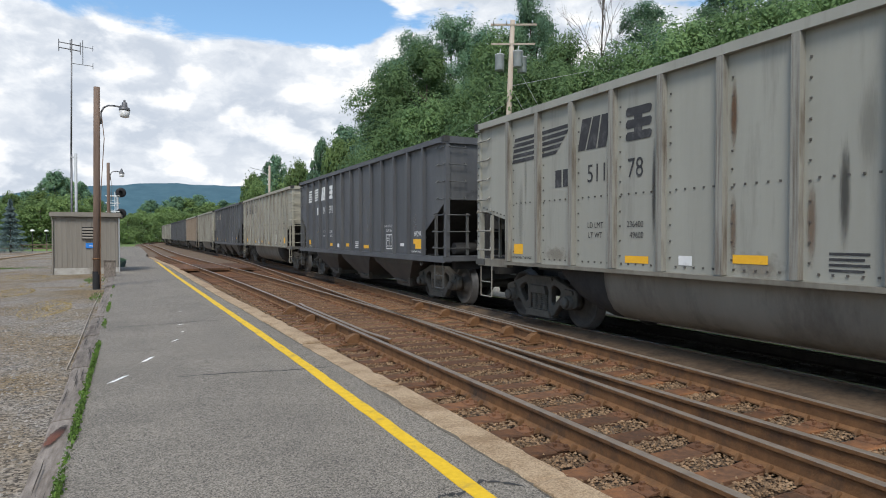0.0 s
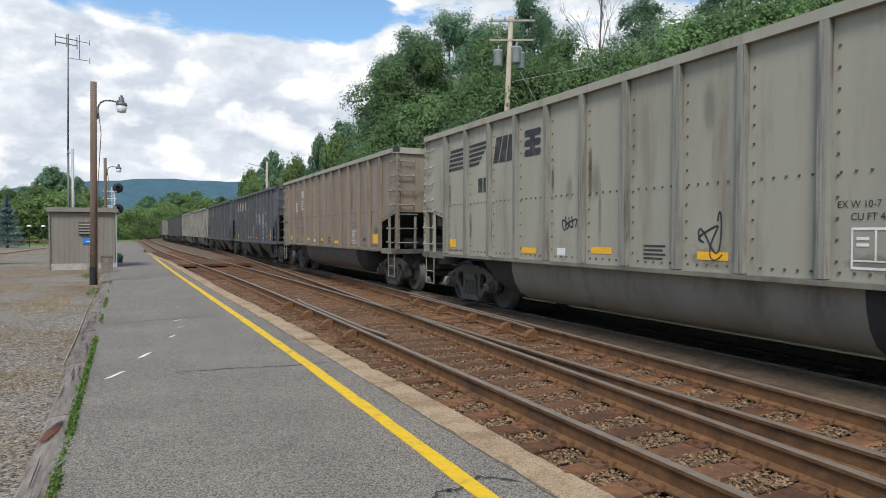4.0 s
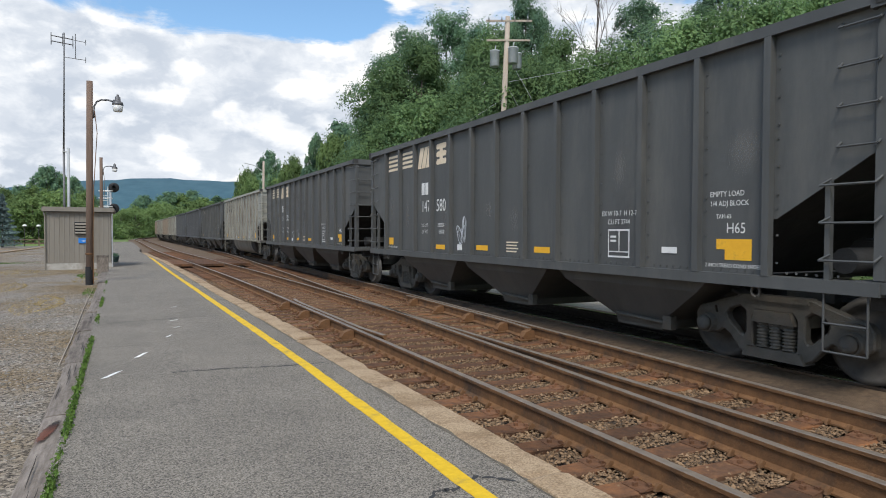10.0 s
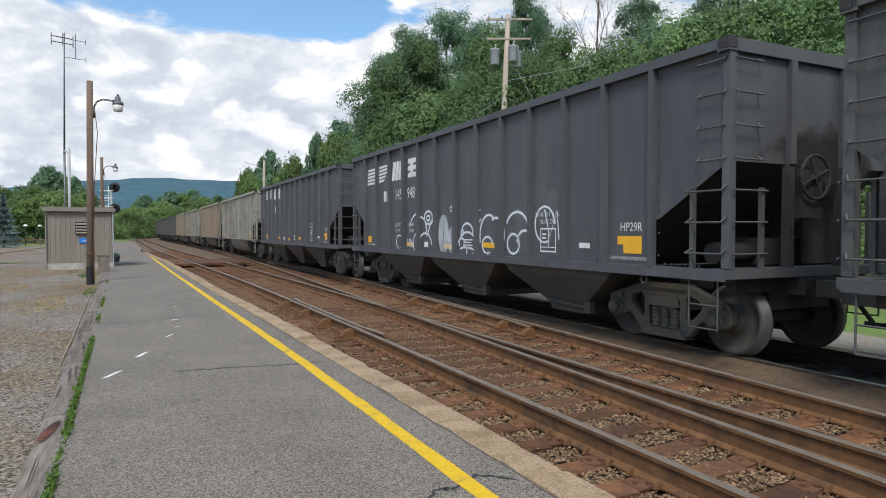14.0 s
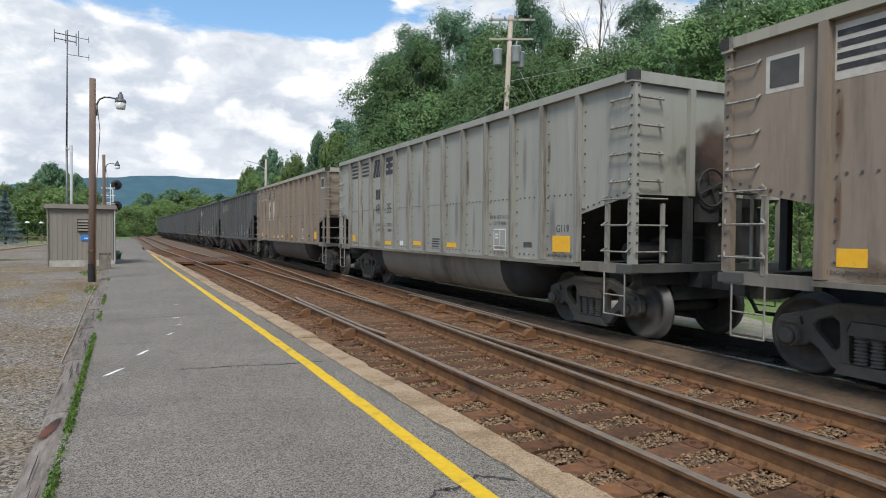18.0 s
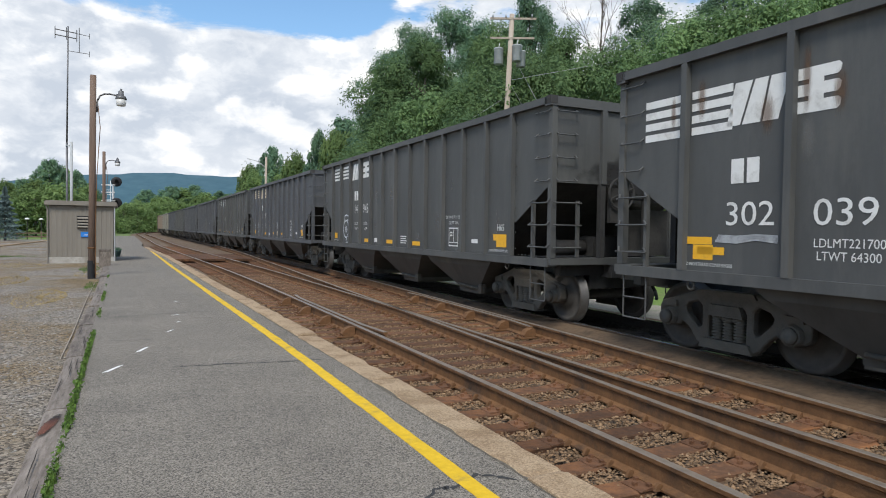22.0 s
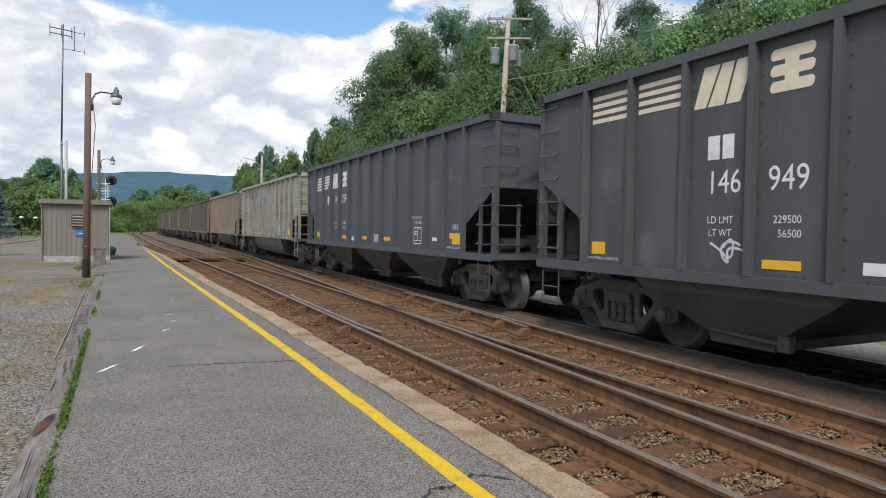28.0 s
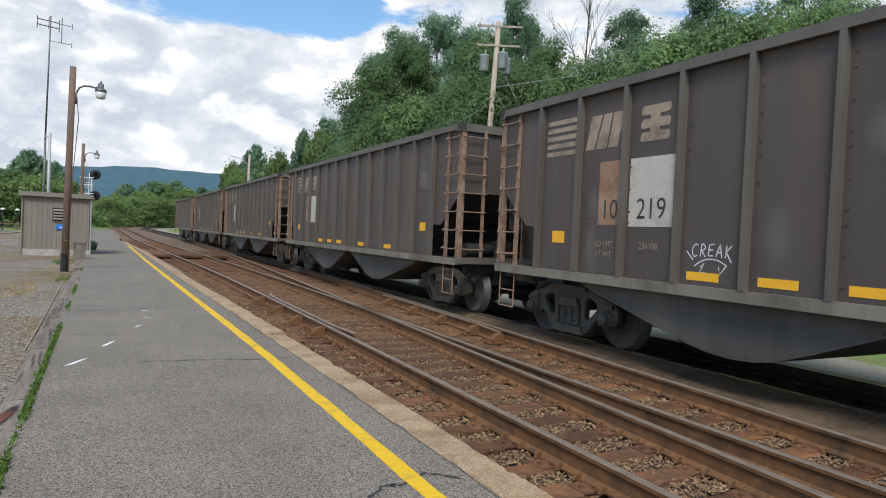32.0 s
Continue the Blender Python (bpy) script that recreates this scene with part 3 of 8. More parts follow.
flare = lambda q, lo, hi: 0.07 * max(0.0, (lo + 0.9 - q) / 0.9) + 0.07 * max(0.0, (q - hi + 0.9) / 0.9)
rail("guard_rail", lambda q: track_a(q) - GAUGE + 0.125 + flare(q, 9.3, 15.5), [9.3 + 0.3 * k for k in range(21)], "short flared guard rail beside the running rail")
rail("guard_rail", lambda q: cross(q) + GAUGE - 0.125 - flare(q, 9.0, 15.0), [9.0 + 0.3 * k for k in range(21)], "short flared guard rail beside the crossover rail")


def brace(s, off, side):
    p, h = on_line(s, off, -0.185)
    b = base_of("rail_brace", "rusty cast rail brace bolted to a tie", "rail brace", "rail braces", m=pose(p.x, p.y, p.z, 0, 0, -math.degrees(h)))
    made("bracket", lambda bm: (prism(bm, [(0, 0.004), (side * 0.20, 0.004), (side * 0.22, 0.05), (side * 0.16, 0.13), (side * 0.06, 0.165), (0, 0.15)], "y", -0.07, 0.07), box(bm, *sorted((-side * 0.02, side * 0.30)), -0.12, 0.12, -0.002, 0.016)), M_RAIL, b, bevel=0.012)
    for k in (0.07, -0.07):
        made("bolt", lambda bm: tube(bm, (side * 0.26, k, 0.0), (side * 0.26, k, 0.05), 0.02, 0.02, 6), M_PLATE, b)


for q in (10.2, 11.6, 13.1, 14.9):
    brace(q, TRACK_A - GAUGE - 0.03, -1)
for q in (9.0, 9.9, 11.3, 12.8, 14.4):
    brace(q, cross(q) + GAUGE - 0.15, -1)

# ties: long switch timbers under both near tracks, plain ties beyond
ties = base_of("ties", "rust-stained timber ties half sunk in the ballast", "ties", kind="structure")
tie_meshes = {}
rz = random.Random(21)
def tie_mesh(half, v):
    if (half, v) not in tie_meshes:
        bm = bmesh.new()
        rv = random.Random(v)
        n = 7
        prev = None
        for k in range(n):
            x = -half + 2 * half * k / (n - 1)
            w, d = 0.112 + rv.uniform(-0.008, 0.008), rv.uniform(-0.012, 0.004)
            ring = [bm.verts.new((x, a * w, z)) for a, z in ((-1, -0.12), (1, -0.12), (1, -0.012 + d), (0.86, d), (-0.86, d), (-1, -0.012 + d))]
            if prev:
                for j in range(6):
                    bm.faces.new([prev[j], prev[(j + 1) % 6], ring[(j + 1) % 6], ring[j]])
            else:
                bm.faces.new(ring)
            prev = ring
        bm.faces.new(prev[::-1])
        tie_meshes[(half, v)] = mesh_of(bm, "tie", M_TIE)
    return tie_meshes[(half, v)]


def put(name, mesh, parent, m):
    o = new(name, mesh)
    o.parent = parent
    o.matrix_basis = m
    return o


bm = bmesh.new()
prism(bm, [(-0.205, 0.0), (0.205, 0.0), (0.205, 0.008), (0.10, 0.020), (-0.10, 0.020), (-0.205, 0.008)], "y", -0.098, 0.098)
for sx, sy in ((-0.098, -0.065), (-0.098, 0.06), (-0.165, 0.0), (0.098, 0.055), (0.098, -0.06), (0.170, 0.01)):
    prism(bm, [(sx - 0.017, sy - 0.015), (sx + 0.010, sy - 0.018), (sx + 0.019, sy), (sx + 0.010, sy + 0.018), (sx - 0.017, sy + 0.015)], "z", 0.012, 0.040)
plate_mesh = mesh_of(bm, "tie_plate", M_PLATE)
s = -8.2
TIE_S = []
while s < 62:
    TIE_S.append(s)
    s += 0.53 + rz.uniform(-0.035, 0.035)
for s in TIE_S:
    if s < 30:
        x0, x1 = track_a(s) - 1.28, min(cross(s) + 1.22, 6.75)
    else:
        x0, x1 = track_a(s) - 1.28, track_a(s) + 1.28
    half = round((x1 - x0) / 2, 1)
    p, h = on_line(s, (x0 + x1) / 2, -0.19)
    m = pose(p.x, p.y, p.z, 0, 0, -math.degrees(h) + rz.uniform(-1.2, 1.2))
    put("tie", tie_mesh(half, rz.randrange(4)), ties, m)
    if s > 30:
        p, h = on_line(s, cross(s) if s < 45 else TRACK_C, -0.20)
        put("tie", tie_mesh(1.3, rz.randrange(4)), ties, pose(p.x, p.y, p.z, 0, 0, -math.degrees(h)))
    if 0 < s < 24:
        for off in (track_a(s) - GAUGE, track_a(s) + GAUGE, cross(s) - GAUGE, cross(s) + GAUGE):
            p, h = on_line(s, off, -0.19)
            put("tie_plate", plate_mesh, ties, pose(p.x, p.y, p.z - 0.006, 0, 0, rz.uniform(-3, 3)))
bm = bmesh.new()
prism(bm, [(-0.035, -0.03), (0.02, -0.03), (0.03, 0.012), (0.0, 0.026), (-0.02, 0.008)], "y", -0.013, 0.013)
anchor_mesh = mesh_of(bm, "rail_anchor", M_RAIL)
for s in TIE_S:
    if 2.2 < s < 15.5:
        for off in (track_a(s) - GAUGE, track_a(s) + GAUGE, cross(s) - GAUGE, cross(s) + GAUGE):
            for ds in (-0.14, 0.14):
                p, h = on_line(s + ds, off - 0.085, -0.155)
                put("rail_anchor", anchor_mesh, ties, pose(p.x, p.y, p.z, 0, 0, rz.uniform(-9, 9)))
# ties under the train get the shade-black colour
shade_tie = tie_mesh(1.0, 1).copy()
shade_tie.materials.clear()
shade_tie.materials.append(M_SHADETIE)
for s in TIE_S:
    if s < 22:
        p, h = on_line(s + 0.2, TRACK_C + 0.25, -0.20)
        o = put("tie", shade_tie, ties, pose(p.x, p.y, p.z, 0, 0, 0))

# loose ballast stones among the near ties
def stones(n, x0, x1, s0, s1, size, zlo, zhi, seed, pick=None):
    rg = np.random.default_rng(seed)
    ico = np.array([(0, 0, 1), (0.9, 0, 0.1), (0.2, 0.9, 0), (-0.8, 0.5, 0.1), (-0.7, -0.6, 0), (0.3, -0.9, 0.05), (0, 0, -0.8)])
    tri = np.array([(0, 1, 2), (0, 2, 3), (0, 3, 4), (0, 4, 5), (0, 5, 1), (6, 2, 1), (6, 3, 2), (6, 4, 3), (6, 5, 4), (6, 1, 5)])
    off = rg.uniform(x0, x1, n)
    s = s0 + (s1 - s0) * rg.random(n) ** 1.5
    keep = np.ones(n, bool)
    if pick is not None:
        keep = pick(off, s)
    off, s = off[keep], s[keep]
    n = len(off)
    a = rg.uniform(0, 6.28, n)
    c, sn = np.cos(a), np.sin(a)
    sc = size * rg.uniform(0.5, 1.25, (n, 1)) * rg.uniform(0.7, 1.2, (n, 3))
    v = (ico[None] + rg.normal(0, 0.16, (n, 7, 3))) * sc[:, None, :]
    w = np.stack([v[..., 0] * c[:, None] - v[..., 1] * sn[:, None], v[..., 0] * sn[:, None] + v[..., 1] * c[:, None], v[..., 2] * 0.75], -1)
    bx = np.where(s > 0, -7e-5 * s * s, 0)
    w += np.stack([off + bx, s, rg.uniform(zlo, zhi, n)], -1)[:, None, :]
    me = bpy.data.meshes.new("stones")
    me.from_pydata(w.reshape(-1, 3).tolist(), [], (tri[None] + (np.arange(n) * 7)[:, None, None]).reshape(-1, 3).tolist())
    return me


tie_arr = np.array(TIE_S)
def between(off, s):
    k = np.abs(s[:, None] - tie_arr[None]).min(1)
    return (k > 0.135) | (np.random.default_rng(4).random(len(s)) < 0.04)


me = stones(112000, 2.46, 6.35, 1.5, 25, 0.0165, -0.216, -0.194, 31, between)
me.materials.append(M_STONE)
tagged(new("ballast_stones", me), "loose rust-dusted ballast stones between the ties", "stones", kind="stuff")
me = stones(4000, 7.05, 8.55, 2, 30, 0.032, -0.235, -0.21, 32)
me.materials.append(M_SHADESTONE)
tagged(new("ballast_stones", me), "ballast stones beside the far track, coal dust and shade in their colour", "stones", kind="stuff")
M_PEBBLE = mat("gravel_pebble", (0.13, 0.12, 0.105), (0.29, 0.265, 0.235), 9, 0.9, bump=0.3, island=0.45)
me = stones(17000, -3.6, -0.74, 2.2, 18, 0.019, -0.05, -0.03, 33)
me.materials.append(M_PEBBLE)
tagged(new("gravel_stones", me), "loose grey gravel beside the timber edge", "stones", kind="stuff")

# timber edge, weeds and markings
edge = base_of("timber_edge", "cracked grey timber sleepers edging the platform", "timber edge", kind="structure")
s, rt0 = 0.6, random.Random(12)
M_SPLIT = mat("timber_split", (0.03, 0.024, 0.02), (0.05, 0.042, 0.036), 9, 0.95, bump=0.3)
TIMBER_ENDS = [-8.2, -5.2, -2.3, 0.6, 3.3, 6.25, 8.75, 11.4, 14.0, 16.6, 19.4, 22.2, 25.6, 29.0, 33.0]
for s0, s1 in zip(TIMBER_ENDS, TIMBER_ENDS[1:]):
    bm = bmesh.new()
    j = rt0.uniform(-0.02, 0.02)
    prev = None
    for k in range(9):
        q = s0 + 0.035 + (s1 - s0 - 0.07) * k / 8
        x1 = timber_at(q) + 0.005 + j
        x0 = x1 - 0.215 + rt0.uniform(-0.012, 0.012)
        zt = 0.04 + rt0.uniform(-0.012, 0.008)
        ring = [bm.verts.new(on_line(q, a, z)[0]) for a, z in ((x0, -0.2), (x1, -0.2), (x1, zt - 0.015), (x1 - 0.02, zt), (x0 + 0.1, zt + rt0.uniform(-0.008, 0.004)), (x0 + 0.02, zt - 0.01), (x0, zt - 0.03))]
        if prev:
            for a in range(7):
                bm.faces.new([prev[a], prev[(a + 1) % 7], ring[(a + 1) % 7], ring[a]])
        else:
            bm.faces.new(ring)
        prev = ring
    bm.faces.new(prev[::-1])
    part("timber", bm, M_OLDWOOD, edge)
    bm = bmesh.new()
    box(bm, timber_at(s1) - 0.19, timber_at(s1) - 0.004, s1 - 0.033, s1 + 0.033, -0.2, 0.012)
    part("joint", bm, M_SPLIT, edge, "dark open joint between sleepers")

# weathering on the timbers: long drying cracks and a rust-red burn
M_BURN = mat("rust_burn", (0.05, 0.03, 0.026), (0.17, 0.07, 0.045), 7, 0.95, bump=0.3)
rsx = random.Random(40)
for s0, s1 in zip(TIMBER_ENDS[3:11], TIMBER_ENDS[4:]):
    for _ in range(4):
        q = rsx.uniform(s0 + 0.1, s1 - 0.9)
        x = timber_at(q) - rsx.uniform(0.04, 0.17)
        bm = bmesh.new()
        prev = None
        for k in range(9):
            w = 0.0045 * math.sin(math.pi * (k + 0.3) / 8.6)
            xx = x + rsx.uniform(-0.0022, 0.0022) - 0.0015 * k
            cur = [bm.verts.new(on_line(q + k * 0.09, xx + d, 0.053)[0]) for d in (-w, w)]
            if prev:
                bm.faces.new([prev[0], prev[1], cur[1], cur[0]])
            prev = cur
        part("split", bm, M_SPLIT, edge, "dark drying crack")
BN, BL = M_BURN.node_tree.nodes, M_BURN.node_tree.links
b_tc, b_gr, b_noise, b_add, b_ramp = BN.new("ShaderNodeTexCoord"), BN.new("ShaderNodeTexGradient"), BN.new("ShaderNodeTexNoise"), BN.new("ShaderNodeMath"), BN.new("ShaderNodeValToRGB")
b_map, b_sep, b_col, b_clear, b_mix = BN.new("ShaderNodeMapping"), BN.new("ShaderNodeSeparateXYZ"), BN.new("ShaderNodeValToRGB"), BN.new("ShaderNodeBsdfTransparent"), BN.new("ShaderNodeMixShader")
b_gr.gradient_type = "SPHERICAL"
b_map.inputs["Scale"].default_value = (15.0, 2.55, 1.0)
b_noise.inputs["Scale"].default_value, b_noise.inputs["Detail"].default_value = 16.0, 6.0
b_add.operation = "MULTIPLY_ADD"
b_add.inputs[1].default_value = 1.3
b_ramp.color_ramp.elements[0].position, b_ramp.color_ramp.elements[1].position = 0.62, 1.15 / 1.2
b_ramp.color_ramp.elements[1].color = (0.9, 0.9, 0.9, 1)
b_col.color_ramp.elements[0].position, b_col.color_ramp.elements[1].position = 0.45, 0.78
b_col.color_ramp.elements[0].color, b_col.color_ramp.elements[1].color = (0.13, 0.048, 0.03, 1), (0.022, 0.016, 0.015, 1)
b_len = BN.new("ShaderNodeMapRange")
b_len.inputs["From Min"].default_value, b_len.inputs["From Max"].default_value = -0.38, 0.38
BL.new(b_tc.outputs["Object"], b_map.inputs["Vector"])
BL.new(b_map.outputs["Vector"], b_gr.inputs["Vector"])
BL.new(b_tc.outputs["Object"], b_noise.inputs["Vector"])
BL.new(b_gr.outputs["Fac"], b_add.inputs[0])
BL.new(b_noise.outputs["Fac"], b_add.inputs[2])
BL.new(b_add.outputs["Value"], b_ramp.inputs["Fac"])
BL.new(b_tc.outputs["Object"], b_sep.inputs["Vector"])
BL.new(b_sep.outputs["Y"], b_len.inputs["Value"])
BL.new(b_len.outputs["Result"], b_col.inputs["Fac"])
BL.new(b_col.outputs["Color"], BN["Principled BSDF"].inputs["Base Color"])
BL.new(b_ramp.outputs["Color"], b_mix.inputs["Fac"])
BL.new(b_clear.outputs["BSDF"], b_mix.inputs[1])
BL.new(BN["Principled BSDF"].outputs["BSDF"], b_mix.inputs[2])
BL.new(b_mix.outputs["Shader"], BN["Material Output"].inputs["Surface"])
bm = bmesh.new()
bm.faces.new([bm.verts.new(v) for v in ((-0.09, -0.38, 0), (0.09, -0.38, 0), (0.09, 0.38, 0), (-0.09, 0.38, 0))])
burn = part("burn_mark", bm, M_BURN, edge, "rust-red and black burn mark")
burn.matrix_basis = pose(-0.585, 5.72, 0.0545, 0, 0, -9) @ Matrix.Diagonal((0.8, 0.9, 1, 1))

rg = np.random.default_rng(77)
n = 13000
ss = 1.0 + 22 * rg.random(n) ** 1.75
dense = (np.sin(ss * 2.1) + np.sin(ss * 0.83 + 1) + 0.35 * rg.normal(size=n) > np.where(ss < 9.5, -1.35, (ss - 8) * 0.12 - 0.55))
ss = ss[dense]
n = len(ss)
xo = np.array([timber_at(q) for q in ss]) + rg.normal(0.020, 0.015, n)
c = np.stack([xo - 7e-5 * ss * ss, ss, 0.05 + rg.uniform(0.0, 0.035, n)], 1)
u = rg.normal(size=(n, 3)) * np.array([0.006, 0.006, 0.011])
v = rg.normal(size=(n, 3)) * np.array([0.012, 0.012, 0.007])
tagged(new("weeds", quads("weeds", c, u, v, M_GRASS)), "low green weeds growing along the platform's timber edge", "weeds", kind="stuff")


# dry straw and low green in patches of the gravel lot
M_STRAW = mat("dry_straw", (0.24, 0.175, 0.07), (0.40, 0.30, 0.13), 6, 0.9, bump=0, island=0.35)
rg = np.random.default_rng(90)
def tufts(patches, material, label, tall):
    cen, us, vs = [], [], []
    for px, py, rx, ry, n in patches:
        a, q = rg.uniform(0, 6.28, n), np.sqrt(rg.random(n)) * (0.55 + 0.45 * rg.random(n))
        x, y = px + rx * q * np.cos(a) + 0.15 * np.sin(py + 9 * q), py + ry * q * np.sin(a)
        cen.append(np.stack([x, y, -0.04 + tall * rg.random(n)], 1))
        us.append(rg.normal(size=(n, 3)) * np.array([0.014, 0.014, 0.6 * tall]))
        vs.append(rg.normal(size=(n, 3)) * np.array([0.010, 0.010, 0.003]))
    tagged(new("lot_grass", quads("lot_grass", np.concatenate(cen), np.concatenate(us), np.concatenate(vs), material)), label, "grass", kind="stuff")


tufts(((-1.75, 16.8, 0.55, 2.6, 2600), (-4.2, 30.0, 1.8, 2.4, 1800), (-2.3, 10.0, 0.35, 1.1, 700), (-3.4, 22.0, 0.9, 2.6, 1800), (-1.3, 24.5, 0.5, 2.0, 900), (-3.0, 13.5, 0.4, 1.5, 600)), M_STRAW, "flattened dry straw in the gravel lot", 0.02)
tufts(((-1.5, 27.0, 0.35, 2.2, 900), (-6.5, 38.5, 2.6, 0.8, 2500), (-0.95, 19.5, 0.10, 2.0, 500), (-0.62, 30.0, 0.15, 2.5, 700)), M_GRASS, "low green grass at the edges of the gravel lot", 0.035)


def paint_mark(pts, name, label):
    bm = bmesh.new()
    prism(bm, pts, "z", 0.051, 0.0545)
    thing(name, bm, M_WHITE, label, "marking", "white dashes on the platform")


for x0, y0, x1, y1, w in ((-0.27, 7.52, -0.13, 7.88, 0.032), (0.05, 8.62, 0.15, 8.96, 0.03), (0.45, 10.12, 0.52, 10.34, 0.022), (0.62, 11.1, 0.68, 11.2, 0.022), (0.62, 12.0, 0.69, 12.08, 0.03), (0.74, 14.1, 0.80, 14.22, 0.02)):
    paint_mark([(x0 - w, y0), (x0 + w, y0 + 0.05), (x1 + w, y1), (x1 - w, y1 - 0.06)], "white_mark", "short white painted dash on the asphalt")

M_CRACK = mat("tar_crack", (0.03, 0.03, 0.03), (0.05, 0.05, 0.05), 20, 0.9, bump=0.3)
rcx = random.Random(4)
for name, pts, w in (("crack", [(-0.38, 12.1), (0.2, 12.2), (0.88, 12.35), (1.5, 12.4)], 0.02), ("crack", [(0.4, 7.55), (1.10, 7.5), (1.5, 7.42), (2.08, 7.38)], 0.02), ("crack", [(1.45, 3.25), (1.62, 3.42), (1.70, 3.40), (1.95, 3.52), (2.14, 3.33)], 0.024), ("crack", [(-0.4, 15.4), (0.4, 15.6), (1.4, 15.7)], 0.016), ("crack", [(-0.4, 9.6), (0.3, 9.5)], 0.008), ("crack", [(-0.42, 21.5), (1.3, 21.9)], 0.02)):
    bm = bmesh.new()
    dense_pts = []
    for (xa, ya), (xb, yb) in zip(pts, pts[1:]):
        for k in range(8):
            f = k / 8
            dense_pts.append((xa + (xb - xa) * f + rcx.uniform(-0.012, 0.012), ya + (yb - ya) * f + rcx.uniform(-0.018, 0.018)))
    prev = None
    for x, y in dense_pts:
        ww = w * rcx.uniform(0.4, 1.1)
        cur = (bm.verts.new((x, y - ww, 0.0525)), bm.verts.new((x, y + ww, 0.0525)))
        if prev:
            bm.faces.new([prev[0], cur[0], cur[1], prev[1]])
        prev = cur
    thing("crack", bm, M_CRACK, "dark tarred crack across the platform asphalt", "crack", kind="structure")

# timber foot crossing over the near track
crossing = base_of("foot_crossing", "brown plank crossing laid between the rails", "crossing")
for off0, off1 in ((-1.75, -0.86), (-0.62, 0.62), (0.86, 1.9)):
    for k in range(4):
        w = (off1 - off0) / 4
        bm = bmesh.new()
        slab(bm, lambda q: track_a(q) + off0 + k * w + 0.01, lambda q: track_a(q) + off0 + (k + 1) * w - 0.01, [34.0, 36, 38, 40], -0.12, -0.01)
        part("plank", bm, M_TIE, crossing)


# ---- freight cars ----
HALF, SIDE, TOP, SILL = 6.90, 1.53, 3.80, 1.0
POSTS = [5.72 - 0.9533 * k for k in range(13)]
# where the far end of each car stands along the line at the start
FAR_AT_START = (11.35, 26.66, 42.05, 57.27, 72.67, 88.27, 103.59, 118.95, 134.16, 149.40, 164.69, 179.95, 195.34, 210.61, 225.76, 241.06, 256.42, 271.66,
                286.99, 302.29, 317.74, 333.34, 348.80, 364.26, 379.48, 394.84, 410.19, 425.55, 440.86, 456.12, 471.48, 486.71, 502.02, 517.35, 532.68, 548.01)


def travelled(t):
    return 14.6662 * t + 0.00661 * t * t + 3.43e-5 * t ** 3


def far_end(i, t):
    return FAR_AT_START[i - 1] - travelled(t)


def car_paint(name, c1, c2, dirt, amount, rough=0.6, fine=0.22):
    return mat(name, c1, c2, 1.4, rough, bump=0.15, bump_scale=9, dirt=dirt, dirt_amount=amount, dirt_scale=1.1 if fine > 0.2 else 2.0, streak=fine, spec=0.5, shift=60.0)


P_DARK = car_paint("black_car_paint", (0.054, 0.057, 0.063), (0.080, 0.084, 0.091), (0.10, 0.101, 0.10), 0.32)
P_DARK2 = car_paint("faded_black_car_paint", (0.054, 0.056, 0.056), (0.080, 0.082, 0.080), (0.102, 0.10, 0.093), 0.36)
P_GREY = car_paint("grey_car_paint", (0.246, 0.243, 0.208), (0.306, 0.302, 0.262), (0.17, 0.165, 0.145), 0.22, fine=0.1)
P_TAN = car_paint("soot_stained_grey_paint", (0.265, 0.248, 0.195), (0.335, 0.317, 0.253), (0.18, 0.155, 0.115), 0.28, fine=0.12)
P_BROWN = car_paint("brown_stained_paint", (0.19, 0.148, 0.11), (0.25, 0.2, 0.152), (0.13, 0.098, 0.073), 0.36, fine=0.12)
P_DKBROWN = car_paint("dark_brown_paint", (0.055, 0.044, 0.04), (0.08, 0.066, 0.06), (0.10, 0.07, 0.055), 0.45)
P_POST = mat("worn_post_paint", (0.20, 0.195, 0.168), (0.27, 0.262, 0.23), 3.0, 0.7, bump=0.3, bump_scale=14, dirt=(0.10, 0.08, 0.062), dirt_amount=0.52, dirt_scale=9.0, stretch=(1.0, 3.0, 0.10), spec=0.35, shift=40.0)
P_TUB = car_paint("grimy_tub_paint", (0.165, 0.152, 0.126), (0.23, 0.213, 0.18), (0.075, 0.064, 0.052), 0.42, fine=0.3)
P_SILL = car_paint("dusty_sill_paint", (0.15, 0.138, 0.11), (0.205, 0.19, 0.155), (0.09, 0.078, 0.06), 0.5)
P_TUBTRIM = car_paint("dusty_brown_trim", (0.078, 0.07, 0.06), (0.122, 0.11, 0.096), (0.08, 0.066, 0.055), 0.45)
P_POCKET = car_paint("sooty_pocket_paint", (0.046, 0.046, 0.043), (0.082, 0.081, 0.076), (0.105, 0.098, 0.085), 0.3)
P_RIVET = mat("dark_rivet", (0.06, 0.055, 0.05), (0.10, 0.092, 0.085), 8, 0.7, bump=0)
P_TRUCK = mat("truck_iron", (0.05, 0.047, 0.04), (0.092, 0.087, 0.075), 5, 0.65, bump=0.4, dirt=(0.085, 0.07, 0.054), dirt_amount=0.45, dirt_scale=3)
P_WHEEL = mat("wheel_steel", (0.042, 0.038, 0.034), (0.085, 0.077, 0.067), 4, 0.85, metal=0.0, bump=0.2)
P_TREAD = mat("bright_wheel_tread", (0.075, 0.071, 0.066), (0.13, 0.125, 0.12), 4, 0.5, metal=0.5, bump=0.05)
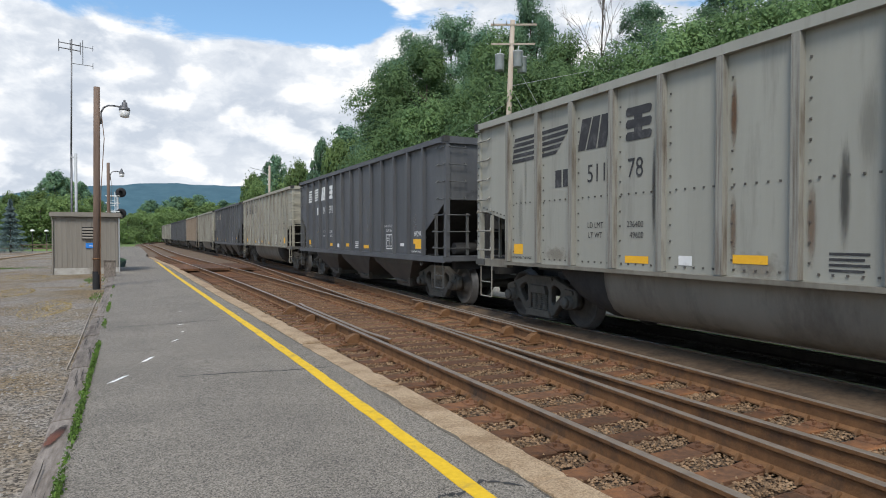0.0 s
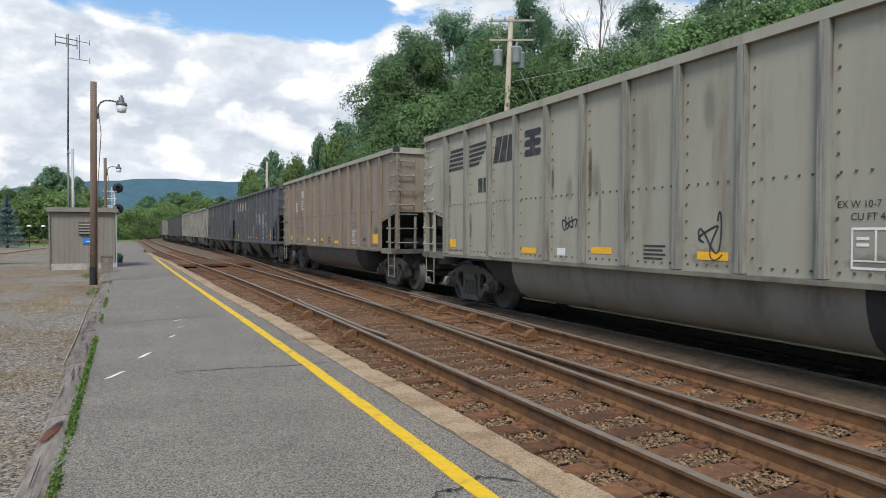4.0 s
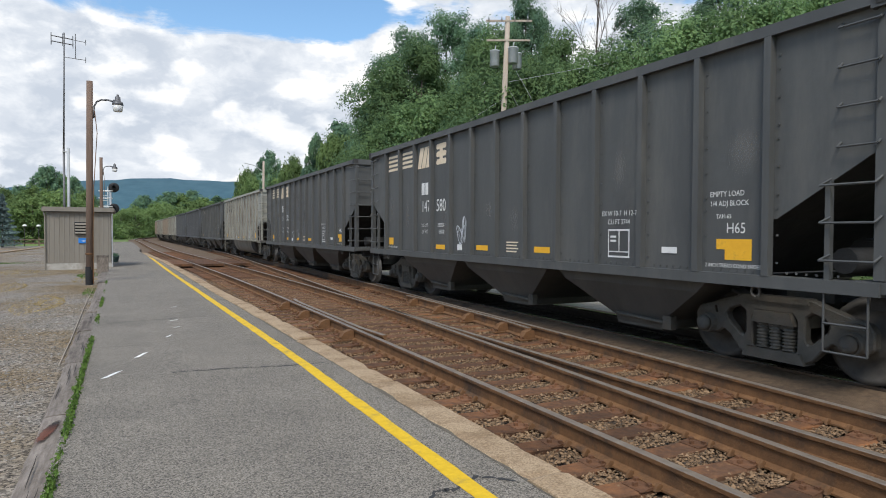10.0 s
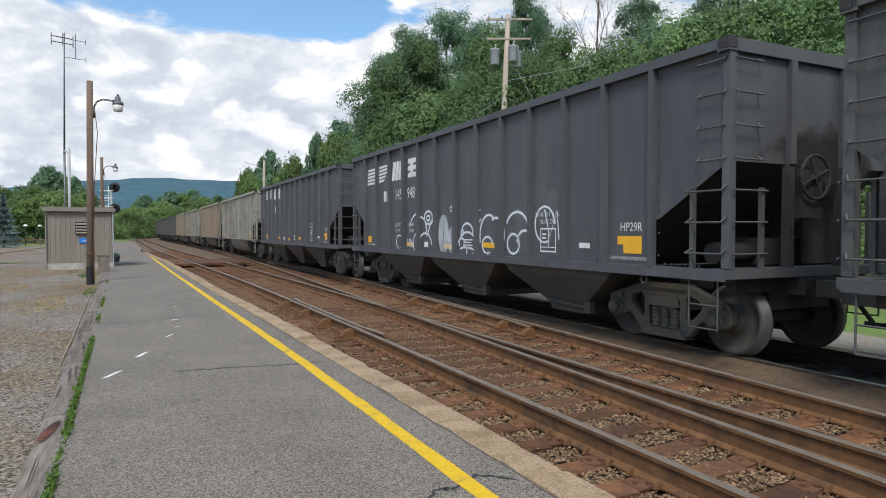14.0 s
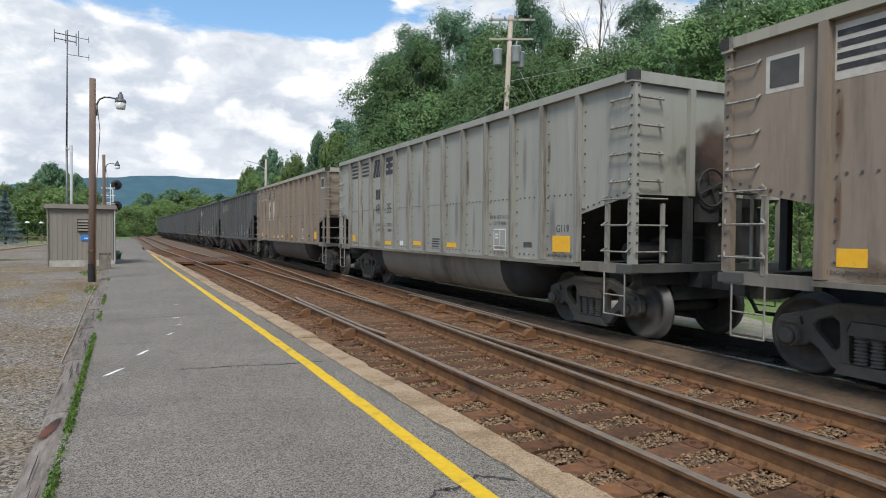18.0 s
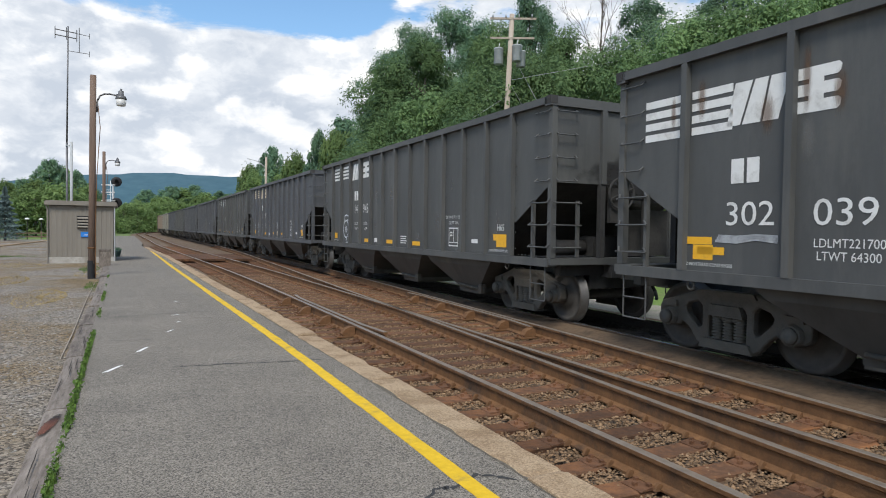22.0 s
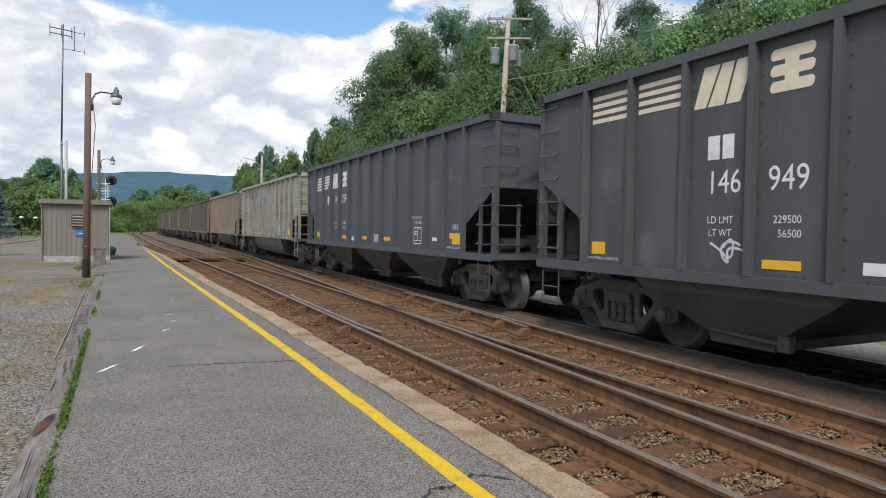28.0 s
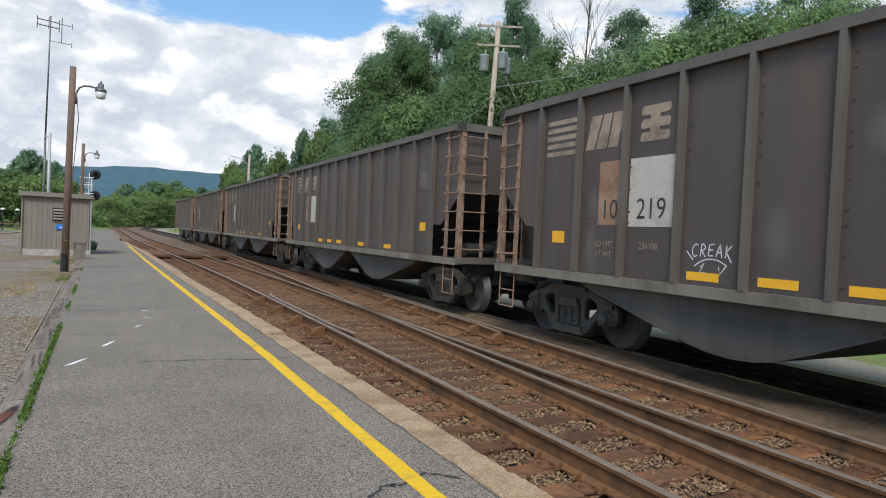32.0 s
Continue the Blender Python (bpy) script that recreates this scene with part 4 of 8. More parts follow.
# soot with painted shade: near-black for car ends and undersides
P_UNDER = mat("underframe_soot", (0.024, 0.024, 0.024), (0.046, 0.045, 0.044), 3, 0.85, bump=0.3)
P_ORANGE = mat("orange_reflector", (0.72, 0.36, 0.02), (0.82, 0.45, 0.03), 6, 0.5, bump=0, dirt=(0.4, 0.22, 0.04), dirt_amount=0.2, dirt_scale=5)
P_DECAL_W = mat("white_lettering", (0.62, 0.62, 0.60), (0.75, 0.75, 0.73), 6, 0.7, bump=0, dirt=(0.40, 0.39, 0.37), dirt_amount=0.35, dirt_scale=3)
P_DECAL_B = mat("black_lettering", (0.025, 0.025, 0.028), (0.05, 0.05, 0.052), 6, 0.7, bump=0, dirt=(0.12, 0.12, 0.12), dirt_amount=0.25, dirt_scale=3)
P_DECAL_C = mat("cream_lettering", (0.62, 0.50, 0.36), (0.72, 0.61, 0.46), 6, 0.7, bump=0)
P_RUST = mat("rusty_ladder", (0.16, 0.085, 0.045), (0.30, 0.22, 0.17), 8, 0.85, bump=0.4)


def side_outline(kind):
    cut = {"hopper": [(HALF, 2.40), (5.80, 1.74), (5.72, 1.74)], "gondola": [(HALF, 2.12), (5.72, 1.86)], "tub": [(HALF, 2.45), (6.1, 1.80), (5.72, 1.80)]}[kind]
    right = cut + [(5.72, SILL + 0.12)]
    left = [(-y, z) for y, z in right][::-1]
    return [(HALF, TOP - 0.1)] + right + left + [(-HALF, TOP - 0.1)]


def belly(bm, kind, rows=None):
    if kind == "gondola":
        sec = [(-1.44, 1.07), (-1.42, 0.86), (-1.36, 0.66), (-1.24, 0.48), (-1.02, 0.35), (-0.6, 0.29), (0.6, 0.29), (1.02, 0.35), (1.24, 0.48), (1.36, 0.66), (1.42, 0.86), (1.44, 1.07)]
        prev = None
        for y, k in rows or ((-3.2, 1.0), (3.2, 1.0)):
            ring = [bm.verts.new((x, y, 1.07 - (1.07 - z) * k)) for x, z in sec]
            if prev:
                for a in range(len(sec) - 1):
                    f = bm.faces.new([prev[a], prev[a + 1], ring[a + 1], ring[a]])
                    f.smooth = True
            prev = ring
    elif kind == "tub":
        for k in (-1, 1):
            pts = [(4.95, 1.02), (4.46, 0.85), (3.75, 0.67), (3.07, 0.49), (2.75, 0.41), (2.45, 0.36), (2.15, 0.34), (1.85, 0.36), (1.6, 0.41), (1.2, 0.56), (0.86, 0.70), (0.15, 0.99), (0.10, 1.02)]
            prism(bm, [(k * y, z) for y, z in pts], "x", -1.42, 1.42)
            for (ya, za), (yb, zb) in zip(pts[1:-2], pts[2:-1]):
                n = max(2, round(math.hypot(yb - ya, zb - za) / 0.11))
                for j in range(n):
                    y, z = k * (ya + (yb - ya) * j / n), za + (zb - za) * j / n + 0.05
                    box(bm, -1.432, -1.42, y - 0.011, y + 0.011, z - 0.011, z + 0.011)


def pocket(bm, y):
    v = []
    for z, hx, hy in ((1.01, 1.45, 1.52), (0.86, 1.42, 1.34), (0.36, 1.12, 0.46), (0.28, 1.10, 0.46)):
        v.append([bm.verts.new((sx * hx, y + sy * hy, z)) for sx, sy in ((-1, -1), (1, -1), (1, 1), (-1, 1))])
    for A, B in zip(v[:-1], v[1:]):
        for k in range(4):
            bm.faces.new([A[k], A[(k + 1) % 4], B[(k + 1) % 4], B[k]])
    bm.faces.new(v[-1])
    bm.faces.new(v[0][::-1])


WHEEL_PROF = [(-0.11, 0.10), (-0.10, 0.17), (-0.02, 0.19), (-0.01, 0.37), (-0.06, 0.385), (-0.065, 0.447), (0.05, 0.455), (0.06, 0.485), (0.08, 0.485), (0.085, 0.38), (0.03, 0.37), (0.03, 0.2), (0.1, 0.16), (0.1, 0.1)]


def cast_plate(bm, rim, holes, x0, x1):
    """A cast plate in the plane across x with openings through it."""
    edges = []
    for loop in (rim, *holes):
        vs = [bm.verts.new((x0, p, q)) for p, q in loop]
        edges += [bm.edges.new((vs[k], vs[(k + 1) % len(vs)])) for k in range(len(vs))]
    faces = [g for g in bmesh.ops.triangle_fill(bm, use_beauty=True, use_dissolve=False, edges=edges)["geom"] if isinstance(g, bmesh.types.BMFace)]
    moved = bmesh.ops.extrude_face_region(bm, geom=faces, use_keep_orig=True)["geom"]
    bmesh.ops.translate(bm, vec=(x1 - x0, 0, 0), verts=[g for g in moved if isinstance(g, bmesh.types.BMVert)])


def truck(parent, y):
    tr = made("truck", lambda b: (box(b, -1.05, 1.05, y - 0.22, y + 0.22, 0.5, 0.78), box(b, -0.45, 0.45, y - 0.3, y + 0.3, 0.78, 0.9)), P_TRUCK, parent, "cast iron two-axle truck", 0.02)
    for sx in (-1, 1):
        def frame_side(b, sx=sx):
            half = [(0.46, 0.855), (0.62, 0.80), (0.86, 0.725), (1.06, 0.67), (1.12, 0.59), (1.12, 0.42), (1.05, 0.355), (0.77, 0.355), (0.70, 0.41), (0.60, 0.345), (0.47, 0.19), (0.37, 0.14)]
            cast_plate(b, [(y + p, q) for p, q in half] + [(y - p, q) for p, q in half[::-1]],
                       [[(y + p, q) for p, q in ((-0.28, 0.255), (0.28, 0.255), (0.285, 0.60), (0.24, 0.68), (-0.24, 0.68), (-0.285, 0.60))]]
                       + [[(y + k * p, q) for p, q in ((0.385, 0.66), (0.375, 0.42), (0.41, 0.365), (0.46, 0.375), (0.63, 0.53), (0.66, 0.60), (0.61, 0.665), (0.46, 0.715))] for k in (-1, 1)],
                       *sorted((sx * 0.96, sx * 1.08)))
            for k in (-1, 1):
                tube(b, (sx * 0.88, y + k * 0.915, 0.455), (sx * 1.16, y + k * 0.915, 0.455), 0.14, 0.12, 14)
                prism(b, [(y + k * 0.78, 0.60), (y + k * 1.05, 0.60), (y + k * 1.03, 0.66), (y + k * 0.80, 0.68)], "x", *sorted((sx * 0.92, sx * 1.12)))
            prism(b, [(y - 0.40, 0.13), (y + 0.40, 0.13), (y + 0.34, 0.25), (y - 0.34, 0.25)], "x", *sorted((sx * 0.92, sx * 1.12)))
            prism(b, [(y - 0.44, 0.80), (y + 0.44, 0.80), (y + 0.40, 0.865), (y - 0.40, 0.865)], "x", *sorted((sx * 0.92, sx * 1.11)))
        made("side_frame", frame_side, P_TRUCK, tr, "cast truck side frame", 0.016)
        for k in (-1, 1):
            made("bearing_cap", lambda b: lathe(b, [(sx * 1.155, 0.10), (sx * 1.20, 0.095), (sx * 1.215, 0.06), (sx * 1.215, 0.0)], "x", 14, (0, y + k * 0.915, 0.455)), P_TRUCK, tr)

        def spring(b, sx=sx):
            lathe(b, [(0.262 + 0.0125 * j, 0.046 if j % 3 == 2 else 0.078) for j in range(24)], "z", 12, (sx * 1.03, 0, 0))
        sp = made("spring", spring, P_TRUCK, tr, "coil spring")
        sp.location.y = y - 0.165
        made("bolster_end", lambda b: prism(b, [(y - 0.27, 0.55), (y + 0.27, 0.55), (y + 0.22, 0.69), (y - 0.22, 0.69)], "x", *sorted((sx * 0.93, sx * 1.13))), P_TRUCK, tr, "", 0.015)
        for k in (0.0, 0.165):
            like(sp, pose(0, y + k, 0))
    for dy in (-0.915, 0.915):
        bm = bmesh.new()
        tube(bm, (-0.9, 0, 0), (0.9, 0, 0), 0.085, 0.085, 10)
        lathe(bm, [(-0.755 + w, r) for w, r in WHEEL_PROF], "x", 30)
        lathe(bm, [(0.755 - w, r) for w, r in WHEEL_PROF][::-1], "x", 30)
        for f in bm.faces:
            r = math.hypot(f.calc_center_median().y, f.calc_center_median().z)
            f.material_index = 1 if r > 0.43 else 0
        ws = part("wheelset", bm, P_WHEEL, tr, "steel wheels on an axle with bright treads")
        ws.data.materials.append(P_TREAD)
        ws.location = (0, y + dy, 0.455)
    return tr


def base_car(kind, paint, trim, bellies, ladder, name, label):
    car = base_of(name, label, "freight car", "coal cars of the train")
    for sx in (-1, 1):
        made("side_sheet", lambda b: prism(b, side_outline(kind), "x", sx * (SIDE - 0.015), sx * SIDE), paint, car)
        if kind == "gondola":
            made("side_sill", lambda b: box(b, *sorted((sx * (SIDE - 0.12), sx * (SIDE + 0.095))), -5.78, 5.78, SILL + 0.065, SILL + 0.12), P_SILL, car, bevel=0.01)
            for sy in (-1, 1):
                made("end_channel", lambda b: box(b, *sorted((sx * (SIDE - 0.1), sx * (SIDE + 0.03))), *sorted((sy * 5.79, sy * HALF)), SILL + 0.01, SILL + 0.15), P_SILL, car, "bolted end channel", 0.01)
        else:
            made("side_sill", lambda b: box(b, *sorted((sx * (SIDE - 0.12), sx * (SIDE + 0.075))), -HALF, HALF, SILL, SILL + 0.13), P_SILL if kind == "tub" else trim, car, bevel=0.01)
        made("top_chord", lambda b: box(b, *sorted((sx * (SIDE - 0.10), sx * (SIDE + 0.085))), -HALF - 0.02, HALF + 0.02, TOP - 0.118, TOP), trim, car, bevel=0.028)
        wide = {"hopper": 0.042, "gondola": 0.05, "tub": 0.036}[kind]
        def one_post(b):
            box(b, *sorted((sx * (SIDE + 0.001), sx * (SIDE + 0.085))), -wide, wide, SILL + 0.132, TOP - 0.12)
        first = made("side_post", one_post, {"hopper": paint, "gondola": P_BROWN if paint is P_BROWN else P_POST, "tub": trim}[kind], car, bevel=0.02)
        first.location = (0, POSTS[0], 0)
        for y in POSTS[1:]:
            like(first, pose(0, y, 0))
        if kind != "gondola" and sx < 0:
            def bolts(b):
                for p in POSTS:
                    for k in range(10):
                        z = 1.26 + k * 0.245 + 0.05 * (k % 3)
                        if z < TOP - 0.2:
                            box(b, -SIDE - 0.012, -SIDE, p - 0.105, p - 0.083, z, z + 0.022)
                    for k in range(6):
                        box(b, -SIDE - 0.012, -SIDE, p - 0.22 - k * 0.11, p - 0.20 - k * 0.11, SILL + 0.155, SILL + 0.177)
            tagged(made("bolting", bolts, paint, car), kind="stuff")
        if sx < 0:
            for sy in (-1, 1) if kind == "hopper" else ():
                made("jack_ring", lambda b: rod(b, [(-SIDE - 0.03, sy * 5.58 + 0.055 * math.cos(q * 0.785), SILL - 0.05 + 0.06 * math.sin(q * 0.785)) for q in range(9)], 0.014, 6), P_TRUCK, car, "hanging steel pull ring")
            for sy in (-1, 1):
                made("corner_cap", lambda b: prism(b, [(-SIDE - 0.092, sy * (HALF + 0.052)), (-SIDE + 0.05, sy * (HALF + 0.052)), (-SIDE + 0.03, sy * (HALF - 0.03)), (-SIDE - 0.04, sy * (HALF - 0.06)), (-SIDE - 0.092, sy * (HALF - 0.07))], "z", TOP - 0.12, TOP + 0.010), P_UNDER, car, "dark worn corner cap", 0.008)
        if kind == "gondola":
            def rivets(b, z):
                for k in range(78):
                    y = -5.65 + k * 0.1467
                    if min(abs(y - p) for p in POSTS) > 0.08:
                        box(b, *sorted((sx * SIDE, sx * (SIDE + 0.013))), y - 0.0115, y + 0.0115, z - 0.0115, z + 0.0115)
            tagged(made("riveting", lambda b: (rivets(b, 2.18), rivets(b, 1.2)), P_RIVET, car), kind="stuff")
            def post_rivets(b):
                for p in POSTS:
                    for k in range(11):
                        box(b, *sorted((sx * SIDE, sx * (SIDE + 0.013))), p - 0.13, p - 0.108, 1.3 + k * 0.21, 1.322 + k * 0.21)
                for sy in (-1, 1):
                    for k in range(18):
                        z = 1.3 + k * 0.135
                        box(b, *sorted((sx * (SIDE + 0.03), sx * (SIDE + 0.045))), sy * (HALF - 0.025) - 0.013, sy * (HALF - 0.025) + 0.013, z, z + 0.026)
                        box(b, *sorted((sx * (SIDE - 0.05), sx * (SIDE - 0.024))), *sorted((sy * (HALF + 0.03), sy * (HALF + 0.045))), z, z + 0.026)
                    for k in range(8):
                        y, z = sy * (5.8 + k * 0.13), 1.93 + k * 0.029
                        box(b, *sorted((sx * SIDE, sx * (SIDE + 0.015))), y - 0.013, y + 0.013, z, z + 0.026)
            tagged(made("riveting", post_rivets, P_RIVET, car), kind="stuff")
    for sy in (-1, 1):
        low = side_outline(kind)[1][1]
        made("end_sheet", lambda b: box(b, -SIDE + 0.02, SIDE - 0.02, *sorted((sy * (HALF - 0.035), sy * (HALF - 0.015))), low, TOP - 0.1), paint, car)
        knee = side_outline(kind)[2][1]
        # near-black here stands in for the deep shade under the slope
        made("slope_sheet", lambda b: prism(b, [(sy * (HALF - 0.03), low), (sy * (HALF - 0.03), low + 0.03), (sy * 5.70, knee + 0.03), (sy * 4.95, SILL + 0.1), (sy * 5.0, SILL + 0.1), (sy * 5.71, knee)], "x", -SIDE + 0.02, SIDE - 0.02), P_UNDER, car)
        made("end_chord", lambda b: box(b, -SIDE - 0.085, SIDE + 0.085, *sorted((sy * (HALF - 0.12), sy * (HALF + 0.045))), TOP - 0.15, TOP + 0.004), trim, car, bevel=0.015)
        # gondola end sills get a darker paint for the shaded car end
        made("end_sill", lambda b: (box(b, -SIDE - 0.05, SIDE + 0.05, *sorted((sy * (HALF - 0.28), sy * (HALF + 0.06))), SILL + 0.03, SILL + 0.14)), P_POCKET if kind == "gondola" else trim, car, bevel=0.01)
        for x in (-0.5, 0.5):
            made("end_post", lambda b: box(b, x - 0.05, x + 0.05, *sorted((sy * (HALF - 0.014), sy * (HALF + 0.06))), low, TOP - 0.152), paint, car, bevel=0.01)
            # lower strut coloured for the shade of the end opening
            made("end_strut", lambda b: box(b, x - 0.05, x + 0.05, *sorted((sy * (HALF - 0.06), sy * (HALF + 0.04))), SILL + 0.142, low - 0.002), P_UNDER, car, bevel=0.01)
        for sx in (-1, 1):
            made("corner_post", lambda b: box(b, *sorted((sx * (SIDE - 0.07), sx * (SIDE + 0.03))), *sorted((sy * (HALF - 0.08), sy * (HALF + 0.03))), SILL + 0.152, TOP - 0.152), ladder if kind == "tub" else paint, car, bevel=0.01)
            tall = 3.7 if kind == "tub" else (2.1 if kind == "hopper" else 2.0)
            n = 7 if kind == "tub" else 3
            y1, x1 = sy * (HALF - 0.52), sx * (SIDE - 0.5)
            lad = made("ladder", lambda b: box(b, *sorted((sx * (SIDE - 0.02), sx * (SIDE + 0.04))), y1 - 0.026, y1 + 0.026, SILL + 0.13, tall), ladder, car, "short steel corner ladder")
            made("stile", lambda b: box(b, x1 - 0.026, x1 + 0.026, *sorted((sy * (HALF + 0.01), sy * (HALF + 0.06))), SILL + 0.16, tall), ladder, lad)
            def side_rung(b):
                rod(b, [(sx * (SIDE + 0.03), y1 + sy * 0.03, 0.06), (sx * (SIDE + 0.075), y1 - sy * 0.06, 0.0), (sx * (SIDE + 0.075), sy * (HALF - 0.05), 0.0), (sx * (SIDE + 0.03), sy * (HALF - 0.01), 0.06)], 0.014)
            def end_rung(b):
                rod(b, [(x1 - sx * 0.05, sy * (HALF + 0.075), 0), (sx * (SIDE + 0.02), sy * (HALF + 0.075), 0)], 0.014)
            if sx < 0:
                ra, rb = made("rung", side_rung, ladder, lad), made("rung", end_rung, ladder, lad)
                ra.location.z = rb.location.z = 1.32
                for k in range(1, n):
                    like(ra, pose(0, 0, 1.32 + k * 0.37))
                    like(rb, pose(0, 0, 1.32 + k * 0.37))
            def side_grab(b):
                y0, y2 = sy * (HALF - 0.04), sy * (HALF - 0.42)
                rod(b, [(sx * SIDE, y0, 0.05), (sx * (SIDE + 0.07), y0, 0), (sx * (SIDE + 0.07), y2, 0), (sx * SIDE, y2, 0.05)], 0.012 if kind == "hopper" else 0.016)
            def end_grab(b):
                rod(b, [(sx * (SIDE - 0.06), sy * HALF, 0.05), (sx * (SIDE - 0.06), sy * (HALF + 0.08), 0), (sx * (SIDE - 0.45), sy * (HALF + 0.08), 0), (sx * (SIDE - 0.45), sy * HALF, 0.05)], 0.012 if kind == "hopper" else 0.016)
            if kind != "tub" and sx < 0:
                ga, gb = made("grab_iron", side_grab, ladder, car, "bent steel grab iron"), made("grab_iron", end_grab, ladder, car, "bent steel grab iron")
                ga.location.z = gb.location.z = 2.42 if kind == "hopper" else 2.3
                for k in range(1, 4):
                    like(ga, pose(0, 0, ga.location.z + 0.38 * k))
                    like(gb, pose(0, 0, ga.location.z + 0.38 * k))
            def step(b, sx=sx):
                x = sx * (SIDE + 0.03)
                ya, yb = sy * (HALF - 0.12), sy * (HALF - 0.55)
                rod(b, [(x, ya, SILL + 0.02), (x, ya, 0.42), (x, yb, 0.42), (x, yb, SILL + 0.02)], 0.012)
                rod(b, [(x, ya, 0.7), (x, yb, 0.7)], 0.012)
            made("stirrup", step, ladder, car, "steel step stirrup")
        def hitch(b):
            box(b, -0.11, 0.11, *sorted((sy * 6.95, sy * 7.45)), 0.78, 0.98)
            prism(b, [(-0.16, sy * 7.35), (0.18, sy * 7.35), (0.20, sy * 7.62), (0.06, sy * 7.665), (-0.16, sy * 7.60)], "z", 0.72, 1.04)
        made("coupler", hitch, P_TRUCK, car, "cast knuckle coupler", 0.02)
        made("draft_gear", lambda b: (box(b, -0.58, 0.58, *sorted((sy * 6.45, sy * 6.72)), 0.60, 1.0), box(b, -1.25, 1.25, *sorted((sy * 6.62, sy * 6.78)), 0.84, 1.02)), P_UNDER, car, "sooty draft gear box, darkened for shade", 0.02)
        made("air_hose", lambda b: rod(b, [(0.3, sy * 6.95, 0.92), (0.34, sy * 7.15, 0.8), (0.33, sy * 7.35, 0.58), (0.2, sy * 7.52, 0.48), (0.05, sy * 7.66, 0.5)], 0.028, 8), P_UNDER, car, "drooping rubber air hose")
        truck(car, sy * 5.45)
    def brake(b):
        rod(b, [(-0.15 + 0.27 * math.cos(a * math.pi / 10), -7.0, 2.25 + 0.27 * math.sin(a * math.pi / 10)) for a in range(21)], 0.02, 6)
        for k in range(4):
            rod(b, [(-0.15, -7.0, 2.25), (-0.15 + 0.26 * math.cos(k * 1.571 + 0.4), -7.0, 2.25 + 0.26 * math.sin(k * 1.571 + 0.4))], 0.014)
        tube(b, (-0.15, -7.01, 2.25), (-0.15, -6.88, 2.25), 0.04, 0.04, 8)
        box(b, -0.35, 0.05, -6.955, -6.87, 1.75, 2.35)
    made("brake_wheel", brake, P_UNDER, car, "round hand brake wheel", 0.01)
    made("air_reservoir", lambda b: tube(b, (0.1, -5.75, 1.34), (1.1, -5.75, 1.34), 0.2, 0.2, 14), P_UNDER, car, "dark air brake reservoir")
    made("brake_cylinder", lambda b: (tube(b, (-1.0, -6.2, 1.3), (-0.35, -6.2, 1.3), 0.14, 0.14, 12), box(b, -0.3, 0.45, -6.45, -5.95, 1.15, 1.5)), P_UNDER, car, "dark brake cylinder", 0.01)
    # added plate, shade-black, that closes the view through the end opening
    made("end_shield", lambda b: box(b, 0.2, SIDE - 0.1, -6.60, -6.57, 1.16, 2.0), P_UNDER, car, "dark plate added behind the end platform for its shade")
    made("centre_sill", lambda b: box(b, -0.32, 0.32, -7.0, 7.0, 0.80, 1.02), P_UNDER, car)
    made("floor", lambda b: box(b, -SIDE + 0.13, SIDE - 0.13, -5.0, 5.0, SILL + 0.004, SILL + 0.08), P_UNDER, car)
    if kind == "hopper":
        for y in (-3.3, 0.0, 3.3):
            made("pocket", lambda b: pocket(b, y), bellies, car, "sloped discharge pocket")
            made("outlet_gate", lambda b: (box(b, -1.10, 1.10, y - 0.45, y + 0.45, 0.245, 0.285), tube(b, (-1.17, y - 0.62, 0.36), (-1.17, y + 0.4, 0.40), 0.03, 0.03, 8), box(b, -1.2, -1.1, y - 0.7, y - 0.55, 0.28, 0.46)), P_TRUCK, car, "outlet gate with its latch", 0.012)
    else:
        made("tub", lambda b: belly(b, kind), bellies, car, "rounded tub bottom")
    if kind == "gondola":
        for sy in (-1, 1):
            made("tub_end", lambda b: belly(b, kind, [(sy * y, k) for y, k in ((3.2, 1.0), (3.45, 0.985), (3.75, 0.9), (4.05, 0.72), (4.25, 0.42), (4.36, 0.02))]), P_UNDER, car, "near-black rounded tub end")
    return car


BASES = {
    "dark": lambda: base_car("hopper", P_DARK, P_DARK, P_POCKET, P_DARK2, "hopper_car", "black ribbed steel hopper car with three sloped pockets"),
    "dark2": lambda: base_car("hopper", P_DARK2, P_DARK2, P_POCKET, P_DARK2, "hopper_car", "faded black ribbed hopper car, dusty along the sill"),
    "grey": lambda: base_car("gondola", P_GREY, P_GREY, P_TUB, P_POST, "gondola_car", "light grey riveted coal gondola with rounded tub bottom"),
    "tan": lambda: base_car("gondola", P_TAN, P_TAN, P_TUB, P_TAN, "gondola_car", "soot-stained grey coal gondola with rusty streaks"),
    "brown": lambda: base_car("gondola", P_BROWN, P_TAN, P_TUBTRIM, P_POST, "gondola_car", "brown-stained coal gondola with white number patches"),
    "tub": lambda: base_car("tub", P_DKBROWN, P_TUBTRIM, P_POCKET, P_RUST, "tub_gondola", "dark brown coal gondola with twin rounded bellies"),
}
# kind of each car in the order of the train
TRAIN = ["grey", "dark", "tan", "dark", "tan", "brown", "dark", "dark", "grey", "grey", "dark2", "dark2", "grey", "dark2", "dark", "dark", "grey", "brown", "grey", "brown",
         "dark2", "dark2", "dark2", "dark", "dark2", "dark", "dark", "dark2", "dark", "tan", "brown", "tub", "tub", "tub", "tub", "tub"]
FIRST = {}
CARS = []
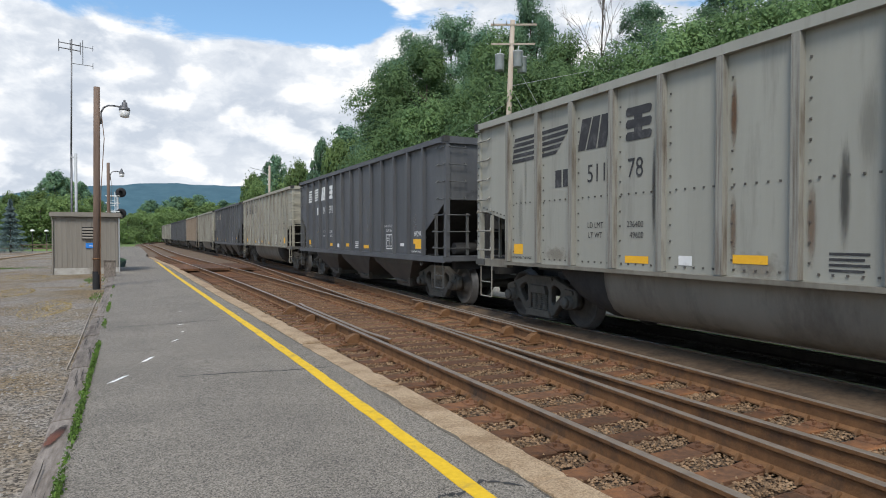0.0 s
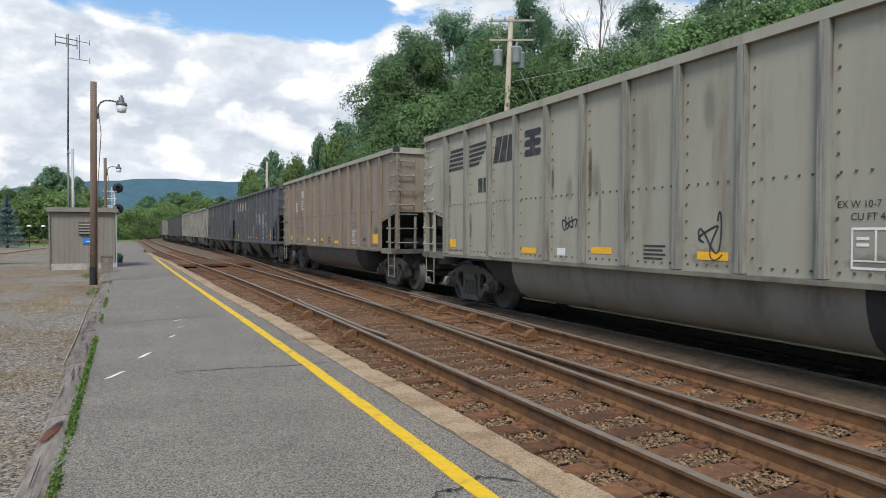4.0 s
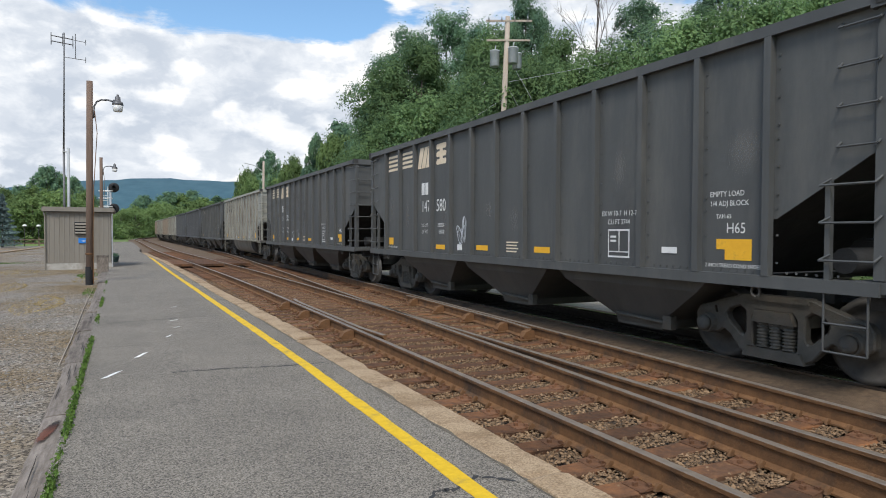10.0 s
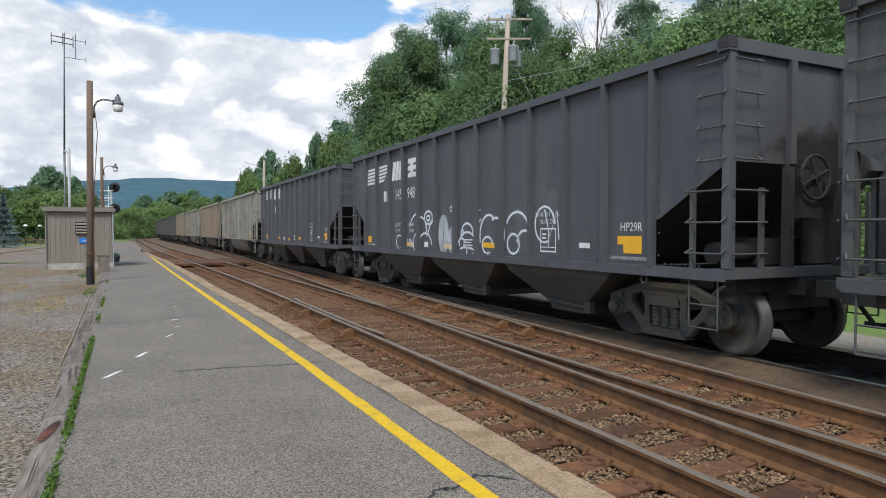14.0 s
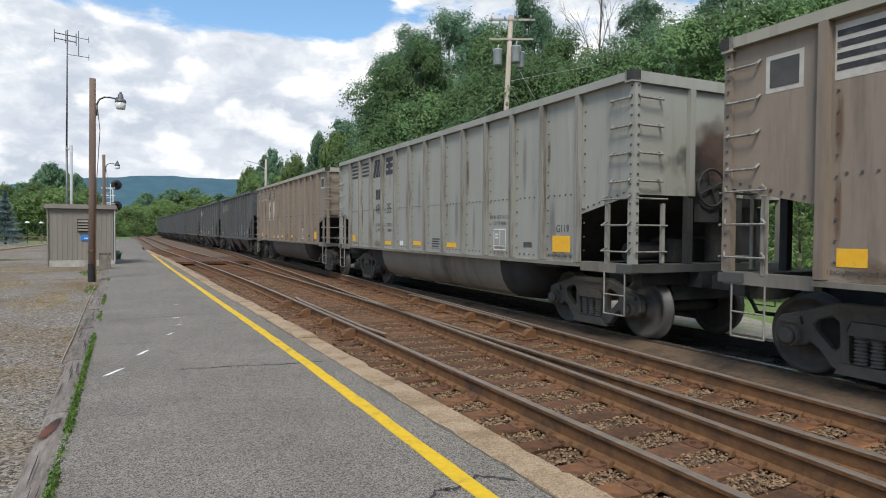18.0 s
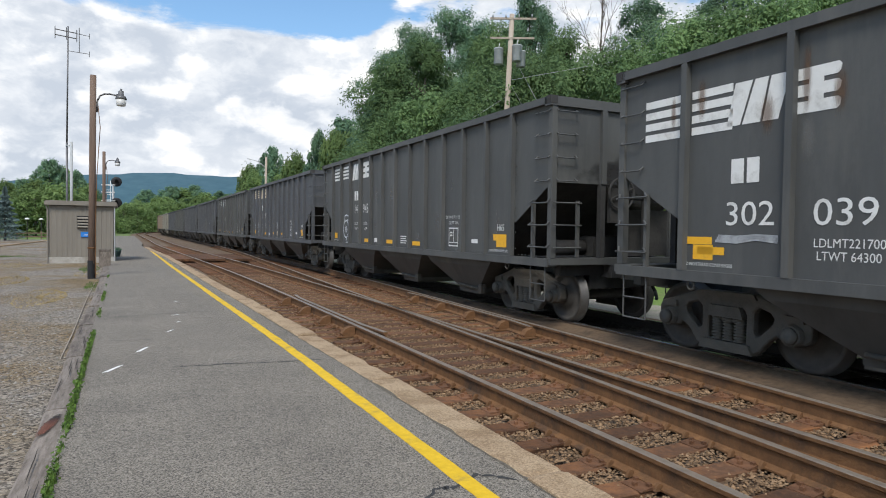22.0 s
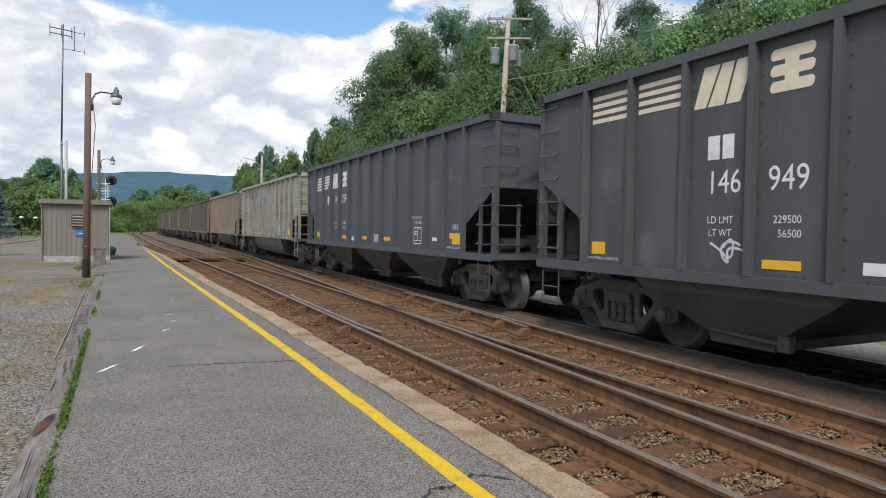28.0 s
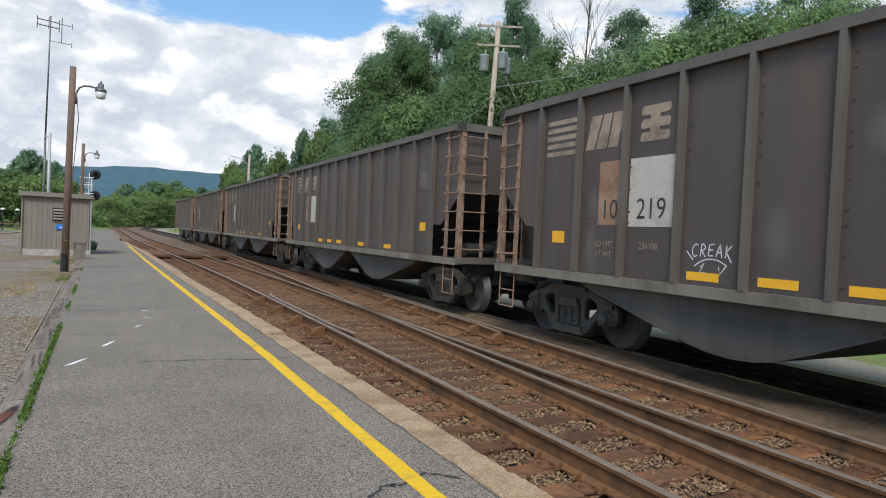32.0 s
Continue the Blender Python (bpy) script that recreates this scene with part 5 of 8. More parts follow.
for i, kind in enumerate(TRAIN, 1):
    if kind not in FIRST:
        FIRST[kind] = BASES[kind]()
        CARS.append((i, kind, FIRST[kind]))
    else:
        CARS.append((i, kind, copy_thing(FIRST[kind], pose(0, 0, 0))))


# one old hopper has fewer, wider-spaced posts
old_car = CARS[21][2]
for side in (-1, 1):
    own = [o for o in old_car.children if o.name.startswith("side_post") and sum(v.co.x for v in o.data.vertices) * side > 0]
    for k, o in enumerate(own):
        if k < 9:
            o.location = (0, 5.72 - 1.43 * k, 0)
        else:
            bpy.data.objects.remove(o)
for o in [o for o in old_car.children if o.name.startswith("bolting")]:
    bpy.data.objects.remove(o)


def car_pose(i, t):
    s = far_end(i, t) - HALF
    a, b = on_line(s - 5.45, TRACK_C)[0], on_line(s + 5.45, TRACK_C)[0]
    c = (a + b) / 2
    return pose(c.x, c.y, 0, 0, 0, -math.degrees(math.atan2(b.x - a.x, b.y - a.y)))


# ---- painted marks on the cars ----
FACE = -SIDE - 0.006
P_DECAL_Y = mat("yellow_green_spray", (0.55, 0.55, 0.18), (0.7, 0.68, 0.25), 6, 0.7, bump=0)
P_SPRAY = mat("white_spray_paint", (0.50, 0.53, 0.56), (0.74, 0.76, 0.78), 3, 0.7, bump=0, dirt=(0.30, 0.32, 0.34), dirt_amount=0.4, dirt_scale=2)
P_HAZE = mat("smeared_spray_paint", (0.20, 0.21, 0.22), (0.50, 0.52, 0.54), 2.2, 0.75, bump=0, dirt=(0.12, 0.125, 0.13), dirt_amount=0.45, dirt_scale=3.5)
P_MIST = mat("soft_overspray", (0.42, 0.44, 0.46), (0.55, 0.57, 0.59), 4, 0.8, bump=0)


def see_through(m, scale, lo, hi, most):
    """Paint that covers only in drifts."""
    N, L = m.node_tree.nodes, m.node_tree.links
    no, rp, clear, mx = N.new("ShaderNodeTexNoise"), N.new("ShaderNodeMapRange"), N.new("ShaderNodeBsdfTransparent"), N.new("ShaderNodeMixShader")
    no.inputs["Scale"].default_value, no.inputs["Detail"].default_value = scale, 6.0
    L.new(N.new("ShaderNodeTexCoord").outputs["Object"], no.inputs["Vector"])
    rp.inputs["From Min"].default_value, rp.inputs["From Max"].default_value, rp.inputs["To Max"].default_value = lo, hi, most
    L.new(no.outputs["Fac"], rp.inputs["Value"])
    L.new(rp.outputs["Result"], mx.inputs["Fac"])
    L.new(clear.outputs["BSDF"], mx.inputs[1])
    L.new(N["Principled BSDF"].outputs["BSDF"], mx.inputs[2])
    L.new(mx.outputs["Shader"], N["Material Output"].inputs["Surface"])
    return m


see_through(P_MIST, 3.0, 0.3, 0.75, 0.42)
P_HALO = see_through(mat("pale_blue_overspray", (0.35, 0.45, 0.55), (0.5, 0.6, 0.68), 4, 0.8, bump=0), 4.0, 0.35, 0.8, 0.45)
P_SPRAY2 = mat("faint_spray_paint", (0.22, 0.23, 0.24), (0.36, 0.37, 0.38), 5, 0.7, bump=0)
P_PATCH = mat("white_patch_paint", (0.40, 0.38, 0.335), (0.52, 0.495, 0.445), 2, 0.75, bump=0, dirt=(0.32, 0.28, 0.24), dirt_amount=0.4, dirt_scale=1.5)
P_RUSTPATCH = mat("rust_patch", (0.17, 0.085, 0.05), (0.36, 0.25, 0.17), 2.5, 0.9, bump=0.2)
P_SOOTPATCH = mat("soot_patch", (0.05, 0.05, 0.05), (0.085, 0.083, 0.08), 3, 0.8, bump=0)
P_FADED = mat("faded_tan_lettering", (0.26, 0.20, 0.15), (0.38, 0.31, 0.24), 3, 0.8, bump=0, dirt=(0.10, 0.075, 0.06), dirt_amount=0.5, dirt_scale=2)
MARKS = {}


def panel_mid(k):
    return (HALF + 5.72) / 2 if k == 0 else (5.72 - (k - 0.5) * 0.9533 if k < 13 else -(HALF + 5.72) / 2)


def on_side(y, z, dx=0.0):
    """Marks are drawn flat, x to the reader's right and y up, then set on the side facing the platform."""
    return Matrix(((0, 0, -1, FACE - dx), (-1, 0, 0, y), (0, 1, 0, z), (0, 0, 0, 1)))


def mark(car, key, fill, material, y, z, name, label="", dx=0.0):
    if (key, material.name) not in MARKS:
        bm = bmesh.new()
        fill(bm)
        me = bpy.data.meshes.new(name)
        bm.to_mesh(me)
        bm.free()
        me.materials.append(material)
        MARKS[(key, material.name)] = me
    o = new(name, MARKS[(key, material.name)])
    o.parent, o.matrix_basis = car, on_side(y, z, dx)
    if name in ("graffiti", "small_print"):
        o["kind"] = "stuff"
    if label:
        o["label"] = label
    return o


def flat(bm, pts):
    bm.faces.new([bm.verts.new((x, y, 0)) for x, y in pts])


def rect(bm, x0, x1, y0, y1):
    flat(bm, [(x0, y0), (x1, y0), (x1, y1), (x0, y1)])


def words(car, text, material, y, z, height, name="lettering", squeeze=0.9):
    """Writing centred at (y, z) on the side."""
    key = ("t", text, height, squeeze)
    if (key, material.name) not in MARKS:
        cu = bpy.data.curves.new("text", "FONT")
        cu.body, cu.size, cu.align_x, cu.align_y = text, height / 0.70, "CENTER", "CENTER"
        cu.resolution_u = 3
        tmp = bpy.data.objects.new("text", cu)
        me = bpy.data.meshes.new_from_object(tmp)
        bpy.data.objects.remove(tmp)
        for v in me.vertices:
            v.co.x *= squeeze
        me.materials.clear()
        me.materials.append(material)
        me.name = name
        MARKS[(key, material.name)] = me
    o = new(name, MARKS[(key, material.name)])
    o.parent, o.matrix_basis = car, on_side(y, z, 0.001)
    return o


def stroke(bm, pts, w):
    n = len(pts)
    L, R = [], []
    for k in range(n):
        a, b = Vector(pts[max(0, k - 1)]), Vector(pts[min(n - 1, k + 1)])
        d = (b - a).normalized() if (b - a).length else Vector((1, 0))
        nrm = Vector((-d.y, d.x)) * w
        p = Vector(pts[k])
        L.append(bm.verts.new((*(p + nrm), 0))), R.append(bm.verts.new((*(p - nrm), 0)))
    for k in range(n - 1):
        bm.faces.new([L[k], R[k], R[k + 1], L[k + 1]])


def arc(cx, cy, rx, ry, a0, a1, n=14):
    return [(cx + rx * math.cos(radians(a0 + (a1 - a0) * k / n)), cy + ry * math.sin(radians(a0 + (a1 - a0) * k / n))) for k in range(n + 1)]


def scribble(seed, w, h, thick):
    """Loops of an unreadable spray tag."""
    def fill(bm):
        r = random.Random(seed)
        for _ in range(2):
            ph, fx, fy = r.uniform(0, 6), r.uniform(0.9, 1.7), r.uniform(1.3, 2.4)
            x0 = r.uniform(-w * 0.35, w * 0.1)
            pts = [(x0 + w * 0.5 * u + 0.18 * w * math.sin(fx * 6 * u + ph), h * 0.45 * math.sin(fy * 5 * u + ph * 1.7) * (0.6 + 0.4 * math.cos(3 * u + ph))) for u in [k / 36 for k in range(37)]]
            stroke(bm, pts, thick)
    return fill


SCRIPT = {"N": [[(0, 0), (0.1, 1), (0.55, 0.05), (0.7, 1.05)]], "S": [arc(0.4, 0.74, 0.32, 0.25, 30, 250, 8) + arc(0.36, 0.25, 0.32, 0.26, 80, -150, 8)],
          "F": [[(0.1, -0.1), (0.2, 1.0), (0.8, 1.08)], [(0.14, 0.5), (0.65, 0.58)]], "P": [[(0.15, -0.05), (0.2, 0.95)], arc(0.2, 0.72, 0.42, 0.32, 100, -90, 10)],
          "e": [[(0.08, 0.3), (0.55, 0.36)] + arc(0.32, 0.3, 0.26, 0.3, 15, 320, 12)], "a": [arc(0.3, 0.28, 0.26, 0.28, 30, 350, 12), [(0.56, 0.56), (0.54, 0.1), (0.68, 0.0)]],
          "r": [[(0.1, 0.0), (0.12, 0.6)], [(0.12, 0.38), (0.3, 0.6), (0.5, 0.52)]], "C": [arc(0.42, 0.5, 0.38, 0.5, 50, 310, 12)], "R": [[(0.1, 0), (0.12, 1)], arc(0.15, 0.76, 0.42, 0.26, 90, -90, 8), [(0.2, 0.5), (0.68, 0.0)]],
          "E": [[(0.65, 1.0), (0.1, 0.95), (0.06, 0.02), (0.68, 0.06)], [(0.08, 0.5), (0.55, 0.54)]], "A": [[(0.0, 0.0), (0.35, 1.0), (0.68, -0.05)], [(0.12, 0.34), (0.62, 0.38)]],
          "K": [[(0.1, 0.0), (0.12, 1.0)], [(0.68, 1.0), (0.14, 0.48), (0.85, -0.35)]], "H": [[(0.05, 0.0), (0.1, 1.0)], [(0.6, -0.05), (0.64, 1.05)], [(0.06, 0.48), (0.62, 0.54)]],
          "I": [[(0.3, 0.0), (0.36, 1.0)]], "W": [[(0.0, 1.0), (0.2, 0.0), (0.42, 0.7), (0.6, 0.0), (0.85, 1.05)]], "Y": [[(0.05, 1.0), (0.36, 0.5)], [(0.75, 1.1), (0.36, 0.5), (0.18, -0.4)]]}


def handwriting(text, w, h, thick, tilt=0.0, extra=()):
    """Sprayed letters in single strokes, each a little off its line."""
    def fill(bm):
        r = random.Random(len(text) * 7 + ord(text[0]))
        for k, ch in enumerate(text):
            x0, y0, g = (k - len(text) / 2) * w, r.uniform(-0.06, 0.06) * h, r.uniform(0.9, 1.12)
            for line in SCRIPT[ch]:
                dense = []
                for (xa, ya), (xb, yb) in zip(line, line[1:]):
                    dense += [(xa + (xb - xa) * f, ya + (yb - ya) * f) for f in (0.0, 0.34, 0.67)]
                dense.append(line[-1])
                stroke(bm, [(x0 + x * w * g + 0.12 * y * w, y0 + (y - 0.5) * h * g + tilt * (x0 + x * w)) for x, y in dense], thick)
        for line in extra:
            stroke(bm, line, thick)
    return fill


def stripes_slant(first):
    def fill(bm):
        for k in range(5):
            y0 = 0.205 - k * 0.095
            if first:
                flat(bm, [(-0.33 - 0.02 * k, y0 - 0.065), (0.36, y0 - 0.05), (0.36, y0 + 0.01), (-0.31 - 0.02 * k, y0)])
            else:
                e = 0.42 - 0.095 * k
                flat(bm, [(-0.40, y0 - 0.05), (e - 0.05, y0 - 0.03), (e + 0.02, y0 + 0.035), (-0.40, y0 + 0.01)])
    return fill


def stripes_flat(bm):
    for k in range(4):
        y0 = 0.17 - k * 0.11
        rect(bm, -0.38, 0.38, y0 - 0.062, y0)


def emblem_a(slant=0.06):
    """A slanted block of three close bars."""
    def fill(bm):
        s = slant
        flat(bm, [(-0.38, -0.24), (-0.20, -0.24), (-0.10 + s, 0.24), (-0.33 + s, 0.24)])
        flat(bm, [(-0.17, -0.24), (0.06, -0.24), (0.10 + s, 0.24), (-0.07 + s, 0.24)])
        flat(bm, [(0.09, -0.24), (0.28, -0.24), (0.36 + s, 0.24), (0.13 + s, 0.24)])
    return fill


def emblem_b(bm):
    """A rounded block with level slots."""
    for y0, y1 in ((-0.23, -0.11), (-0.06, 0.06), (0.11, 0.23)):
        flat(bm, [(-0.25, y0 + 0.03), (-0.22, y0), (0.22, y0), (0.25, y0 + 0.03), (0.26, y1 - 0.03), (0.23, y1), (-0.21, y1), (-0.24, y1 - 0.03)])
    rect(bm, -0.08, 0.08, -0.11, -0.06), rect(bm, -0.08, 0.08, 0.06, 0.11)


def lettered(i, car, style, groups, paint, loads, small):
    P = panel_mid
    if style == 3:
        mark(car, "s3a", lambda b: [rect(b, -0.34, 0.34, 0.2 - k * 0.145, 0.295 - k * 0.145) for k in range(4)], paint, HALF - 0.80, 3.02, "logo_stripes", "worn level stripes")
        mark(car, "s3b", lambda b: [rect(b, -0.30, 0.30, 0.2 - k * 0.145, 0.295 - k * 0.145) for k in range(4)], paint, HALF - 1.55, 3.02, "logo_stripes", "worn level stripes")
        mark(car, "ea", emblem_a(), paint, HALF - 2.15, 3.06, "emblem", "worn slanted emblem block")
        mark(car, "eb", emblem_b, paint, HALF - 2.85, 3.06, "emblem", "worn rounded emblem block")
        mark(car, "rm", lambda b: (rect(b, -0.05, 0.12, -0.14, 0.14), rect(b, 0.16, 0.32, -0.14, 0.14)), paint, HALF - 1.90, 2.30, "reporting_mark", "plain owner's mark")
        mark(car, "o5", lambda b: rect(b, -0.2, 0.2, -0.045, 0.045), P_ORANGE, HALF - 1.40, 1.50, "reflector", "orange reflector")
        mark(car, "o5", lambda b: rect(b, -0.2, 0.2, -0.045, 0.045), P_ORANGE, HALF - 1.58, 1.38, "reflector", "orange reflector")
        words(car, "302", paint, HALF - 2.10, 1.80, 0.27, "car_number", 1.15)
        words(car, "039", paint, HALF - 3.18, 1.80, 0.27, "car_number", 1.15)
        words(car, "LDLMT221700", paint, HALF - 3.22, 1.50, 0.09)
        words(car, "LTWT 64300", paint, HALF - 3.22, 1.37, 0.09)
        return
    if style == 1:
        mark(car, "s1a", stripes_slant(True), paint, P(1), 3.14, "logo_stripes", "slanted stripes")
        mark(car, "s1b", stripes_slant(False), paint, P(2), 3.14, "logo_stripes", "tapered stripes")
        mark(car, "ea", emblem_a(), paint, P(3), 3.14, "emblem", "slanted emblem block")
        mark(car, "eb", emblem_b, paint, P(4), 3.14, "emblem", "rounded emblem block")
        zn, zm, pm = 2.52, 2.52, 2
    else:
        mark(car, "s2", stripes_flat, paint, P(1), 3.40, "logo_stripes", "level stripes")
        mark(car, "s2", stripes_flat, paint, P(2), 3.40, "logo_stripes", "level stripes")
        mark(car, "ea2", emblem_a(0.1), paint, P(3), 3.33, "emblem", "slanted emblem block")
        mark(car, "eb", emblem_b, paint, P(4) + 0.05, 3.33, "emblem", "rounded emblem block")
        zn, zm, pm = 2.18, 2.60, 3
    paint = P_DECAL_W if paint is P_DECAL_C else paint
    mark(car, "rm", lambda b: (rect(b, -0.05, 0.12, -0.14, 0.14), rect(b, 0.16, 0.32, -0.14, 0.14)), paint, P(pm) - (0.03 if style == 1 else -0.1), zm, "reporting_mark", "plain owner's mark")
    if groups:
        words(car, groups[0], paint, P(3) - 0.09, zn, 0.27, "car_number", 0.84)
        words(car, groups[1], paint, P(4) + 0.05, zn, 0.27, "car_number", 0.84)
    if loads:
        words(car, "LD LMT", paint, P(3) - 0.05, 1.75, 0.085)
        words(car, "LT WT", paint, P(3) - 0.05, 1.60, 0.085)
        words(car, loads[0], paint, P(4) + 0.05, 1.75, 0.085)
        words(car, loads[1], paint, P(4) + 0.02, 1.60, 0.085)


def small_marks(car, kind, paint, code, r, old=False, empty=False):
    P = panel_mid
    if code != "H302":
        mark(car, "o1", lambda b: rect(b, -0.16, 0.14, -0.09, 0.09), P_ORANGE, P(1) + 0.18, 1.36, "reflector", "orange reflector")
    for k in (4, 6, 8):
        mark(car, "o2", lambda b: rect(b, -0.23, 0.23, -0.05, 0.05), P_ORANGE, P(k) + r.uniform(-0.12, 0.12), 1.29 + r.uniform(-0.04, 0.04), "reflector", "orange reflector")
    mark(car, "wl", lambda b: rect(b, -0.11, 0.11, -0.06, 0.06), P_DECAL_W, P(5) + 0.1, 1.28, "sticker", "white data sticker")
    def lines(b):
        for k in range(4):
            rect(b, -0.2, 0.2 - 0.05 * (k % 2), 0.08 - k * 0.055, 0.105 - k * 0.055)
    mark(car, "ln", lines, paint, P(7) - 0.05, 1.32, "small_print", "lines of small print")
    def frame_box(b):
        rect(b, -0.22, 0.22, -0.2, -0.175), rect(b, -0.22, 0.22, 0.175, 0.2), rect(b, -0.22, -0.2, -0.175, 0.175), rect(b, 0.2, 0.22, -0.175, 0.175), rect(b, 0.0, 0.02, -0.11, 0.175), rect(b, -0.2, 0.2, -0.125, -0.11)
        rect(b, -0.17, -0.05, 0.08, 0.11), rect(b, -0.17, -0.05, 0.02, 0.05)
    mark(car, "bx", frame_box, P_DECAL_W, P(10), 1.44, "stencil_box", "white stencil frame")
    ink = P_DECAL_W if kind.startswith("dark") else paint
    words(car, "EX W 10-7  H 12-7", ink, P(10), 1.86, 0.07)
    words(car, "CU FT 3744" if kind.startswith("dark") else "CU FT 4080", ink, P(10), 1.74, 0.07)
    mark(car, "vp", lambda b: rect(b, -0.13, 0.13, -0.04, 0.04), P_DECAL_W if kind.startswith("dark") else P_SOOTPATCH, P(11), 1.37, "defect_plate", "small plate holder", 0.004)
    if kind.startswith("dark"):
        mark(car, "o3s", lambda b: (rect(b, -0.24, 0.24, 0.0, 0.12), rect(b, -0.12, 0.24, -0.12, 0.0)), P_ORANGE, P(12) - 0.02, 1.40, "reflector", "stepped orange reflector")
    else:
        mark(car, "o3", lambda b: rect(b, -0.24, 0.24, -0.13, 0.13), P_ORANGE, P(12) - 0.02, 1.40, "reflector", "square orange reflector")
    words(car, code, ink, P(12) - 0.05, 1.64, 0.12)
    if empty:
        words(car, "EMPTY LOAD", ink, P(12) + 0.08, 2.04, 0.062)
        words(car, "1/4 ADJ BLOCK", ink, P(12) + 0.05, 1.93, 0.062)
        words(car, "TAM-65", ink, P(12) + 0.12, 1.78, 0.05)
    words(car, "2 INCH TREAD COND SHOES", ink, P(12), 1.21, 0.045)
    words(car, "2 INCH TREAD COND SHOES", ink, P(1) + 0.1, 1.21, 0.04)


SPECS = {1: (1, ("511", "78"), ("236400", "49600")), 2: (1, ("145", "393"), ("239100", "56900")), 3: (1, ("531", "20"), ("237200", "48800")), 4: (1, ("145", "762"), ("228900", "57100")), 5: (1, None, None),
         7: (1, ("145", "715"), ("229000", "57000")), 8: (1, ("145", "768"), ("229200", "56800")), 9: (1, ("521", "41"), ("236800", "49200")), 10: (1, ("525", "08"), ("236800", "49200")),
         11: (2, ("147", "580"), ("230000", "56000")), 12: (2, ("147", "108"), ("229400", "56600")), 13: (1, ("531", "94"), ("237200", "48800")), 14: (2, ("146", "836"), ("229100", "56900")), 15: (1, ("145", "948"), ("228500", "57500")),
         16: (2, None, None), 17: (2, ("492", "95"), ("237200", "48800")), 18: (2, ("462", "10"), None), 19: (2, ("487", "35"), ("237700", "56300")), 20: (2, ("465", "29"), None),
         21: (1, ("145", "330"), ("229100", "56900")), 22: (3, None, None), 23: (2, ("147", "945"), ("229700", "56300")), 24: (2, ("147", "925"), ("229500", "56500")), 25: (2, ("148", "688"), ("229800", "56100")),
         26: (1, ("145", "740"), ("229100", "56900")), 27: (2, None, None), 28: (2, ("146", "949"), ("229500", "56500")), 29: (1, ("146", "299"), ("229800", "56200")), 30: (2, ("502", "01"), ("237200", "48800")), 31: (2, ("472", "34"), None)}
CREAM = {4, 7, 11, 12, 14, 21, 24, 28}
for i, kind, car in CARS:
    r = random.Random(100 + i)
    P = panel_mid
    light = kind in ("grey", "tan", "brown")
    paint = P_DECAL_B if light else (P_DECAL_C if i in CREAM else P_DECAL_W)
    if kind == "brown" and i != 6:
        for k, z0, z1 in ((3, 2.05, 2.95), (4, 2.05, 2.95)):
            mark(car, ("pt", k, z0), lambda b: rect(b, -0.40, 0.38, -0.45, 0.45), P_PATCH, P(k), (z0 + z1) / 2, "number_patch", "white repainted patch", -0.003)
        for k in (1, 2, 3, 4):
            mark(car, ("pb", k), lambda b: rect(b, -0.40, 0.40, -0.27, 0.27), P_PATCH, P(k), 3.36, "number_patch", "white repainted patch", -0.003)
        for at in (P(13) + 0.1, P(0) - 0.12):
            mark(car, "sq", lambda b: rect(b, -0.22, 0.22, -0.2, 0.2), P_PATCH, at, 3.30, "panel_frame", "white framed square", -0.003)
            mark(car, "sq2", lambda b: rect(b, -0.17, 0.17, -0.15, 0.15), P_SOOTPATCH, at, 3.30, "panel_square", "dark square")
    if i in SPECS:
        lettered(i, car, *SPECS[i][:2], paint, SPECS[i][2], None)
    if kind != "tub":
        small_marks(car, kind, paint, "G119" if light else ("HP29R" if i in (2, 7, 8, 15, 21, 26) else ("H69" if i == 24 else "H65")), r, i == 22, i in (11, 14, 28))
    if kind in ("dark", "dark2"):
        def end_print(b):
            rect(b, 0.0, 0.10, 0.36, 0.48), rect(b, 0.13, 0.23, 0.36, 0.48)
            for q in range(4):
                rect(b, 0.0, 0.42 - 0.05 * (q % 2), 0.04 - q * 0.11, 0.09 - q * 0.11)
        o = mark(car, "ep", end_print, P_DECAL_W, 0, 0, "small_print", "white lines of small print on the end sheet")
        o.matrix_basis = Matrix(((1, 0, 0, 0.72), (0, 0, -1, -HALF + 0.008), (0, 1, 0, 3.0), (0, 0, 0, 1)))
        if i in SPECS and SPECS[i][1]:
            o = words(car, "".join(SPECS[i][1]), P_DECAL_W, 0, 0, 0.13, "car_number")
            o.matrix_basis = Matrix(((1, 0, 0, 0.98), (0, 0, -1, -HALF + 0.008), (0, 1, 0, 3.22), (0, 0, 0, 1)))
    if i == 6:
        for k, t0, z in ((2, "10", 2.62), (3, "754", 2.66)):
            mark(car, ("wp", k), lambda b: rect(b, -0.32, 0.36, -0.19, 0.19), P_PATCH, P(k) - 0.02, z, "number_patch", "white repainted patch", -0.002)
            words(car, t0, P_DECAL_B, P(k) - 0.05, z, 0.25, "car_number")
        mark(car, "wp9", lambda b: rect(b, -0.25, 0.25, -0.14, 0.14), P_PATCH, P(3), 3.1, "number_patch", "white repainted patch", -0.002)
        words(car, "LD LMT", P_DECAL_B, P(2), 1.75, 0.085), words(car, "LT WT", P_DECAL_B, P(2), 1.6, 0.085)
        words(car, "244300", P_DECAL_B, P(3), 1.75, 0.085), words(car, "41700", P_DECAL_B, P(3), 1.6, 0.085)
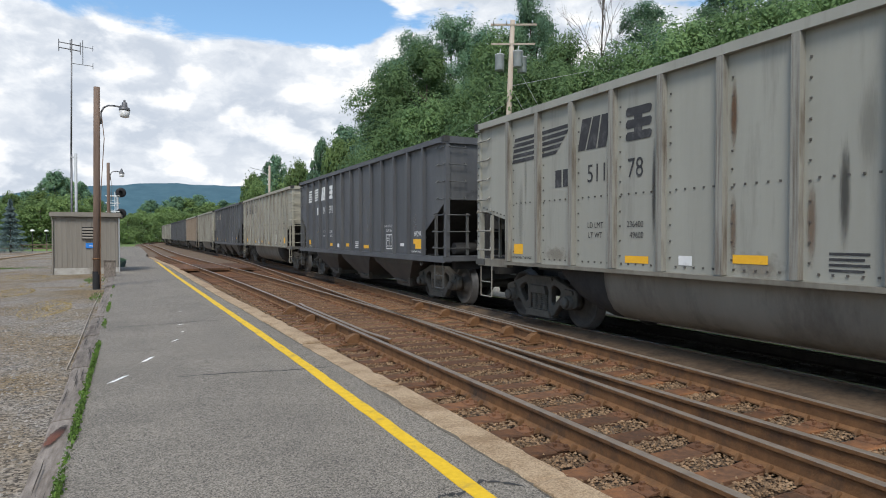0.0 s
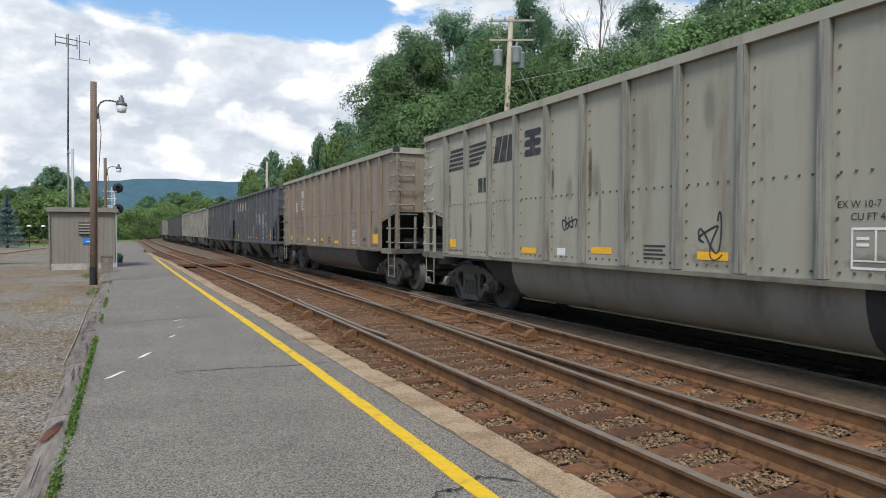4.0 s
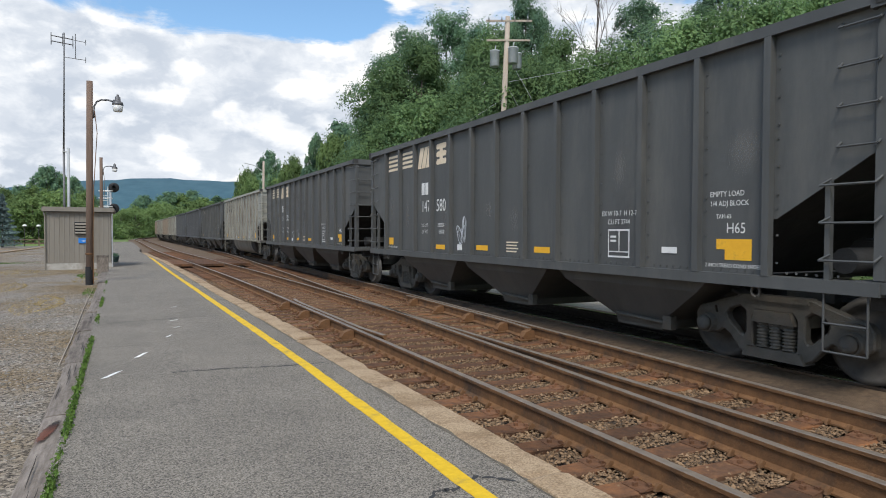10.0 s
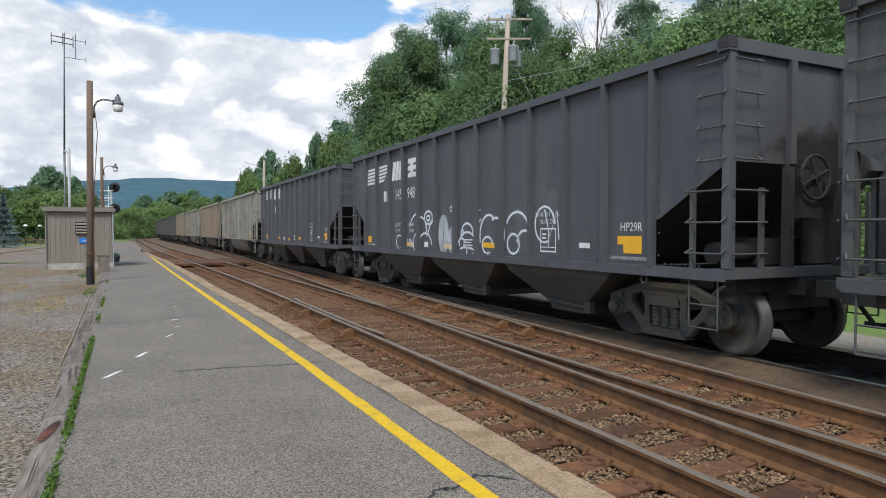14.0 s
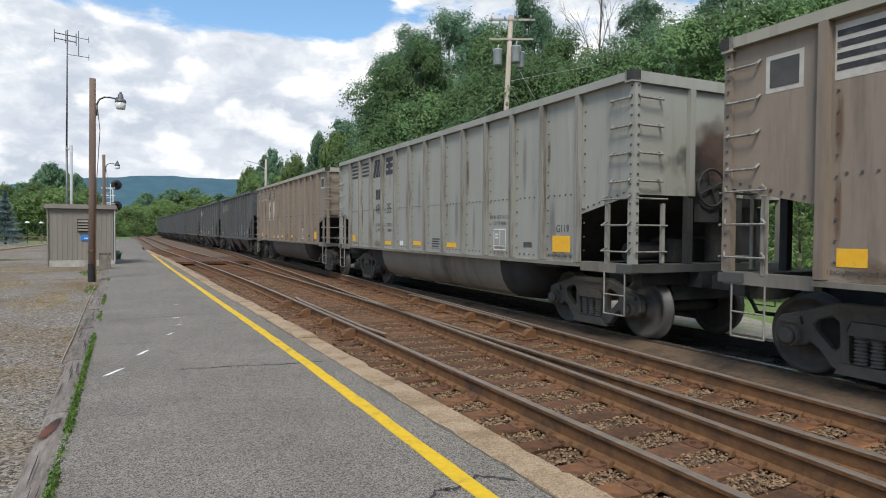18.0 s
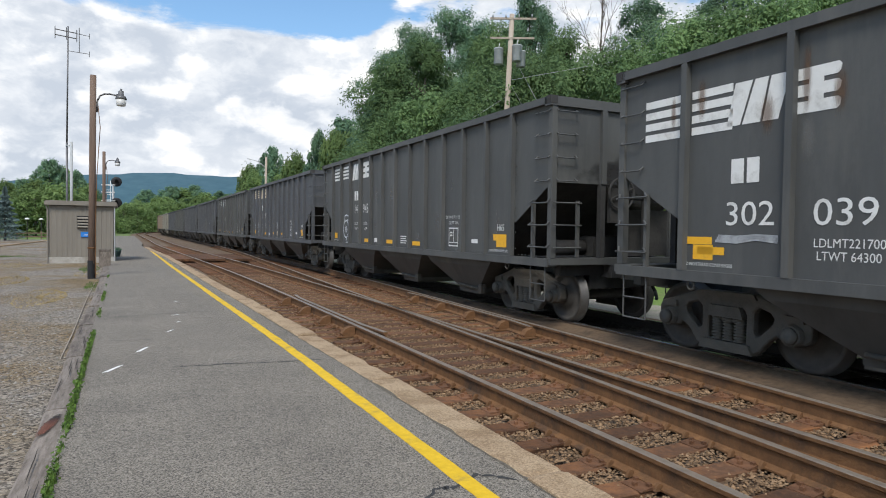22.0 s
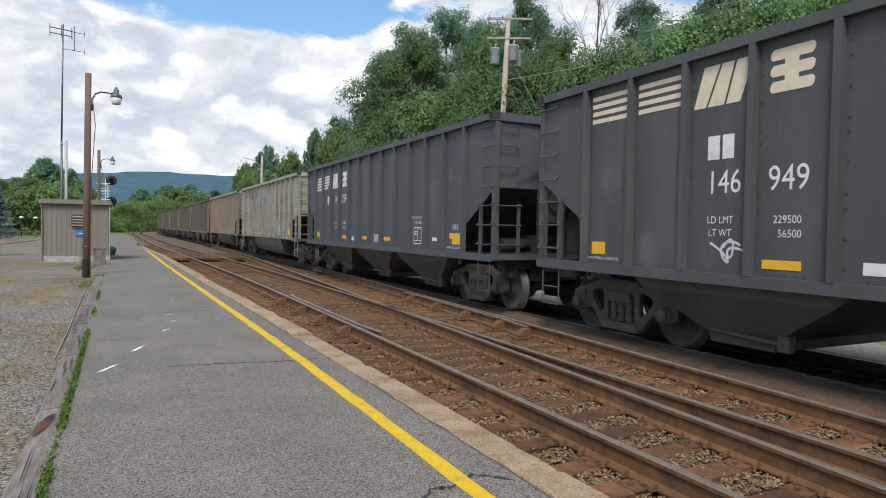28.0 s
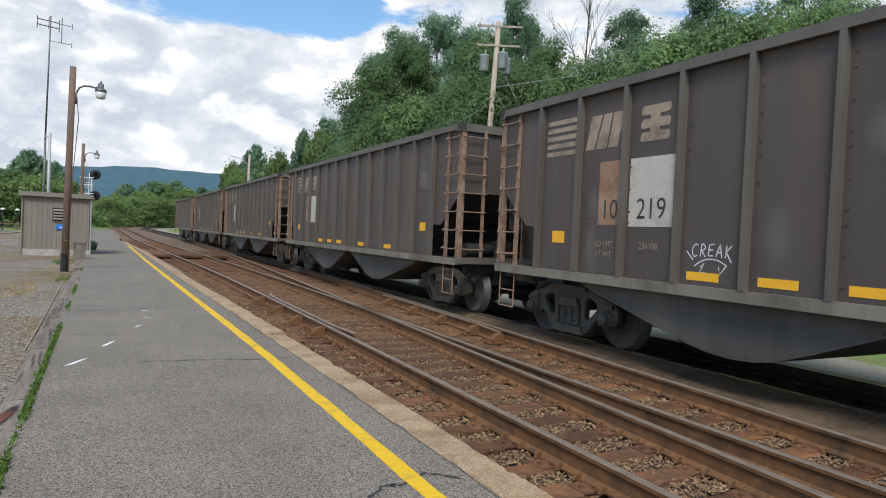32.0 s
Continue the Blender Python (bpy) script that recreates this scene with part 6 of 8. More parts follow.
    if i == 7:
        def big_tag(fat):
            return lambda b: [stroke(b, pts, w * fat) for pts, w in (([(-2.0, -0.42), (-1.9, 0.3), (-1.75, 0.35)], 0.09), (arc(-1.45, 0.0, 0.3, 0.42, 160, -30), 0.10), ([(-1.25, 0.4), (-1.05, -0.4), (-0.9, 0.3)], 0.10), (arc(-0.5, 0.1, 0.35, 0.35, 200, -60), 0.11), ([(-0.55, 0.05), (-0.25, -0.45)], 0.10),
                                              (arc(0.45, 0.0, 0.42, 0.45, 60, 300), 0.12), (arc(0.55, 0.0, 0.40, 0.45, -60, 60), 0.11), ([(1.2, 0.5), (1.15, -0.42), (2.0, -0.38)], 0.13), ([(1.2, 0.5), (2.0, 0.5)], 0.12), ([(1.2, 0.05), (1.8, 0.08)], 0.10))]
        o = mark(car, "tag7", big_tag(1.0), P_HAZE, P(9) + 0.05, 2.25, "graffiti", "large smeared white spray letters", 0.0006)
        o.matrix_basis @= Matrix.Diagonal((0.85, 0.62, 1, 1))
        o = mark(car, "tag7w", big_tag(1.55), P_MIST, P(9) + 0.05, 2.25, "graffiti", "soft overspray round the letters")
        o.matrix_basis @= Matrix.Diagonal((0.85, 0.62, 1, 1))
        mark(car, "tag7h", handwriting("HIWAY", 0.155, 0.25, 0.012, -0.12, (arc(-0.02, 0.24, 0.07, 0.035, 0, 360, 12), [(-0.18, -0.14), (-0.06, -0.30), (0.05, -0.24)])), P_DECAL_Y, P(7) + 0.1, 1.75, "graffiti", "yellow-green sprayed tag")
        def heart(b):
            stroke(b, [(-0.3, 0.32), (-0.28, -0.3)], 0.016), stroke(b, arc(-0.1, 0.1, 0.22, 0.3, 200, -10, 16), 0.018), stroke(b, arc(0.24, 0.1, 0.24, 0.36, 175, -60, 16), 0.02)
            stroke(b, arc(0.02, 0.42, 0.13, 0.07, 0, 360, 14), 0.018), stroke(b, [(0.1, 0.1), (0.03, -0.1), (-0.12, -0.22), (0.0, -0.12), (0.14, -0.28), (0.2, -0.18), (0.34, -0.3)], 0.014)
            stroke(b, [(-0.25, -0.36), (0.1, -0.33), (0.36, -0.37)], 0.014)
        mark(car, "tag7b", heart, P_SPRAY, P(11) - 0.05, 1.66, "graffiti", "white sprayed face outline").matrix_basis @= Matrix.Diagonal((0.85, 0.62, 1, 1))
        mark(car, "tag7c", scribble(75, 0.35, 0.2, 0.008), P_SPRAY2, P(5), 1.62, "graffiti", "faint grey tag")
    if i == 8:
        mark(car, "ov1", lambda b: flat(b, [(-0.36, -0.5), (0.38, -0.5), (0.38, 0.2)] + arc(0.0, 0.12, 0.38, 0.42, 10, 172, 10) + [(-0.36, 0.1)]), P_RUSTPATCH, P(2), 2.85, "rust_patch", "rusty oval patch")
        mark(car, "ov2", lambda b: flat(b, [(-0.36, 0.55), (-0.36, 0.0)] + arc(0.05, -0.05, 0.40, 0.55, 190, 300, 8) + [(0.38, -0.6), (0.38, 0.55)]), P_RUSTPATCH, P(2), 1.72, "rust_patch", "rusty oval patch")
    if i == 15:
        # eyes, mushrooms and rings sprayed panel by panel
        eye = [arc(0.02, 0.30, 0.22, 0.15, 0, 360, 22), arc(0.02, 0.29, 0.09, 0.06, 0, 360, 14)]
        for key, k, z, w, lines in (
                ("a", 4, 1.62, 0.02, [arc(0.42, -0.02, 0.55, 0.42, 170, 95), arc(0.3, -0.32, 0.2, 0.22, 60, 240)]),
                ("b", 4, 1.32, 0.014, [arc(-0.12, 0.0, 0.06, 0.07, 0, 300), arc(0.02, -0.06, 0.05, 0.06, 0, 360), [(-0.3, 0.1), (-0.2, -0.1), (-0.05, 0.08), (0.1, -0.1)]]),
                ("c", 5, 1.60, 0.022, eye + [arc(-0.42, -0.02, 0.36, 0.34, 95, -20), arc(0.42, -0.12, 0.40, 0.36, 180, 95), arc(-0.16, -0.32, 0.36, 0.26, 180, 0), [(-0.12, 0.16), (-0.08, -0.05)]]),
                ("d", 3, 1.32, 0.018, [arc(0.14, 0.0, 0.19, 0.17, -60, 260)]),
                ("e", 7, 1.48, 0.022, [arc(-0.19, 0.08, 0.05, 0.06, 0, 360, 14), arc(0.02, 0.08, 0.24, 0.19, 190, -10), arc(0.03, -0.16, 0.36, 0.25, 190, -50), arc(-0.22, -0.14, 0.14, 0.10, 180, 20), [(-0.3, -0.26), (-0.1, -0.22), (0.2, -0.24), (0.38, -0.28)], [(0.0, -0.24), (0.02, -0.42)]]),
                ("f", 8, 1.62, 0.022, [arc(-0.42, 0.28, 0.10, 0.11, 60, 320), arc(-0.05, -0.12, 0.34, 0.40, 200, 60), arc(0.22, -0.1, 0.3, 0.32, 120, -30), arc(-0.1, -0.3, 0.2, 0.16, 0, 300)]),
                ("g", 9, 1.58, 0.022, [arc(0.0, 0.05, 0.36, 0.3, 160, -20), arc(-0.12, -0.22, 0.2, 0.18, 0, 360), arc(0.25, -0.2, 0.24, 0.22, 180, -20)]),
                ("h", 10, 1.70, 0.018, [arc(-0.1, 0.0, 0.28, 0.3, 0, 300), [(-0.1, 0.25), (0.05, -0.2), (0.25, 0.22), (0.3, -0.25)]])):
            mark(car, ("tag15", key), lambda b: [stroke(b, p, w) for p in lines], P_SPRAY, P(k), z, "graffiti", "white sprayed loops and rings", 0.0006)
            mark(car, ("halo15", key), lambda b: [stroke(b, p, w * 2.3) for p in lines], P_HALO, P(k), z, "graffiti", "pale overspray")
        def rings(b):
            for q in range(7):
                stroke(b, arc(-0.13, 0.06, 0.05 + 0.032 * q, 0.10 + 0.052 * q, 0, 360, 24), 0.011)
                if q < 5:
                    stroke(b, arc(0.26, -0.06, 0.03 + 0.028 * q, 0.06 + 0.05 * q, 0, 360, 20), 0.010)
            stroke(b, [(0.18, 0.62), (0.36, 0.70), (0.40, 0.95)], 0.02), stroke(b, [(0.2, 0.55), (0.42, 0.62)], 0.018)
        mark(car, "tag15r", rings, P_SPRAY, P(6), 1.46, "graffiti", "pale blue-white concentric rings", 0.0008)
        mark(car, "tag15m", lambda b: (flat(b, arc(-0.13, 0.06, 0.27, 0.45, 0, 345, 22)), flat(b, arc(0.26, -0.06, 0.17, 0.29, 0, 345, 20))), P_HALO, P(6), 1.46, "graffiti", "pale blue overspray behind the rings")
    if i == 17:
        for k, z0 in ((1, 1.45), (3, 1.26), (4, 1.26), (5, 1.26), (6, 1.30)):
            hh = 0.4 if k == 1 else 0.13
            mark(car, ("so", hh), lambda b: rect(b, -0.37, 0.38, -hh, hh), P_SOOTPATCH, P(k), z0, "dark_patch", "dark repainted patch", -0.004)
    if i == 23:
        def wheel_tag(b):
            stroke(b, arc(-0.02, -0.02, 0.27, 0.27, 20, 300, 20), 0.022)
            stroke(b, arc(0.0, -0.03, 0.09, 0.09, 0, 360, 14), 0.018)
            for a in range(5):
                stroke(b, [(0.0, -0.03), (0.075 * math.cos(a * 1.257), -0.03 + 0.075 * math.sin(a * 1.257))], 0.008)
            stroke(b, [(-0.20, 0.20), (-0.16, 0.40), (0.02, 0.43), (0.26, 0.37), (0.27, 0.24), (0.42, 0.24), (0.43, 0.17), (0.22, 0.15)], 0.02)
            stroke(b, [(-0.2, 0.20), (0.1, 0.27), (0.27, 0.25)], 0.016)
            stroke(b, [(0.12, -0.22), (0.32, -0.12), (0.18, -0.26), (0.38, -0.3), (0.40, -0.42)], 0.018)
            stroke(b, [(0.1, -0.25), (-0.02, -0.38), (0.05, -0.45), (-0.12, -0.5), (0.15, -0.44)], 0.018)
        mark(car, "tag23", wheel_tag, P_SPRAY, P(2) + 0.02, 1.60, "graffiti", "white spray-painted wheel with a cap")
    if i == 28:
        mark(car, "tag28", scribble(281, 0.5, 0.3, 0.014), P_SPRAY, P(3) - 0.05, 1.40, "graffiti", "small white spray tag")
    if i == 24:
        mark(car, "tag24a", handwriting("NSF", 0.15, 0.22, 0.012, 0.1, ([(-0.18, -0.12), (-0.17, -0.26)],)), P_SPRAY, P(1) + 0.02, 1.72, "graffiti", "white sprayed tag")
        mark(car, "tag24b", handwriting("Pear", 0.17, 0.26, 0.013, -0.02, ([(0.40, 0.22), (0.38, -0.1), (0.44, -0.22)], arc(0.02, -0.44, 0.3, 0.14, 160, 50, 10), [(0.1, -0.26), (0.2, -0.36), (0.12, -0.40), (0.3, -0.42)])), P_SPRAY, P(2), 1.72, "graffiti", "looping white sprayed tag")
    if i in (22, 24, 28, 12, 10, 21, 5, 26, 25, 14, 11):
        for q in range(2):
            k = r.choice((2, 3, 5, 6, 7, 8, 9, 12)) if i != 24 else (7, 12)[q]
            mark(car, ("tg", i, q), scribble(i * 10 + q, r.uniform(0.45, 0.75), r.uniform(0.4, 0.75), 0.012), (P_DECAL_B if light else P_SPRAY if q == 0 or i == 24 else P_SPRAY2), P(k), r.uniform(1.5, 1.75), "graffiti", "thin looped spray tag")
    if kind == "tub":
        dk = i in (32, 33)
        mark(car, "t1", lambda b: [rect(b, -0.36, 0.38, 0.24 - k * 0.12, 0.31 - k * 0.12) for k in range(5)], P_FADED, P(1), 3.12, "logo_stripes", "faded tan stripes")
        mark(car, "ea", emblem_a(), P_FADED, P(2), 3.14, "emblem", "faded slanted emblem block")
        mark(car, "eb", emblem_b, P_FADED, P(3), 3.14, "emblem", "faded rounded emblem block")
        mark(car, "tw", lambda b: rect(b, -0.40, 0.36, -0.47, 0.43), P_PATCH, P(3), 2.28, "number_patch", "white number patch", -0.002)
        mark(car, "tr", lambda b: rect(b, -0.05, 0.36, -0.45, 0.43), P_RUSTPATCH, P(2), 2.28, "number_patch", "rusty tan number patch", -0.002)
        if i == 32:
            words(car, "219", P_DECAL_B, P(3), 2.03, 0.27, "car_number")
            words(car, "10", P_DECAL_B, P(2) - 0.18, 2.03, 0.27, "car_number")
            words(car, "LD LMT", P_FADED, P(2) - 0.1, 1.56, 0.085), words(car, "LT WT", P_FADED, P(2) - 0.1, 1.42, 0.085)
            words(car, "236100", P_FADED, P(3) + 0.02, 1.56, 0.085)
            mark(car, "tag32", handwriting("CREAK", 0.115, 0.14, 0.0075, 0.0, (arc(0.0, -0.62, 0.42, 0.52, 125, 60, 10), [(-0.36, -0.02), (-0.26, -0.12)], [(-0.16, -0.2), (-0.1, -0.15), (-0.16, -0.26), (-0.08, -0.26)], [(0.1, -0.18), (0.12, -0.27), (0.2, -0.17)])), P_SPRAY, P(4) - 0.02, 1.55, "graffiti", "thin white sprayed tag")
        mark(car, "o1", lambda b: rect(b, -0.16, 0.14, -0.09, 0.09), P_ORANGE, P(1) - 0.03, 1.64, "reflector", "orange reflector")
        for k in (4, 5, 6, 8, 10):
            mark(car, "o2", lambda b: rect(b, -0.23, 0.23, -0.05, 0.05), P_ORANGE, P(k) + 0.1, 1.24, "reflector", "orange reflector")
        mark(car, "o4", lambda b: rect(b, -0.16, 0.14, -0.09, 0.09), P_ORANGE, P(12), 1.75, "reflector", "orange reflector")


def soft_stain(name, colour, strength, drawn=(9.0, 1.1, 1.0), rough=3.0):
    """A stain that thins out raggedly towards its rim."""
    m = mat(name, colour, [c * 1.5 for c in colour], 5, 0.85, bump=0)
    N, L = m.node_tree.nodes, m.node_tree.links
    tc, gr, no = N.new("ShaderNodeTexCoord"), N.new("ShaderNodeTexGradient"), N.new("ShaderNodeTexNoise")
    gr.gradient_type = "SPHERICAL"
    mp = N.new("ShaderNodeMapping")
    mp.inputs["Scale"].default_value = drawn
    no.inputs["Scale"].default_value, no.inputs["Detail"].default_value = rough, 7.0
    L.new(tc.outputs["Object"], gr.inputs["Vector"])
    L.new(tc.outputs["Object"], mp.inputs["Vector"])
    L.new(mp.outputs["Vector"], no.inputs["Vector"])
    ad, rp, clear, mx = N.new("ShaderNodeMath"), N.new("ShaderNodeMapRange"), N.new("ShaderNodeBsdfTransparent"), N.new("ShaderNodeMixShader")
    ad.operation = "MULTIPLY_ADD"
    rp.inputs["From Min"].default_value, rp.inputs["From Max"].default_value = 0.66, 1.0
    rp.inputs["To Max"].default_value = strength
    L.new(gr.outputs["Fac"], ad.inputs[0])
    L.new(no.outputs["Fac"], ad.inputs[2])
    ad.inputs[1].default_value = 0.75
    L.new(ad.outputs["Value"], rp.inputs["Value"])
    L.new(rp.outputs["Result"], mx.inputs["Fac"])
    L.new(clear.outputs["BSDF"], mx.inputs[1])
    L.new(N["Principled BSDF"].outputs["BSDF"], mx.inputs[2])
    L.new(mx.outputs["Shader"], N["Material Output"].inputs["Surface"])
    return m


P_SOOT = soft_stain("soot_streak_stain", (0.045, 0.04, 0.035), 0.22)
P_SOOTRUN = soft_stain("heavy_soot_run", (0.028, 0.026, 0.025), 0.6)
P_ENDSOOT = soft_stain("end_soot", (0.075, 0.048, 0.036), 0.75, (1.6, 1.2, 1.0), 1.4)
P_ENDGRIME = soft_stain("end_grime", (0.016, 0.016, 0.017), 0.9, (1.6, 1.1, 1.0), 1.6)
P_RUSTRUN = soft_stain("rust_run_stain", (0.12, 0.065, 0.035), 0.5)
P_ROADDUST = soft_stain("brown_road_dust", (0.15, 0.11, 0.075), 0.32, (2.2, 1.2, 1.0), 2.0)
P_DUST = soft_stain("pale_dust_stain", (0.26, 0.25, 0.235), 0.16)


STAINS = []


def stain(car, material, y, z, w, h):
    o = mark(car, "st", lambda b: rect(b, -1, 1, -1, 1), material, y, z, "stain", "ragged stain on the side sheet", -0.0035 + 0.0004 * (len(STAINS) % 5))
    STAINS.append(o)
    o.matrix_basis = o.matrix_basis @ Matrix.Diagonal((w, h, 1, 1))


for i, kind, car in CARS:
    r = random.Random(700 + i)
    light = kind in ("grey", "tan", "brown")
    if light:
        for _ in range(7):
            k, h = r.randrange(1, 13), r.uniform(0.35, 0.95)
            stain(car, P_SOOT, panel_mid(k) + r.uniform(-0.27, 0.27), r.choice((SILL + 0.13 + h * r.uniform(0.6, 1.0), TOP - 0.2 - h, r.uniform(2.0, 2.9))), r.uniform(0.045, 0.15), h * 0.95)
        for _ in range(3):
            stain(car, P_ROADDUST, panel_mid(r.randrange(1, 13)), r.uniform(1.18, 1.3), 0.42, r.uniform(0.12, 0.24))
        for _ in range(7):
            stain(car, P_RUSTRUN, panel_mid(r.randrange(1, 13)) + r.choice((-0.34, 0.34)), r.uniform(1.6, 3.0), r.uniform(0.04, 0.09), r.uniform(0.3, 0.6))
    else:
        for _ in range(8):
            stain(car, P_DUST, panel_mid(r.randrange(1, 13)) + r.uniform(-0.2, 0.2), r.uniform(1.3, 3.0), r.uniform(0.08, 0.34), r.uniform(0.2, 0.6))
    if kind in ("grey", "tan", "brown"):
        o = mark(car, "st", lambda b: rect(b, -1, 1, -1, 1), P_ENDSOOT, 0, 0, "stain", "brown-black soot on the end sheet")
        o.matrix_basis = Matrix(((1, 0, 0, 0.35), (0, 0, -1, -HALF + 0.010), (0, 1, 0, 2.72), (0, 0, 0, 1))) @ Matrix.Diagonal((1.1, 0.85, 1, 1))
    if kind != "tub":
        o = mark(car, "st", lambda b: rect(b, -1, 1, -1, 1), P_ENDGRIME, 0, 0, "stain", "black coal grime low on the end sheet")
        o.matrix_basis = Matrix(((1, 0, 0, 0.2), (0, 0, -1, -HALF + 0.012), (0, 1, 0, 2.45), (0, 0, 0, 1))) @ Matrix.Diagonal((1.31, 0.62 if kind.startswith("dark") else 0.8, 1, 1))
    if i == 12:
        mark(car, "kite", lambda b: flat(b, [(-0.07, 0.12), (-0.03, 0.2), (0.04, 0.2), (0.08, 0.1), (0.02, -0.28), (-0.02, -0.28)]), P_SOOTPATCH, panel_mid(7), 2.25, "dark_patch", "dark kite-shaped scorch")
    if i == 9:
        for y, w in ((1.75, 0.30), (-0.75, 0.42), (-2.85, 0.30)):
            o = mark(car, ("ring", w), lambda b: (stroke(b, arc(0, 0, w, 0.085, 0, 360, 22), 0.03), flat(b, arc(0, 0, w * 0.8, 0.06, 0, 342, 18))), P_MIST, 0, 0, "pale_ring", "pale scoured ring on the tub", 0.0)
            o.matrix_basis = Matrix(((0, -0.287, -0.958, -1.402), (-1, 0, 0, y), (0, 0.958, -0.287, 0.765), (0, 0, 0, 1)))
    if i == 13:
        stain(car, P_SOOTRUN, panel_mid(6) - 0.1, 1.75, 0.28, 0.9)
    if i == 22:
        for d, z, w, h in ((0.95, 3.1, 0.06, 0.3), (1.4, 3.2, 0.09, 0.35), (2.3, 2.9, 0.12, 0.3), (2.75, 3.2, 0.07, 0.5), (3.1, 3.0, 0.1, 0.3)):
            o = mark(car, "st", lambda b: rect(b, -1, 1, -1, 1), P_RUSTRUN, HALF - d, z, "stain", "rust run over the emblem", 0.0015)
            o.matrix_basis = o.matrix_basis @ Matrix.Diagonal((w, h, 1, 1))
        mark(car, "smear", lambda b: [stroke(b, [(-0.4 + 0.02 * q, -0.03 + 0.03 * q), (-0.1, 0.03 * q - 0.04), (0.15, 0.02 * q), (0.42, 0.03 * q - 0.03)], 0.016) for q in range(3)], P_HAZE, HALF - 2.05, 1.53, "paint_smear", "white paint rubbed out below the number", 0.001)
    if i == 1:
        for y, z, w, h in ((panel_mid(9) - 0.1, 2.5, 0.07, 0.8), (panel_mid(10) + 0.2, 2.3, 0.09, 0.9), (panel_mid(10) - 0.1, 2.7, 0.06, 0.7), (panel_mid(8), 2.9, 0.06, 0.6), (panel_mid(7), 2.0, 0.08, 0.7), (panel_mid(4) - 0.3, 2.2, 0.05, 0.9)):
            stain(car, P_SOOTRUN, y, z, w, h)


# ---- beside the platform ----
def tree_kit(seed, height, spread, leaves, size, material, name, label, first=0.25):
    """A trunk with limbs and a crown of many small leaf sprays in uneven clumps."""
    rg = np.random.default_rng(seed)
    tree = base_of(name, label, "tree", "trees")
    bm = bmesh.new()
    tube(bm, (0, 0, -0.6), (0.1, 0, height * 0.45), 0.028 * height * 0.6, 0.018 * height * 0.6, 9)
    tube(bm, (0.1, 0, height * 0.45), (0.0, 0.1, height * 0.85), 0.018 * height * 0.6, 0.06, 8)
    clumps = []
    n = 64
    for k in range(n):
        u = (k + rg.random()) / n
        z = height * (first + (0.97 - first) * u)
        prof = math.sin(math.pi * (0.16 + 0.80 * u) ** 0.9) ** 0.7
        a = k * 2.4 + rg.normal(0, 0.4)
        r = spread * prof * rg.uniform(0.3, 1.05)
        c = np.array([r * math.cos(a), r * math.sin(a), z])
        clumps.append((c, spread * rg.uniform(0.15, 0.33)))
        if k % 5 == 0:
            tube(bm, (0.05, 0, max(height * 0.15, z - r * 0.6)), tuple(c * 0.9 + np.array([0, 0, z * 0.1])), 0.012 * height * 0.5, 0.02, 6)
    part("trunk", bm, M_BARK, tree)
    cen, us, vs = [], [], []
    per = leaves // n
    for c, r in clumps:
        d = rg.normal(size=(per, 3))
        d /= np.linalg.norm(d, axis=1)[:, None]
        d[:, 2] = np.where(d[:, 2] < -0.3, -d[:, 2], d[:, 2])
        lump = 1.0 + 0.16 * np.sin(d[:, :1] * 7 + c[0]) + 0.16 * np.sin(d[:, 1:2] * 6 + c[1] * 2)
        p = c + d * (r * lump * (0.60 + 0.52 * rg.random((per, 1)) + 0.25 * (rg.random((per, 1)) < 0.08))) * np.array([1, 1, 0.86])
        nrm = d + np.array([0, 0, 0.40]) + rg.normal(0, 0.26, (per, 3))
        nrm /= np.linalg.norm(nrm, axis=1)[:, None]
        t = np.cross(nrm, rg.normal(size=(per, 3)))
        t /= np.linalg.norm(t, axis=1)[:, None]
        b = np.cross(nrm, t)
        s = size * rg.uniform(0.6, 1.3, (per, 1))
        cen.append(p), us.append(t * s), vs.append(b * s)
    crown = new("crown", quads("crown", np.concatenate(cen), np.concatenate(us), np.concatenate(vs), material))
    crown.parent = tree
    return tree


def from_view(az, dist):
    a = radians(az)
    return dist * math.sin(a), dist * math.cos(a)


def grove(kit, x, y, top, z, wide):
    own, tree = KITS[kit]
    k = (top - z) / own
    m = pose(x, y, z, 0, 0, rt.uniform(0, 360)) @ Matrix.Diagonal((k * wide, k * wide, k, 1))
    if kit not in used:
        used.add(kit)
        tree.matrix_basis = m
    else:
        copy_thing(tree, m)


def hill_z(x):
    return float(np.interp(x, (23.5, 30, 42, 60, 72), (-0.35, 1.4, 5.0, 10.4, 13.4)))


